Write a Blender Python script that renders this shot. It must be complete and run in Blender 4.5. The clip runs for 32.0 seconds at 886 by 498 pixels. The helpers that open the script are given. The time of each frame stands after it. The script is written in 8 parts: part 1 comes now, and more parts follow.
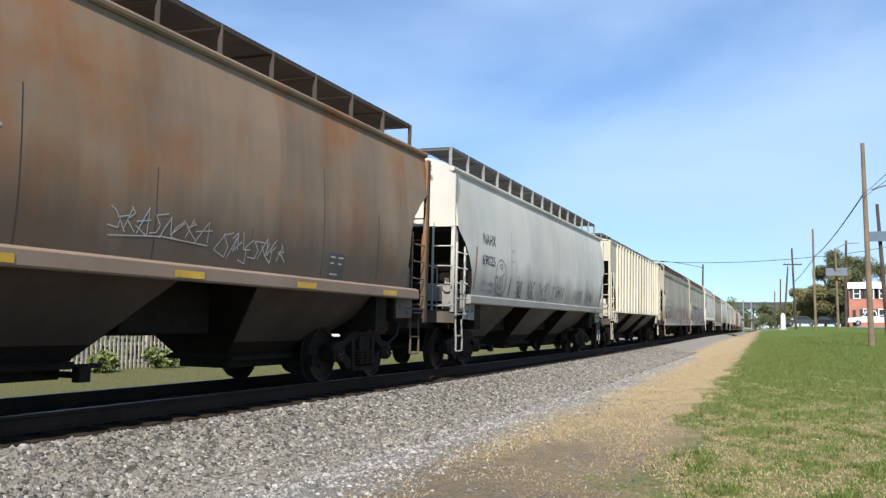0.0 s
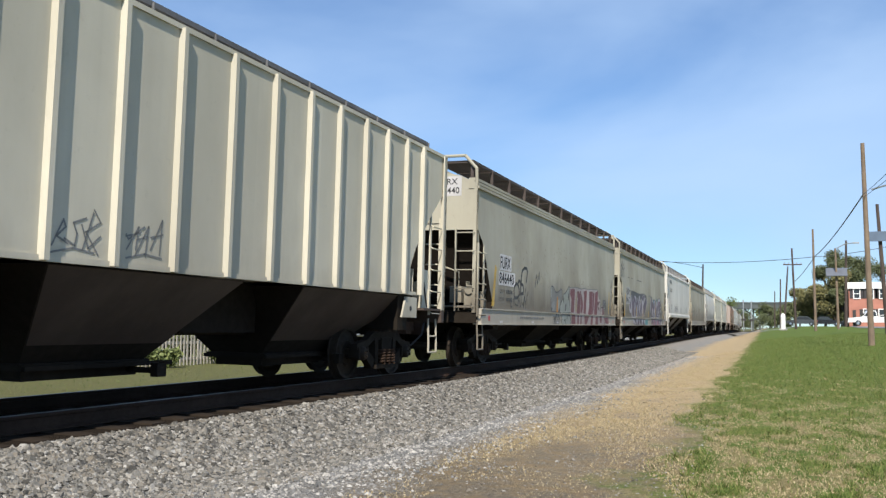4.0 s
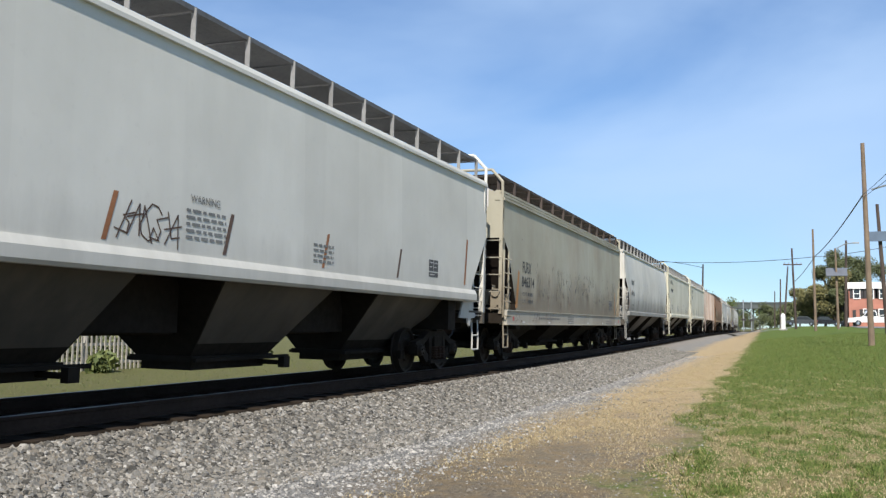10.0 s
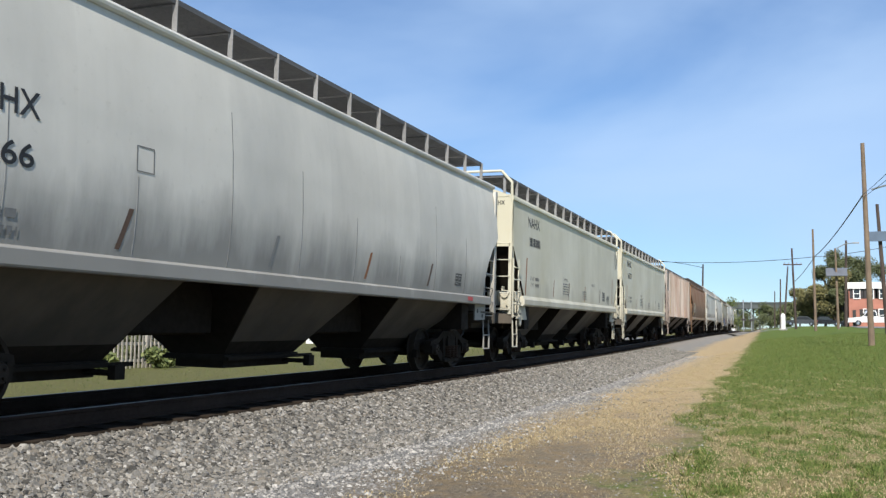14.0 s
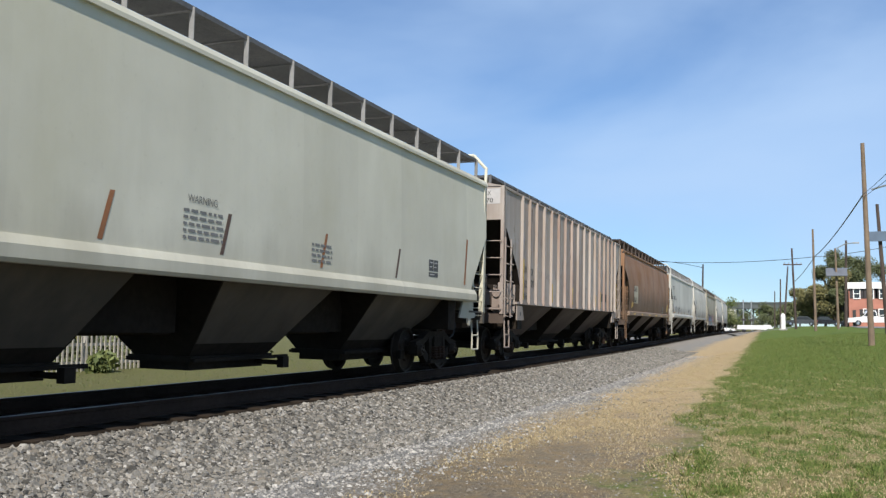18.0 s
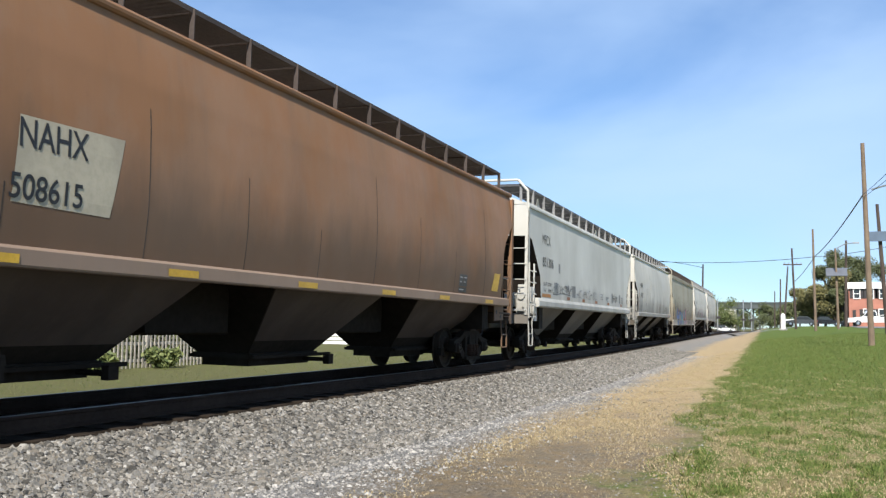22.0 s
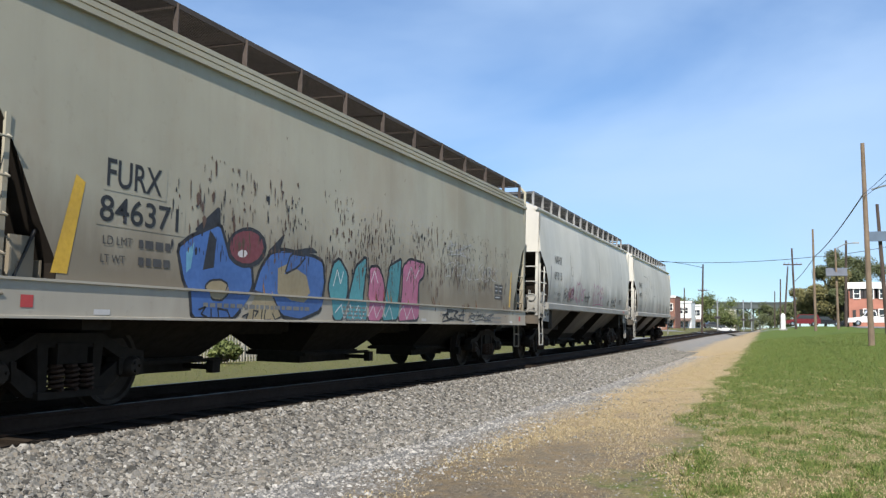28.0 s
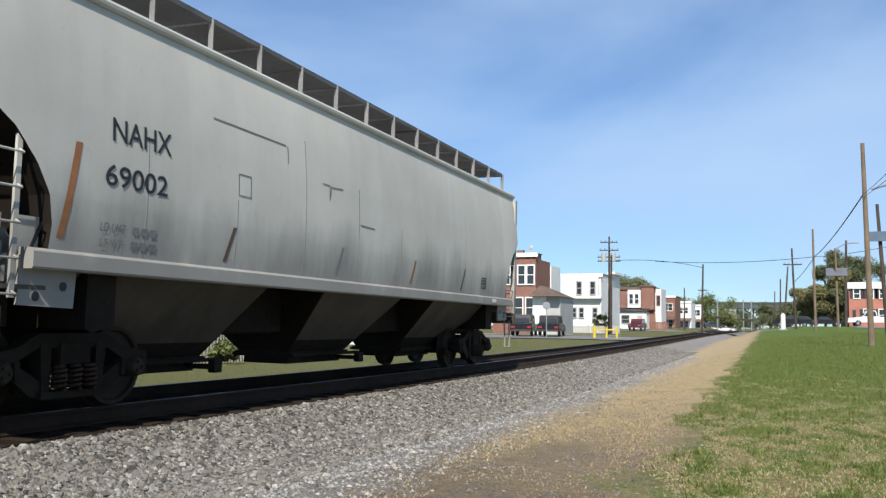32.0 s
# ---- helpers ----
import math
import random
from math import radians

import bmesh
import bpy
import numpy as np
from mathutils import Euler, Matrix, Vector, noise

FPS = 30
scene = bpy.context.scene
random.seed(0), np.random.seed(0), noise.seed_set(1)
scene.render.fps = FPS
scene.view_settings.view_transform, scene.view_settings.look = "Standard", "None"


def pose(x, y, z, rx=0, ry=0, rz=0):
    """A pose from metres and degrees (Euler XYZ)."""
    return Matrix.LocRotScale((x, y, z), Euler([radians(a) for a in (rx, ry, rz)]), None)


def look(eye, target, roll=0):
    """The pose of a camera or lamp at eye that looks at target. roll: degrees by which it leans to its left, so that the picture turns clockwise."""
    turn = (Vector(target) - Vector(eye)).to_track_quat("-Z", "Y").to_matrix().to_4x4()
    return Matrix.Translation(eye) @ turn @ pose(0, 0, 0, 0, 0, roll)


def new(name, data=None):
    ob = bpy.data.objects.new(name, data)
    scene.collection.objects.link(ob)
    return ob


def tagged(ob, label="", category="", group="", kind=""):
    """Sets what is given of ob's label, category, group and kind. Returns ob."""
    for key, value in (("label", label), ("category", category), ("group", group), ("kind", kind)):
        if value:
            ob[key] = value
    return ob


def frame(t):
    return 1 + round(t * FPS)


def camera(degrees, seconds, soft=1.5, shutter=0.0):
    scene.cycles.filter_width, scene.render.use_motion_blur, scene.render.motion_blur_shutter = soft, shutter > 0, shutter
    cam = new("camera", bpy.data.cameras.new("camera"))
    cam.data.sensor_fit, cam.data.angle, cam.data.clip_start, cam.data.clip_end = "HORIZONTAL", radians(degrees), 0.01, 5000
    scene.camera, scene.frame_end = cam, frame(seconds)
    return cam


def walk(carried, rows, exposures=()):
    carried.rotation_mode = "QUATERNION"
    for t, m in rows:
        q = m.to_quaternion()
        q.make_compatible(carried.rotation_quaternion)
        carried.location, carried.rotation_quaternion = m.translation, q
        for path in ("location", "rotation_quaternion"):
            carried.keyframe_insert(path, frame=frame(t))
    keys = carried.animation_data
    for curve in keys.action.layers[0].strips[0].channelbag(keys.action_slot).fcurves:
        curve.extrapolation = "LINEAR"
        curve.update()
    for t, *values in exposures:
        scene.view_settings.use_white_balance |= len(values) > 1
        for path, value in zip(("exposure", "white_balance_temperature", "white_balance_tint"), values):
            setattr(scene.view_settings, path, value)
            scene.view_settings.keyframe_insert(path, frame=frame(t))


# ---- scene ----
EXPOSURE, SKY_STRENGTH, SUN_STRENGTH = 0.35, 0.085, 5.0

# ---- camera ----
EYE = Vector((7.80, 0.0, 0.90))
YAW, TILT = 0.3753, 0.0858
WAY = Vector((-math.sin(YAW) * math.cos(TILT), math.cos(YAW) * math.cos(TILT), math.sin(TILT)))
# the camera brightens and darkens its picture a little as pale and dark cars pass
LIGHTER = [(0.0, 0.20), (1.0, 0.20), (2.0, 0.12), (3.0, 0.03), (6.0, 0.12), (9.0, 0.12), (10.2, 0.02), (11.0, -0.03), (12.0, 0.08), (14.0, 0.02), (17.2, -0.12), (18.0, -0.06), (20.0, -0.06), (21.0, 0.12), (22.1, 0.2), (24.0, 0.06), (25.0, 0.0), (28.0, 0.11), (31.0, -0.04), (32.0, -0.06)]
cam = camera(52.57, 32.0, soft=1.35)
walk(cam, [(0.0, look(EYE, EYE + WAY, 0.69)), (32.0, look(EYE, EYE + WAY, 0.69))], exposures=[(t, EXPOSURE + e) for t, e in LIGHTER])

# ---- world and sun ----
SUN = Vector((0.31, -1.11, 1.0)).normalized()
world = bpy.data.worlds.new("world")
scene.world = world
world.use_nodes = True
wn, wl = world.node_tree.nodes, world.node_tree.links
sky = wn.new("ShaderNodeTexSky")
sky.sky_type, sky.sun_disc = "NISHITA", False
sky.sun_elevation = math.asin(SUN.z)
sky.sun_rotation = math.atan2(SUN.x, SUN.y)
sky.air_density, sky.dust_density, sky.ozone_density = 1.0, 0.0, 3.0
coord = wn.new("ShaderNodeTexCoord")
squash = wn.new("ShaderNodeMapping")
squash.inputs["Scale"].default_value = (1.0, 1.0, 2.4)
squash.inputs["Rotation"].default_value = (0.18, -0.30, 0.0)
cirrus = wn.new("ShaderNodeTexNoise")
cirrus.inputs["Scale"].default_value, cirrus.inputs["Detail"].default_value = 1.9, 6.0
cirrus.inputs["Roughness"].default_value, cirrus.inputs["Distortion"].default_value = 0.48, 0.25
thin = wn.new("ShaderNodeValToRGB")
thin.color_ramp.elements[0].position, thin.color_ramp.elements[1].position = 0.28, 0.80
thin.color_ramp.interpolation = "EASE"
thin.color_ramp.elements[0].color, thin.color_ramp.elements[1].color = (0, 0, 0, 1), (0.80, 0.80, 0.80, 1)
veil = wn.new("ShaderNodeMix")
veil.data_type = "RGBA"
veil.inputs[7].default_value = (5.0, 6.8, 9.5, 1)
wl.new(coord.outputs["Generated"], squash.inputs["Vector"])
wl.new(squash.outputs["Vector"], cirrus.inputs["Vector"])
wl.new(cirrus.outputs["Fac"], thin.inputs["Fac"])
wl.new(thin.outputs["Color"], veil.inputs[0])
blue = wn.new("ShaderNodeMix")
blue.data_type, blue.blend_type = "RGBA", "MULTIPLY"
blue.inputs[0].default_value = 1.0
blue.inputs[7].default_value = (0.66, 0.90, 1.15, 1)
wl.new(sky.outputs["Color"], blue.inputs[6])
wl.new(blue.outputs[2], veil.inputs[6])
back = wn["Background"]
wl.new(veil.outputs[2], back.inputs["Color"])
back.inputs["Strength"].default_value = SKY_STRENGTH
sun_data = bpy.data.lights.new("sun", "SUN")
sun_data.energy, sun_data.angle, sun_data.color = SUN_STRENGTH, radians(0.5), (1.0, 0.94, 0.84)
sun_lamp = new("sun", sun_data)
sun_lamp.matrix_world = look(SUN * 60, (0, 0, 0))

# ---- the line of the track: arc length to place, heading and height ----
BEND_AT = np.array([-40, 0, 20, 40, 60, 85, 120, 180, 280.0])
BEND = np.array([-2.16, -2.22, -8.63, -4.07, -0.36, -0.67, -0.62, -0.58, -0.57]) * 1e-4
RISE_AT, RISE = np.array([-200, 15, 40, 60, 90, 130, 700.0]), np.array([0, 0, 0.10, 0.22, 0.38, 0.46, 0.46])
CANT = 0.012
_g = np.arange(-240, 700.1, 0.25)
_t = np.cumsum(np.interp(_g, BEND_AT, BEND)) * 0.25
_t -= np.interp(0, _g, _t)
_x, _y = np.cumsum(np.sin(_t)) * 0.25, np.cumsum(np.cos(_t)) * 0.25
_x -= np.interp(0, _g, _x)
_y -= np.interp(0, _g, _y)
_z = np.interp(_g, RISE_AT, RISE)
_z = np.convolve(np.pad(_z, 20, "edge"), np.ones(41) / 41, "valid")


def on_track(s, u=0.0, z=0.0):
    """A place by arc length s along the track, u to its right and z over the rails."""
    th = float(np.interp(s, _g, _t))
    return Vector((float(np.interp(s, _g, _x)) + u * math.cos(th), float(np.interp(s, _g, _y)) - u * math.sin(th), float(np.interp(s, _g, _z)) + z))


def heading(s):
    return float(np.interp(s, _g, _t))


def travel(t):
    """How far the train has come at t seconds, from where it stands at 16 s."""
    c = t - 16
    return 8.5564 * c + 0.00297 * c * c / 2 + 0.001313 * c ** 3 / 6


def track_x(y):
    return float(np.interp(y, _y, _x))


def ground_z(x, y):
    """Height of the ground: track bed, ditch, lawn that climbs away, flat land beyond the track."""
    bed = float(np.interp(y, _y, _z))
    u = x - track_x(y)
    lawn = float(np.interp(y, [-400, 0, 15, 40, 60, 117, 200, 600, 3000], [-0.55, -0.52, -0.40, 0.30, 0.72, 1.42, 1.7, 2.0, 2.0]))
    far_side = bed + float(np.interp(y, [-50, 30, 80, 115, 165, 300], [-0.42, -0.40, -0.22, -0.15, 0.45, 0.9]))
    if u < 0:
        return float(np.interp(-u, [0, 1.75, 3.0, 6.0], [bed - 0.21, bed - 0.23, far_side - 0.05, far_side]))
    foot = bed - 0.50
    return float(np.interp(u, [0, 1.55, 2.9, 4.4, 7.0, 12.0], [bed - 0.21, bed - 0.21, foot, foot + 0.01, foot * 0.45 + lawn * 0.55, lawn]))


# ---- mesh tools ----
class Shape:
    """Gathers boxes, bars, tubes and lofts into one mesh."""

    def __init__(self):
        self.v, self.f = [], []

    def add(self, verts, faces):
        n = len(self.v)
        self.v += [tuple(p) for p in verts]
        self.f += [tuple(i + n for i in f) for f in faces]
        return self

    def box(self, x0, x1, y0, y1, z0, z1):
        return self.add([(x0, y0, z0), (x1, y0, z0), (x1, y1, z0), (x0, y1, z0), (x0, y0, z1), (x1, y0, z1), (x1, y1, z1), (x0, y1, z1)],
                        [(0, 3, 2, 1), (4, 5, 6, 7), (0, 1, 5, 4), (1, 2, 6, 5), (2, 3, 7, 6), (3, 0, 4, 7)])

    def bar(self, p, q, w, h, up=(0, 0, 1)):
        """A square bar from p to q, w wide and h high."""
        p, q = Vector(p), Vector(q)
        d = (q - p).normalized()
        side = d.cross(Vector(up))
        if side.length < 1e-4:
            side = d.cross(Vector((0, 1, 0)))
        side.normalize()
        top = side.cross(d)
        a, b = side * w / 2, top * h / 2
        return self.add([p - a - b, p + a - b, p + a + b, p - a + b, q - a - b, q + a - b, q + a + b, q - a + b],
                        [(0, 1, 2, 3), (7, 6, 5, 4), (0, 4, 5, 1), (1, 5, 6, 2), (2, 6, 7, 3), (3, 7, 4, 0)])

    def tube(self, p, q, r, n=8, r2=None, caps=True):
        p, q = Vector(p), Vector(q)
        d = (q - p).normalized()
        a = d.orthogonal().normalized()
        b = d.cross(a)
        r2 = r if r2 is None else r2
        ring = [a * math.cos(2 * math.pi * i / n) + b * math.sin(2 * math.pi * i / n) for i in range(n)]
        faces = [(i, (i + 1) % n, n + (i + 1) % n, n + i) for i in range(n)]
        if caps:
            faces += [tuple(range(n))[::-1], tuple(range(n, 2 * n))]
        return self.add([p + e * r for e in ring] + [q + e * r2 for e in ring], faces)

    def path(self, points, r, n=6):
        """One bent rod through the points."""
        pts = [Vector(p) for p in points]
        a, verts = (pts[1] - pts[0]).orthogonal().normalized(), []
        for i, p in enumerate(pts):
            d = ((pts[min(i + 1, len(pts) - 1)] - p).normalized() + (p - pts[max(i - 1, 0)]).normalized()).normalized()
            a = (a - d * a.dot(d)).normalized()
            b = d.cross(a)
            verts += [p + (a * math.cos(2 * math.pi * k / n) + b * math.sin(2 * math.pi * k / n)) * r for k in range(n)]
        m = len(pts) - 1
        faces = [(j * n + k, j * n + (k + 1) % n, (j + 1) * n + (k + 1) % n, (j + 1) * n + k) for j in range(m) for k in range(n)]
        return self.add(verts, faces + [tuple(range(n))[::-1], tuple(range(m * n, m * n + n))])

    def lathe(self, profile, x0=0.0, n=20, axis="x"):
        """Turns a profile of (along, radius) round the x axis (or y, z)."""
        rows = len(profile)
        verts = []
        for a, r in profile:
            for i in range(n):
                c, s = r * math.cos(2 * math.pi * i / n), r * math.sin(2 * math.pi * i / n)
                verts.append({"x": (x0 + a, c, s), "y": (c, x0 + a, s), "z": (c, s, x0 + a)}[axis])
        faces = [(j * n + i, j * n + (i + 1) % n, (j + 1) * n + (i + 1) % n, (j + 1) * n + i) for j in range(rows - 1) for i in range(n)]
        return self.add(verts, faces)

    def prism(self, outline, a, b, axis="x"):
        """An outline of two coordinates drawn out along an axis from a to b."""
        n = len(outline)
        put = {"x": lambda p, c: (c, p[0], p[1]), "y": lambda p, c: (p[0], c, p[1]), "z": lambda p, c: (p[0], p[1], c)}[axis]
        return self.add([put(p, a) for p in outline] + [put(p, b) for p in outline],
                        [tuple(range(n))[::-1], tuple(range(n, 2 * n))] + [(i, (i + 1) % n, n + (i + 1) % n, n + i) for i in range(n)])

    def mesh(self, name, smooth=False, turn=True):
        me = bpy.data.meshes.new(name)
        me.from_pydata(self.v, [], self.f)
        if turn:
            bm = bmesh.new()
            bm.from_mesh(me)
            bmesh.ops.recalc_face_normals(bm, faces=bm.faces)
            bm.to_mesh(me)
            bm.free()
        if smooth:
            me.shade_smooth()
            me.set_sharp_from_angle(angle=radians(35))
        return me


def part(name, shape, material, parent=None, label="", smooth=False):
    me = shape if isinstance(shape, bpy.types.Mesh) else shape.mesh(name, smooth)
    if not me.materials:
        me.materials.append(material)
    ob = new(name, me)
    ob.parent = parent
    return tagged(ob, label=label)


def thing(name, label, category, m=None, group=""):
    """An Empty at a thing's base, to carry its parts."""
    ob = new(name)
    ob.empty_display_size = 0.3
    if m is not None:
        ob.matrix_world = m
    return tagged(ob, label, category, group)


def lettering(words, m, wide, high, material, parent, name="lettering"):
    """Words as a flat mesh, fitted to a width and a height; m places their lower left corner, x along the line, y up it."""
    cu = bpy.data.curves.new(name, "FONT")
    cu.body, cu.size, cu.extrude = words, 1.0, 0.0
    # a little bolder, but for letters with sharp inner corners
    cu.offset = 0.0 if set(words) & set("MW") else 0.009
    tmp = bpy.data.objects.new(name, cu)
    scene.collection.objects.link(tmp)
    bpy.context.view_layer.update()
    me = bpy.data.meshes.new_from_object(tmp.evaluated_get(bpy.context.evaluated_depsgraph_get()))
    bpy.data.objects.remove(tmp)
    xs, ys = [v.co.x for v in me.vertices], [v.co.y for v in me.vertices]
    fit = Matrix.Diagonal((wide / (max(xs) - min(xs)), high / (max(ys) - min(ys)), 1, 1)) @ Matrix.Translation((-min(xs), -min(ys), 0))
    me.transform(m @ fit)
    me.materials.clear()
    me.materials.append(material)
    return part(name, me, material, parent)


# ---- materials ----
_mats = {}


def shader(name, rough=0.6, metal=0.0):
    m = bpy.data.materials.new(name)
    m.use_nodes = True
    b = m.node_tree.nodes["Principled BSDF"]
    b.inputs["Roughness"].default_value, b.inputs["Metallic"].default_value = rough, metal
    return m, m.node_tree.nodes, m.node_tree.links, b


def noise_at(n, l, scale, detail=4.0, stretch=(1, 1, 1), source="Object", shift=(0, 0, 0), rough=0.55):
    tc, mp, t = n.new("ShaderNodeTexCoord"), n.new("ShaderNodeMapping"), n.new("ShaderNodeTexNoise")
    mp.inputs["Scale"].default_value, mp.inputs["Location"].default_value = stretch, shift
    t.inputs["Scale"].default_value, t.inputs["Detail"].default_value, t.inputs["Roughness"].default_value = scale, detail, rough
    l.new(tc.outputs[source], mp.inputs["Vector"])
    l.new(mp.outputs["Vector"], t.inputs["Vector"])
    return t.outputs["Fac"]


def ramp(n, l, fac, lo, hi, a=0.0, b=1.0):
    r = n.new("ShaderNodeMapRange")
    r.inputs["From Min"].default_value, r.inputs["From Max"].default_value = lo, hi
    r.inputs["To Min"].default_value, r.inputs["To Max"].default_value = a, b
    l.new(fac, r.inputs["Value"])
    return r.outputs["Result"]


def blend(n, l, fac, a, b, mode="MIX"):
    x = n.new("ShaderNodeMix")
    x.data_type, x.blend_type = "RGBA", mode
    for slot, value in ((0, fac), (6, a), (7, b)):
        if isinstance(value, (int, float)):
            x.inputs[slot].default_value = value
        elif isinstance(value, tuple):
            x.inputs[slot].default_value = (*value, 1)
        else:
            l.new(value, x.inputs[slot])
    return x.outputs[2]


def bumped(n, l, b, height, strength=0.3, distance=0.01):
    k = n.new("ShaderNodeBump")
    k.inputs["Strength"].default_value, k.inputs["Distance"].default_value = strength, distance
    l.new(height, k.inputs["Height"])
    l.new(k.outputs["Normal"], b.inputs["Normal"])


def mul(n, l, a, b):
    x = n.new("ShaderNodeMath")
    x.operation = "MULTIPLY"
    for slot, value in ((0, a), (1, b)):
        if isinstance(value, (int, float)):
            x.inputs[slot].default_value = value
        else:
            l.new(value, x.inputs[slot])
    return x.outputs[0]


def plain(name, colour, rough=0.6, metal=0.0, vary=0.25, scale=6.0, bump=0.0):
    """A surface of one colour with grain and stains at two scales."""
    if name in _mats:
        return _mats[name]
    m, n, l, b = shader(name, rough, metal)
    big, fine = noise_at(n, l, scale * 0.2, 3), noise_at(n, l, scale * 3, 5)
    dark = tuple(c * (1 - vary) for c in colour)
    lite = tuple(min(1, c * (1 + vary * 0.6)) for c in colour)
    c = blend(n, l, ramp(n, l, big, 0.3, 0.7), dark, lite)
    c = blend(n, l, mul(n, l, ramp(n, l, fine, 0.4, 0.75), 0.35), c, tuple(x * (1 - 1.5 * vary if vary < 0.6 else 0.1) for x in colour))
    l.new(c, b.inputs["Base Color"])
    l.new(ramp(n, l, fine, 0.2, 0.8, max(0.05, rough - 0.12), min(1, rough + 0.12)), b.inputs["Roughness"])
    if bump:
        bumped(n, l, b, fine, 0.6, bump)
    _mats[name] = m
    return m


def car_paint(name, colour, dirt=(0.16, 0.13, 0.10), amount=0.4, rust=0.0, streaks=0.5, rough=0.6, grime=None, stain=None):
    """Weathered paint on freight cars: soft dents, drips that run down, road dirt, blooms of rust."""
    if name in _mats:
        return _mats[name]
    m, n, l, b = shader(name, rough)
    shift = (len(_mats) * 3.7, len(_mats) * 11.3, 0)
    cloud = noise_at(n, l, 0.55, 5, shift=shift)
    drip = noise_at(n, l, 1.0, 5, stretch=(1.5, 1.5, 0.14), shift=shift, rough=0.6)
    finedrip = noise_at(n, l, 1.0, 4, stretch=(5.5, 5.5, 0.35), shift=shift)
    speck = noise_at(n, l, 9.0, 6, shift=shift, rough=0.65)
    c = blend(n, l, mul(n, l, ramp(n, l, cloud, 0.35, 0.75), 0.5), colour, tuple(x * 0.68 for x in colour))
    # each sheet of the side has weathered to a slightly different tone
    tcs, sps, fl, wnz = n.new("ShaderNodeTexCoord"), n.new("ShaderNodeSeparateXYZ"), n.new("ShaderNodeMath"), n.new("ShaderNodeTexWhiteNoise")
    l.new(tcs.outputs["Object"], sps.inputs[0])
    l.new(mul(n, l, sps.outputs["Y"], 0.6), fl.inputs[0])
    fl.operation, wnz.noise_dimensions = "FLOOR", "1D"
    l.new(fl.outputs[0], wnz.inputs["W"])
    c = blend(n, l, mul(n, l, wnz.outputs["Value"], 0.20), c, tuple(x * 0.45 for x in colour))
    c = blend(n, l, mul(n, l, ramp(n, l, drip, 0.42, 0.78), amount * streaks * 1.2), c, dirt)
    c = blend(n, l, mul(n, l, ramp(n, l, finedrip, 0.56, 0.80), amount * streaks * 0.6), c, tuple(x * 0.7 for x in dirt))
    c = blend(n, l, mul(n, l, ramp(n, l, speck, 0.60, 0.80), amount * 0.6), c, tuple(x * 0.6 for x in dirt))
    if rust:
        bloom = noise_at(n, l, 1.0, 6, stretch=(0.8, 0.8, 0.5), shift=(shift[0] + 9, shift[1], 2), rough=0.62)
        c = blend(n, l, mul(n, l, ramp(n, l, bloom, 0.47, 0.61), rust), c, (0.27, 0.115, 0.042))
        c = blend(n, l, mul(n, l, ramp(n, l, drip, 0.50, 0.75), rust * 0.45), c, (0.065, 0.045, 0.036))
    if stain:
        blot = noise_at(n, l, 1.0, 6, stretch=(0.45, 0.45, 0.22), shift=(shift[0] + 6, shift[1], 5), rough=0.6)
        c = blend(n, l, mul(n, l, ramp(n, l, blot, 0.46, 0.68), stain[1]), c, stain[0])
    if grime:
        # splashed dirt along the lower side, with a ragged upper edge: colour, weight, height
        tc, sp, up = n.new("ShaderNodeTexCoord"), n.new("ShaderNodeSeparateXYZ"), n.new("ShaderNodeMath")
        l.new(tc.outputs["Object"], sp.inputs[0])
        up.operation = "MULTIPLY_ADD"
        l.new(noise_at(n, l, 1.0, 6, stretch=(1.3, 1.3, 0.3), shift=(shift[0] + 4, shift[1], 1), rough=0.65), up.inputs[0])
        up.inputs[1].default_value = 1.6
        l.new(sp.outputs["Z"], up.inputs[2])
        c = blend(n, l, mul(n, l, ramp(n, l, up.outputs[0], grime[2] + 1.25, grime[2] + 0.45), grime[1]), c, grime[0])
    b.inputs["Specular IOR Level"].default_value = 0.2
    l.new(c, b.inputs["Base Color"])
    l.new(ramp(n, l, cloud, 0.3, 0.7, rough - 0.1, rough + 0.15), b.inputs["Roughness"])
    dents = noise_at(n, l, 0.9, 2, stretch=(1, 1, 0.6), shift=shift)
    bumped(n, l, b, dents, 0.25, 0.05)
    _mats[name] = m
    return m


STEEL = plain("black_steel", (0.022, 0.018, 0.014), 0.75, 0.0, 0.4, 5, 0.004)
# underframe grime, darkened further for the shade beneath the cars
UNDER = plain("underframe_grime_and_shade", (0.021, 0.016, 0.0115), 0.85, 0.0, 0.4, 3, 0.004)
# near-black colours that carry the shade under and between the cars
SHADE_BLACK = plain("painted_shade_black", (0.018, 0.014, 0.011), 0.85, 0.0, 0.35, 3, 0.003)
SHADE_BROWN = plain("painted_shade_brown", (0.030, 0.022, 0.015), 0.85, 0.0, 0.35, 3, 0.003)
RUSTY = plain("rusted_iron", (0.06, 0.036, 0.024), 0.85, 0.0, 0.5, 6, 0.004)
WHEEL = plain("worn_wheel_steel", (0.040, 0.030, 0.022), 0.65, 0.2, 0.4, 5)
RAIL_SIDE = plain("rusted_rail", (0.040, 0.024, 0.016), 0.8, 0.0, 0.35, 6)
RAIL_TOP = plain("polished_rail_head", (0.20, 0.20, 0.20), 0.5, 1.0, 0.2, 9)
TIE = plain("creosoted_tie_wood", (0.038, 0.028, 0.02), 0.9, 0.0, 0.5, 3, 0.01)
GRATE = plain("galvanised_grating", (0.12, 0.12, 0.125), 0.7, 0.2, 0.3, 6)
GRATE_LIGHT = plain("bright_galvanised_steel", (0.24, 0.24, 0.24), 0.65, 0.2, 0.3, 6)
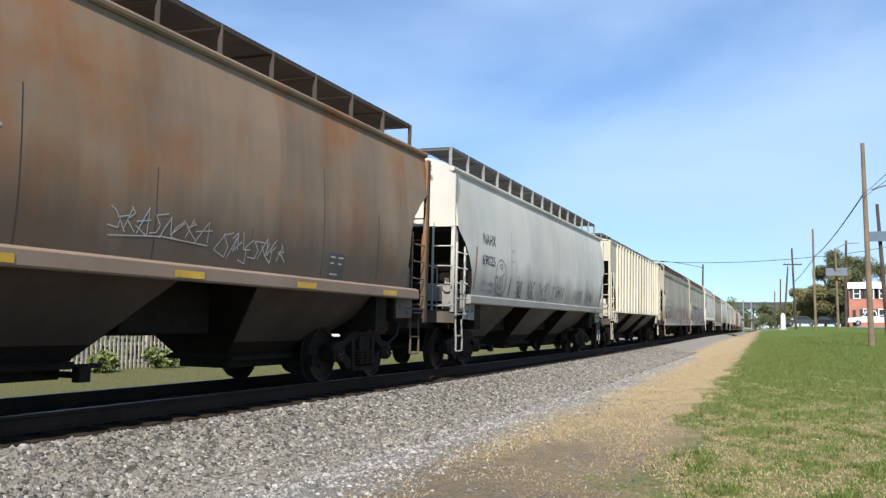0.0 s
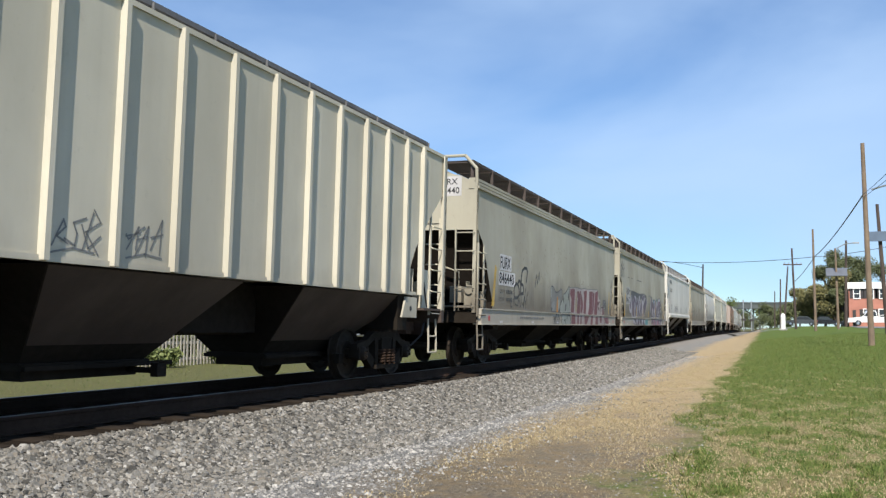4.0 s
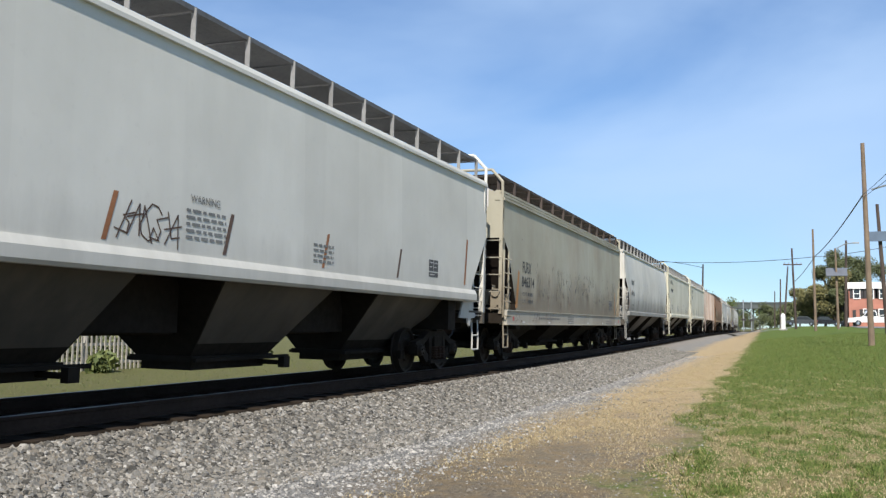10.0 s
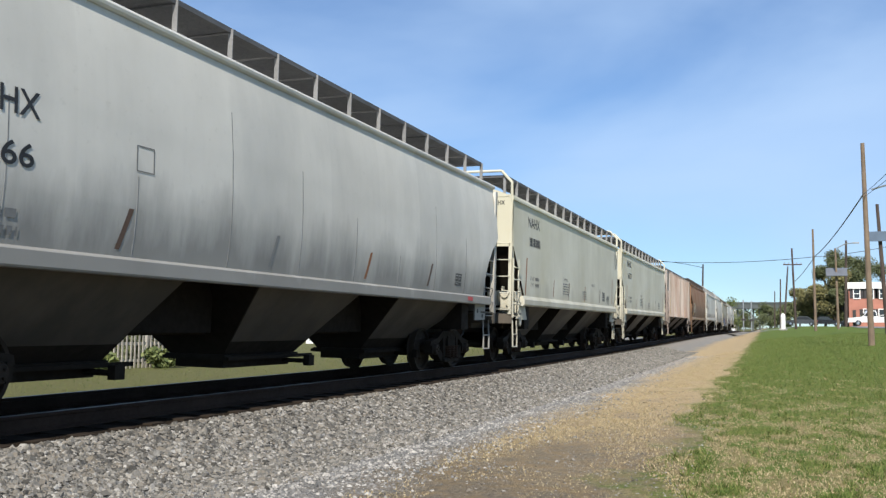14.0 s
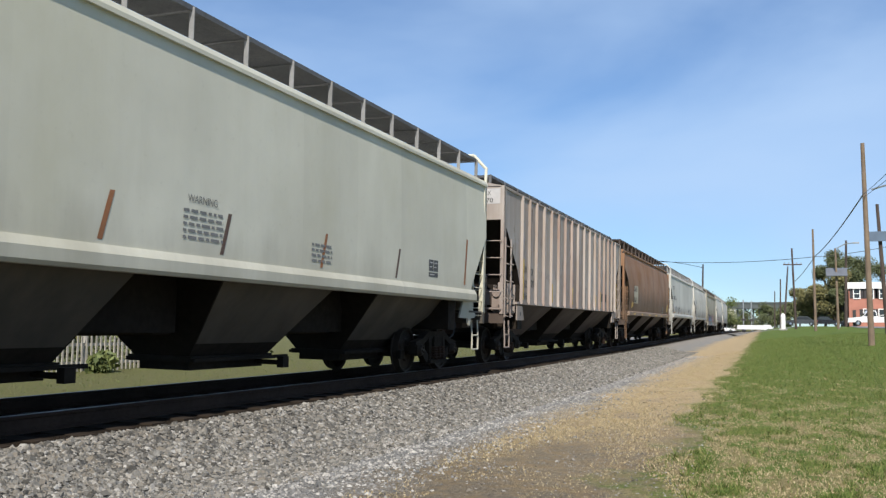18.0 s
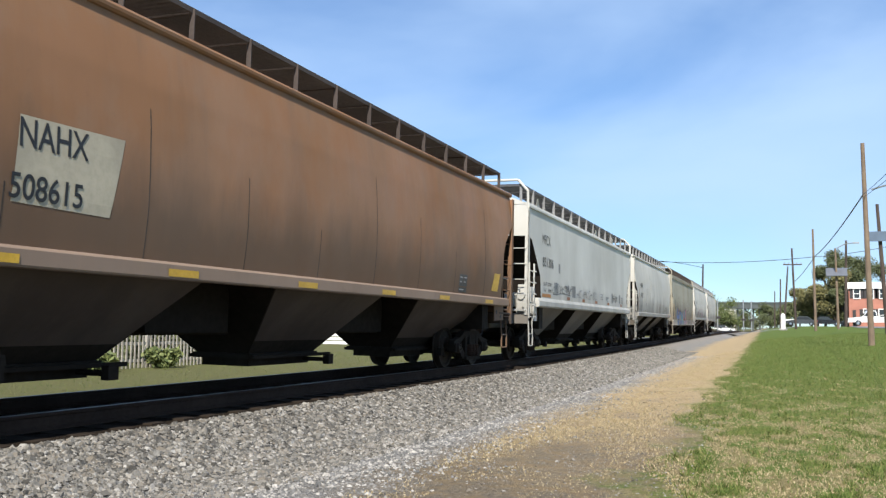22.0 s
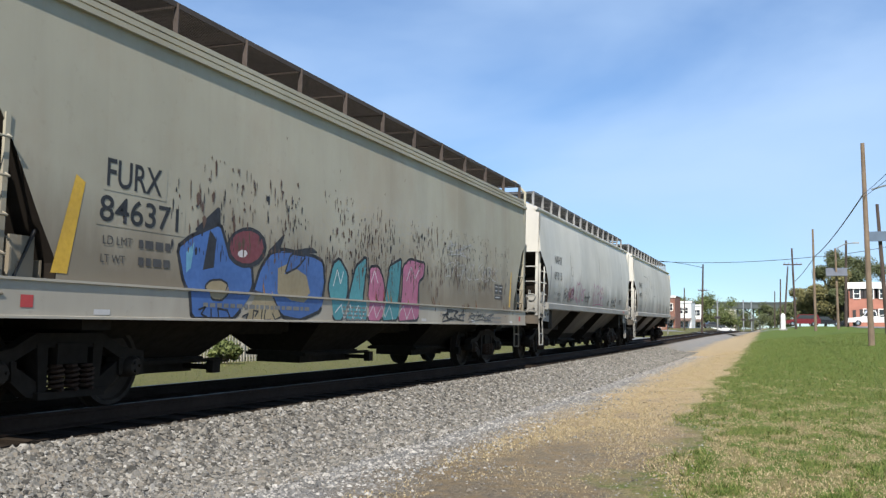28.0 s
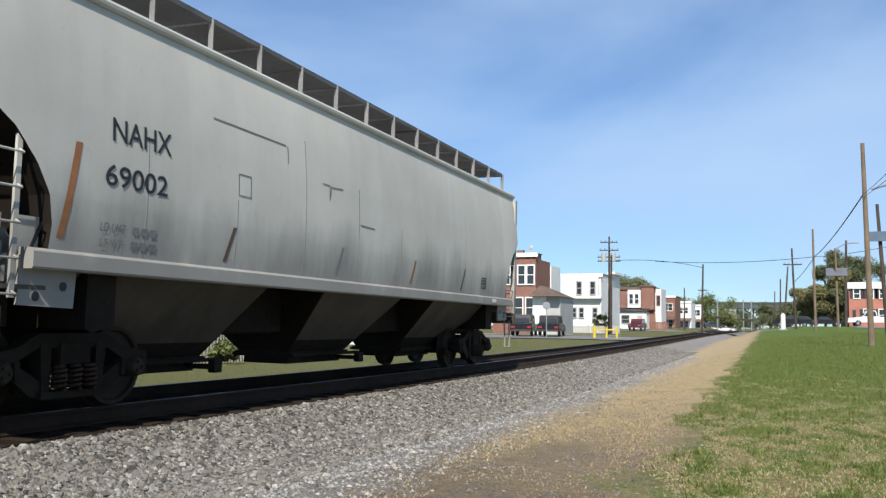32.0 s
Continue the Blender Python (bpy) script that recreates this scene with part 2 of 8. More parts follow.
GRATE_RUST = plain("rusted_grating", (0.060, 0.046, 0.040), 0.8, 0.0, 0.4, 6)
BLACK = plain("stencil_black", (0.02, 0.02, 0.022), 0.6, 0.0, 0.3, 7)
WHITE_INK = plain("stencil_white", (0.62, 0.62, 0.60), 0.6, 0.0, 0.2, 7)
GREY_INK = plain("faded_stencil_grey", (0.18, 0.18, 0.175), 0.7, 0.0, 0.3, 7)
YELLOW = plain("reflector_yellow", (0.55, 0.33, 0.03), 0.45, 0.0, 0.3, 7)
ORANGE = plain("faded_orange_tape", (0.30, 0.12, 0.045), 0.6, 0.0, 0.3, 7)
RED_TAG = plain("reflector_red", (0.45, 0.05, 0.05), 0.45, 0.0, 0.2, 7)
SEAM = plain("grimy_weld_seam", (0.24, 0.24, 0.235), 0.8, 0.0, 0.5, 5)
SEAM_BROWN = plain("rusted_weld_seam", (0.06, 0.045, 0.035), 0.85, 0.0, 0.5, 5)
for _m in (STEEL, UNDER, SHADE_BLACK, SHADE_BROWN, RUSTY, WHEEL, RAIL_SIDE, TIE):
    _m.node_tree.nodes["Principled BSDF"].inputs["Specular IOR Level"].default_value = 0.15


# ---- covered hopper cars: x towards the lawn, y along the track, z from the rail ----
ROUND_SIDE = [(1.38, 4.08), (1.44, 3.80), (1.50, 3.40), (1.54, 2.95), (1.56, 2.50), (1.56, 2.10), (1.54, 1.80), (1.51, 1.54)]
FLAT_SIDE = [(1.47, 4.05), (1.50, 3.40), (1.52, 2.60), (1.53, 1.66)]
RIB_SIDE = [(1.45, 4.20), (1.45, 1.50)]
FAMILY = {"round": "round", "brown": "round", "flat": "flat", "wide": "flat", "deep": "deep", "rib": "rib"}
ROUND_ROOF = [(0.0, 4.40), (0.5, 4.385), (0.95, 4.31), (1.25, 4.20), (1.38, 4.08)]
FLAT_ROOF = [(0.0, 4.36), (0.6, 4.33), (1.1, 4.22), (1.47, 4.06)]
ROOF = {"round": ROUND_ROOF, "brown": ROUND_ROOF, "flat": FLAT_ROOF, "wide": FLAT_ROOF,
        "deep": [(0.0, 4.30), (0.6, 4.27), (1.1, 4.16), (1.47, 3.98)],
        "rib": [(0.0, 4.42), (0.7, 4.38), (1.48, 4.22)]}
SIDE = {"round": ROUND_SIDE, "brown": ROUND_SIDE, "flat": FLAT_SIDE, "wide": FLAT_SIDE, "deep": [(1.47, 3.98), (1.50, 3.40), (1.52, 2.60), (1.53, 1.28)], "rib": RIB_SIDE}
# how far the end of the body draws in, by height
CUT = {"round": ([1.54, 1.80, 2.06, 2.32, 2.60, 2.82, 2.92, 4.5], [0.92, 0.92, 0.86, 0.70, 0.44, 0.10, 0.0, 0.0]),
       "brown": ([1.54, 2.00, 2.56, 2.85, 3.10, 3.35, 3.45, 4.5], [1.00, 1.00, 0.92, 0.76, 0.46, 0.08, 0.0, 0.0]),
       "flat": ([1.66, 1.70, 1.92, 2.48, 2.80, 2.84, 4.5], [1.00, 0.98, 0.80, 0.33, 0.06, 0.0, 0.0]),
       "wide": ([1.66, 1.72, 2.26, 2.95, 3.15, 3.24, 4.5], [1.25, 1.22, 1.16, 0.50, 0.30, 0.0, 0.0]),
       "deep": ([1.28, 1.45, 1.81, 2.38, 2.72, 2.98, 4.5], [1.05, 1.05, 0.84, 0.54, 0.34, 0.0, 0.0]),
       "rib": ([1.50, 1.95, 2.32, 3.02, 3.40, 3.42, 4.5], [1.55, 1.55, 1.32, 0.58, 0.12, 0.0, 0.0])}
BOTTOM = {"round": 1.54, "flat": 1.66, "deep": 1.28, "rib": 1.50}


def side_u(kind, z):
    pts = SIDE[kind][::-1]
    return float(np.interp(z, [p[1] for p in pts], [p[0] for p in pts]))


def cut_in(kind, z):
    return float(np.interp(z, *CUT[kind]))


def body_shape(kind, h):
    """Sides and ends of the tank, drawn in at the ends over the trucks."""
    prof = []
    pts = SIDE[kind]
    lo, hi = pts[-1][1], pts[0][1]
    zs = sorted({round(z, 3) for z in [p[1] for p in pts] + [c for c in CUT[kind][0] if lo <= c <= hi]}, reverse=True)
    for z in zs:
        prof.append((side_u(kind, z), z, h - cut_in(kind, z)))
    s, cols = Shape(), 11
    grid = []
    for sx in (1, -1):
        for u, z, e in prof:
            grid.append([(sx * u, -e + 2 * e * i / (cols - 1), z) for i in range(cols)])
    n = len(prof)
    verts = [p for row in grid for p in row]
    faces = []
    for side in (0, 1):
        for j in range(n - 1):
            for i in range(cols - 1):
                a = (side * n + j) * cols + i
                faces.append((a, a + 1, a + cols + 1, a + cols))
    for j in range(n - 1):
        if prof[j + 1][2] < h - 0.01:
            continue
        for i in (0, cols - 1):
            faces.append((j * cols + i, (j + 1) * cols + i, (n + j + 1) * cols + i, (n + j) * cols + i))
    for i in range(cols - 1):
        a, b = (n - 1) * cols + i, (2 * n - 1) * cols + i
        faces.append((a, a + 1, b + 1, b))
        a, b = i, n * cols + i
        faces.append((a, a + 1, b + 1, b))
    s.add(verts, faces)
    return s


def slope_shape(kind, h, end):
    """The sheet that slopes in under the end of the tank."""
    pts = SIDE[kind]
    zs = sorted({z for z in [p[1] for p in pts] + list(CUT[kind][0]) if pts[-1][1] <= z <= pts[0][1] and (cut_in(kind, z) > 0 or z == CUT[kind][0][-2])}, reverse=True)
    verts = [(sx * (side_u(kind, z) - 0.004), end * (h - cut_in(kind, z) - d), z) for d in (0.0, 0.012) for z in zs for sx in (1, -1)]
    n = len(zs)
    faces = [(2 * j, 2 * j + 1, 2 * j + 3, 2 * j + 2) for j in range(n - 1)] + [(2 * n + 2 * j, 2 * n + 2 * j + 1, 2 * n + 2 * j + 3, 2 * n + 2 * j + 2) for j in range(n - 1)]
    return Shape().add(verts, faces)


def roof_shape(kind, h, over=0.0):
    pts = ROOF[kind]
    ring = [(-u, z) for u, z in pts[::-1]] + pts[1:]
    return Shape().prism(ring, -h - over, h + over, "y")


def hopper_bay(y0, y1, top, bottom=0.44, wide=1.40, narrow=0.42, lean0=None, lean1=None):
    """One discharge bay, wide at the sill and drawn in to its gate."""
    mid = (y0 + y1) / 2
    g0, g1 = (mid - 0.62 if lean0 is None else lean0), (mid + 0.62 if lean1 is None else lean1)
    s = Shape()
    ring = lambda a, b, u, z: [(-u, a, z), (u, a, z), (u, b, z), (-u, b, z)]
    s.add(ring(y0, y1, wide, top) + ring(g0, g1, narrow, bottom), [(0, 1, 2, 3), (7, 6, 5, 4), (0, 4, 5, 1), (1, 5, 6, 2), (2, 6, 7, 3), (3, 7, 4, 0)])
    return s, (g0, g1)


def gate_shape(g0, g1, z=0.44):
    return (("outlet_gate", Shape().box(-0.50, 0.50, g0 - 0.06, g1 + 0.06, z - 0.05, z + 0.03)),
            ("outlet_chute", Shape().box(-0.40, 0.40, g0 + 0.05, g1 - 0.05, z - 0.16, z - 0.052)),
            ("gate_shaft", Shape().tube((-0.85, g1 - 0.2, z - 0.09), (0.80, g1 - 0.2, z - 0.09), 0.035, 8)),
            ("capstan", Shape().box(0.80, 0.90, g1 - 0.28, g1 - 0.12, z - 0.16, z)),
            ("gate_rail", Shape().bar((0.53, g0 - 0.05, z - 0.02), (0.53, g1 + 0.42, z - 0.02), 0.05, 0.05)),
            ("gate_rail", Shape().bar((-0.53, g0 - 0.05, z - 0.02), (-0.53, g1 + 0.42, z - 0.02), 0.05, 0.05)))


def ladder_shape(x, y0, y1, z0, z1, n, side=1):
    """Stiles at y0 and y1 on a side, with rungs that stand off a little."""
    s = Shape()
    for y in (y0, y1):
        s.bar((x, y, z0), (x, y, z1), 0.055, 0.03, (1, 0, 0))
    for i in range(n):
        z = z0 + 0.06 + (z1 - z0 - 0.25) * i / (n - 1)
        s.path([(x, y0, z), (x + side * 0.06, y0, z - 0.03), (x + side * 0.06, y1, z - 0.03), (x, y1, z)], 0.013, 5)
    return s


def grating_shape(u0, u1, y0, y1, z, pitch=0.30, bars=9):
    s = Shape()
    for i in range(bars):
        u = u0 + (u1 - u0) * i / (bars - 1)
        s.box(u - 0.005, u + 0.005, y0, y1, z - 0.035, z)
    n = max(2, int((y1 - y0) / pitch))
    for i in range(n + 1):
        y = y0 + (y1 - y0) * i / n
        s.box(u0, u1, y - 0.006, y + 0.006, z - 0.022, z - 0.004)
    return s


def wheelset_shape():
    s = Shape()
    tread = [(0.060, 0.10), (0.066, 0.20), (0.030, 0.22), (0.012, 0.30), (0.020, 0.365), (0.060, 0.385), (0.065, 0.425), (0.0, 0.440), (-0.045, 0.445),
             (-0.056, 0.470), (-0.075, 0.470), (-0.080, 0.39), (-0.045, 0.365), (-0.02, 0.30), (-0.03, 0.22), (-0.07, 0.20), (-0.07, 0.10)]
    for side in (1, -1):
        s.lathe([(side * (0.755 + a), r) for a, r in tread], 0, 28)
        s.lathe([(side * 1.16, 0.0), (side * 1.16, 0.085), (side * 1.12, 0.115), (side * 0.96, 0.12), (side * 0.94, 0.09)], 0, 14)
        for k in range(3):
            a = 2 * math.pi * k / 3
            s.tube((side * 1.15, 0.05 * math.cos(a), 0.05 * math.sin(a)), (side * 1.185, 0.05 * math.cos(a), 0.05 * math.sin(a)), 0.018, 6)
    s.tube((-0.95, 0, 0), (0.95, 0, 0), 0.085, 12)
    return s


def side_frame_shape():
    s = Shape()
    top = [(-1.10, 0.50), (-1.08, 0.60), (-0.72, 0.66), (-0.45, 0.80), (0.45, 0.80), (0.72, 0.66), (1.08, 0.60), (1.10, 0.50), (0.72, 0.53), (0.45, 0.66), (-0.45, 0.66), (-0.72, 0.53)]
    s.prism(top, -0.07, 0.07)
    for k in (-1, 1):
        s.prism([(k * 0.98, 0.55), (k * 0.78, 0.56), (k * 0.34, 0.30), (k * 0.34, 0.18), (k * 0.52, 0.20)], -0.06, 0.06)
        s.prism([(k * 0.44, 0.70), (k * 0.30, 0.70), (k * 0.30, 0.24), (k * 0.40, 0.24)], -0.08, 0.08)
        s.prism([(k * 1.06, 0.54), (k * 0.99, 0.54), (k * 0.99, 0.34), (k * 1.06, 0.36)], -0.09, 0.09)
        s.prism([(k * 0.68, 0.54), (k * 0.75, 0.54), (k * 0.73, 0.36), (k * 0.68, 0.36)], -0.09, 0.09)
    s.box(-0.12, 0.12, -0.44, 0.44, 0.17, 0.24)
    return s


def spring_shape():
    s = Shape()
    return s.path([(0.062 * math.cos(a), 0.062 * math.sin(a), 0.25 + 0.24 * a / (2 * math.pi * 5)) for a in [2 * math.pi * i / 8 for i in range(41)]], 0.016, 5)


_truck = {}


def truck(parent, y, weight=""):
    """A two-axle truck under a car: side frames, springs, bolster and the wheelsets that turn."""
    if not _truck:
        _truck.update(frame=side_frame_shape().mesh("side_frame"), spring=spring_shape().mesh("spring", True), wheel=wheelset_shape().mesh("wheelset", True))
        b = Shape().box(-1.12, 1.12, -0.20, 0.20, 0.50, 0.70).box(-0.30, 0.30, -0.30, 0.30, 0.70, 0.82)
        b.box(-0.6, 0.6, -0.75, -0.62, 0.36, 0.50).box(-0.6, 0.6, 0.62, 0.75, 0.36, 0.50)
        _truck["bolster"] = b.mesh("bolster")
    base = part("truck", _truck["bolster"], UNDER, parent, "cast steel freight truck")
    base.location = (0, y, 0)
    for side in (1, -1):
        f = part("side_frame", _truck["frame"], UNDER, base)
        f.location = (side * 1.02, 0, 0)
        for y in (-0.20, 0.0, 0.20):
            for x in (-0.10, 0.10):
                part("spring", _truck["spring"], RUSTY, base).location = (side * 1.02 + x, y, 0)
    for k in (-1, 1):
        w = part("wheelset", _truck["wheel"], WHEEL, base)
        w.matrix_parent_inverse = Matrix.Translation((0, k * 0.89, 0.44))
        WHEELSETS.append(w)
    return base


WHEELSETS, CARS = [], []
RIB_AT = (1.64, 2.34, 3.06, 3.87, 4.74, 5.62, 6.50, 7.40, 8.33, 9.32, 10.26, 11.18, 12.06, 12.95, 13.76, 14.57, 15.32)
TO_SIDE = Matrix(((0, 0, 1, 0), (1, 0, 0, 0), (0, 1, 0, 0), (0, 0, 0, 1)))
TO_END = Matrix(((1, 0, 0, 0), (0, 0, -1, 0), (0, 1, 0, 0), (0, 0, 0, 1)))


def on_side(kind, y, z, off=0.006):
    lean = (side_u(kind, z + 0.2) - side_u(kind, z - 0.2)) / 0.4
    return Matrix.Translation((side_u(kind, z) + off, y, z)) @ Matrix.Rotation(math.atan(lean), 4, "Y") @ TO_SIDE


def rect(y0, y1, z0, z1):
    return [(y0, z0), (y1, z0), (y1, z1), (y0, z1)]


def hopper_car(spec):
    kind, a, b, paint = spec["kind"], spec["a"], spec["b"], spec["paint"]
    fam = FAMILY[kind]
    h = (b - a) / 2
    root = thing("hopper_car", spec["label"], "freight car", group="cars of the freight train")
    root["middle"] = (a + b) / 2
    root["truck_gap"] = h - 1.75
    CARS.append(root)
    trim = spec.get("trim", paint)
    low = spec.get("low", UNDER)
    body = part("body", body_shape(kind, h), paint, root, smooth=True)
    part("roof", roof_shape(kind, h), spec.get("roof", paint), root, smooth=True)
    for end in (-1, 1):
        # the shade cast by the car ahead is put into this sheet's colour
        part("slope_sheet", slope_shape(kind, h, end), spec.get("slope", SHADE_BLACK), root, "slope sheet with its shade painted near black")
    top_u, top_z = SIDE[kind][0]
    # eaves
    for side in (1, -1):
        e = Shape()
        if fam == "round":
            e.tube((side * (top_u + 0.01), -h - 0.02, top_z + 0.01), (side * (top_u + 0.01), h + 0.02, top_z + 0.01), 0.055, 10)
        elif fam == "flat":
            e.prism([(side * (top_u - 0.04), top_z - 0.07), (side * (top_u + 0.05), top_z - 0.07), (side * (top_u + 0.05), top_z - 0.02), (side * (top_u + 0.02), top_z + 0.05), (side * (top_u - 0.1), top_z + 0.07)], -h - 0.02, h + 0.02, "y")
        elif fam == "deep":
            e.prism([(side * (top_u + a), top_z + b) for a, b in ((-0.18, -0.11), (0.06, -0.11), (0.06, -0.055), (-0.02, -0.05), (-0.02, -0.02), (0.025, -0.02), (0.025, 0.035), (-0.05, 0.04), (-0.05, 0.07), (-0.01, 0.07), (-0.01, 0.125), (-0.18, 0.125))], -h - 0.02, h + 0.02, "y")
        else:
            e.box(*sorted((side * (top_u - 0.05), side * (top_u + 0.03))), -h - 0.02, h + 0.02, top_z - 0.03, top_z + 0.03)
        part("eave_rail", e, trim, root, smooth=fam == "round")
    # side sills
    foot = BOTTOM[fam]
    for side in (1, -1):
        s = Shape()
        if fam == "deep":
            s.prism([(side * u, z) for u, z in ((1.38, 0.945), (1.60, 0.945), (1.60, 0.968), (1.575, 0.972), (1.575, 1.272), (1.60, 1.276), (1.60, 1.30), (1.38, 1.30))], -h + 0.15, h - 0.15, "y")
        elif fam == "rib":
            s.box(*sorted((side * 1.40, side * 1.47)), -h + 1.3, h - 1.3, foot - 0.04, foot + 0.02)
        elif fam == "round":
            e = h - 0.66
            s.prism([(side * u, z) for u, z in ((1.44, 1.57), (1.54, 1.57), (1.605, 1.545), (1.615, 1.535), (1.615, 1.40), (1.60, 1.38), (1.44, 1.38))], -e, e, "y")
        else:
            e = h - 0.80
            s.prism([(side * 1.44, 1.67), (side * 1.55, 1.67), (side * 1.60, 1.58), (side * 1.60, 1.46), (side * 1.56, 1.42), (side * 1.44, 1.42)], -e, e, "y")
        part("side_sill", s, spec.get("sill", trim), root)
    # discharge bays
    n_bays = spec.get("bays", 3)
    top = foot - 0.05 if fam != "deep" else 1.25
    y0, y1 = -h + 1.25, h - 1.25
    w = (y1 - y0) / n_bays
    for i in range(n_bays):
        ya, yb = y0 + i * w, y0 + (i + 1) * w
        mid = (ya + yb) / 2
        if i == 0:
            mid = max(mid, -h + 3.75)
        if i == n_bays - 1:
            mid = min(mid, h - 3.75)
        ta, tb = ya + (0.72 if i else 0.0), yb - (0.72 if i < n_bays - 1 else 0.0)
        bay, gates = hopper_bay(ta, tb, top, lean0=mid - 0.92, lean1=mid + 0.92)
        # bay darker than its side sheets: shade on the end faces painted in
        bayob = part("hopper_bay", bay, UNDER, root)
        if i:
            # shade as a black box where two bays' slope sheets meet over center sill
            part("valley_shade", Shape().box(-0.55, 0.55, ya - 0.85, ya + 0.85, 0.78, top + 0.02), SHADE_BLACK, bayob)
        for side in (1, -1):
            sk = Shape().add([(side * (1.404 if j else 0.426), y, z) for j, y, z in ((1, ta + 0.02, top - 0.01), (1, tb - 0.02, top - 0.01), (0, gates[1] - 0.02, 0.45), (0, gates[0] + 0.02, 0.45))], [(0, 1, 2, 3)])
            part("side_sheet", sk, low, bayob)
        for gate_name, gate in gate_shape(*gates):
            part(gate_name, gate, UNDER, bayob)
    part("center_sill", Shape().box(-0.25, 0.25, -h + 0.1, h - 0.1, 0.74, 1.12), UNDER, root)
    for end in (-1, 1):
        e = h * end
        inn = -end
        # platform, end sill, posts
        fl = Shape()
        fl.box(-1.50, 1.50, *sorted((e, e + inn * 0.12)), 0.98, 1.22)
        fl.box(-1.48, 1.48, *sorted((e, e + inn * 0.95)), 1.20, 1.24)
        fl.box(-0.45, 0.45, *sorted((e + inn * 0.1, e + inn * 1.5)), 0.85, 1.20)
        part("end_platform", fl, low, root)
        part("bolster", Shape().box(-1.40, 1.40, *sorted((e + inn * 1.55, e + inn * 1.95)), 0.84, foot - 0.02), UNDER, root)
        for side in (1, -1):
            x = side * 1.50
            post = Shape()
            zt = 3.98 if fam != "rib" else 4.20
            post.box(*sorted((x - side * 0.09, x)), *sorted((e - inn * 0.03, e + inn * 0.05)), 1.2, zt)
            post.box(*sorted((x - side * 0.02, x)), *sorted((e - inn * 0.03, e + inn * 0.12)), 1.2, zt)
            part("corner_post", post, trim, root)
            inner = 0.52 if fam != "deep" else 0.42
            ztop = {"round": 2.60, "flat": 2.55, "deep": 2.70, "rib": 3.0}[fam]
            lx = x + side * 0.02 if end < 0 else x - side * 0.10
            part("side_ladder", ladder_shape(lx, e + inn * 0.03, e + inn * inner, 1.12, ztop, 5, side), trim, root)
            step = Shape()
            sx_, sa, sb = (x, 0.06, 0.42) if end < 0 else (x - side * 0.12, 0.12, 0.50)
            for yy in (e + inn * sa, e + inn * sb):
                step.path([(sx_, yy, 1.05), (sx_ + side * 0.02, yy, 0.62), (sx_ + side * 0.02, yy, 0.42)], 0.020, 6)
            for zz in (0.42, 0.72):
                step.tube((sx_ + side * 0.02, e + inn * sa, zz), (sx_ + side * 0.02, e + inn * sb, zz), 0.017, 6)
            part("sill_step", step, trim, root)
            rungs = Shape()
            for i in range(5):
                z = 1.34 + i * 0.40
                rungs.path([(x - side * 0.05, e, z), (x - side * 0.06, e - inn * 0.09, z - 0.03), (x - side * 0.45, e - inn * 0.09, z - 0.03)], 0.013, 5)
            rungs.bar((x - side * 0.47, e - inn * 0.05, 1.22), (x - side * 0.47, e - inn * 0.05, 3.0), 0.05, 0.03, (1, 0, 0))
            part("end_ladder", rungs, trim, root)
            # gusset plates between sill and slope sheet
            gus = Shape()
            gus.box(*sorted((side * 1.38, side * 1.41)), *sorted((e + inn * 0.62, e + inn * 0.90)), 1.22, min(1.95, cut_z(kind, 0.9) - 0.03))
            gus.box(*sorted((side * 1.05, side * 1.08)), *sorted((e + inn * 0.62, e + inn * 0.78)), 1.22, min(1.90, cut_z(kind, 0.78) - 0.03))
            gu = part("gusset", gus, trim, root)
            wy, wtop = 0.98 if fam != "rib" else 1.30, min(2.02, cut_z(kind, 0.98) - 0.04) if fam != "rib" else 2.0
            part("web_plate", Shape().box(*sorted((side * 0.96, side * 1.16)), *sorted((e + inn * wy, e + inn * (wy + 0.025))), 1.24, wtop).box(*sorted((side * 1.20, side * 1.40)), *sorted((e + inn * wy, e + inn * (wy + 0.025))), 1.24, wtop - 0.06), trim, gu)
            part("web_plate", Shape().prism([(side * 1.12, 1.24), (side * 1.44, 1.24), (side * 1.44, 1.56), (side * 1.30, 1.74), (side * 1.12, 1.74)], e + inn * 0.60, e + inn * 0.622, "y"), trim, gu)
            part("strap", Shape().bar((side * 1.41, e + inn * 0.66, 1.26), (side * 1.43, e + inn * 0.94, 1.86), 0.02, 0.03, (1, 0, 0)), BLACK, gu)
            if fam == "round":
                plate = [(0.64, 1.06), (1.30, 1.04), (1.32, 1.38), (0.64, 1.50)]
            elif fam == "rib":
                plate = [(1.28, 1.06), (1.92, 1.06), (1.76, 1.42), (1.28, 1.42)]
            elif fam == "deep":
                plate = [(0.30, 1.0), (0.60, 1.0), (0.60, 1.26), (0.30, 1.26)]
            else:
                plate = [(0.55, 1.22), (0.55, 1.10), (0.80, 1.08), (0.84, 0.95), (0.90, 0.91), (0.96, 0.95), (1.0, 1.08), (1.50, 1.08), (1.28, 1.45), (1.0, 1.90), (0.82, 1.90), (0.72, 1.22)] if kind != "wide" else [(0.62, 1.05), (1.02, 1.05), (1.02, 1.62), (0.72, 1.66)]
            part("lug_plate", Shape().prism([(e + inn * a, b) for a, b in plate], side * 1.44, side * 1.475), trim, gu)
            if fam in ("round", "rib"):
                for a, b in ((0.84, 1.14), (1.16, 1.24)) if fam == "round" else ((1.56, 1.22),):
                    part("bolt_hole", Shape().tube((side * 1.474, e + inn * a, b), (side * 1.48, e + inn * a, b), 0.045, 10), BLACK, gu)
        coup = Shape()
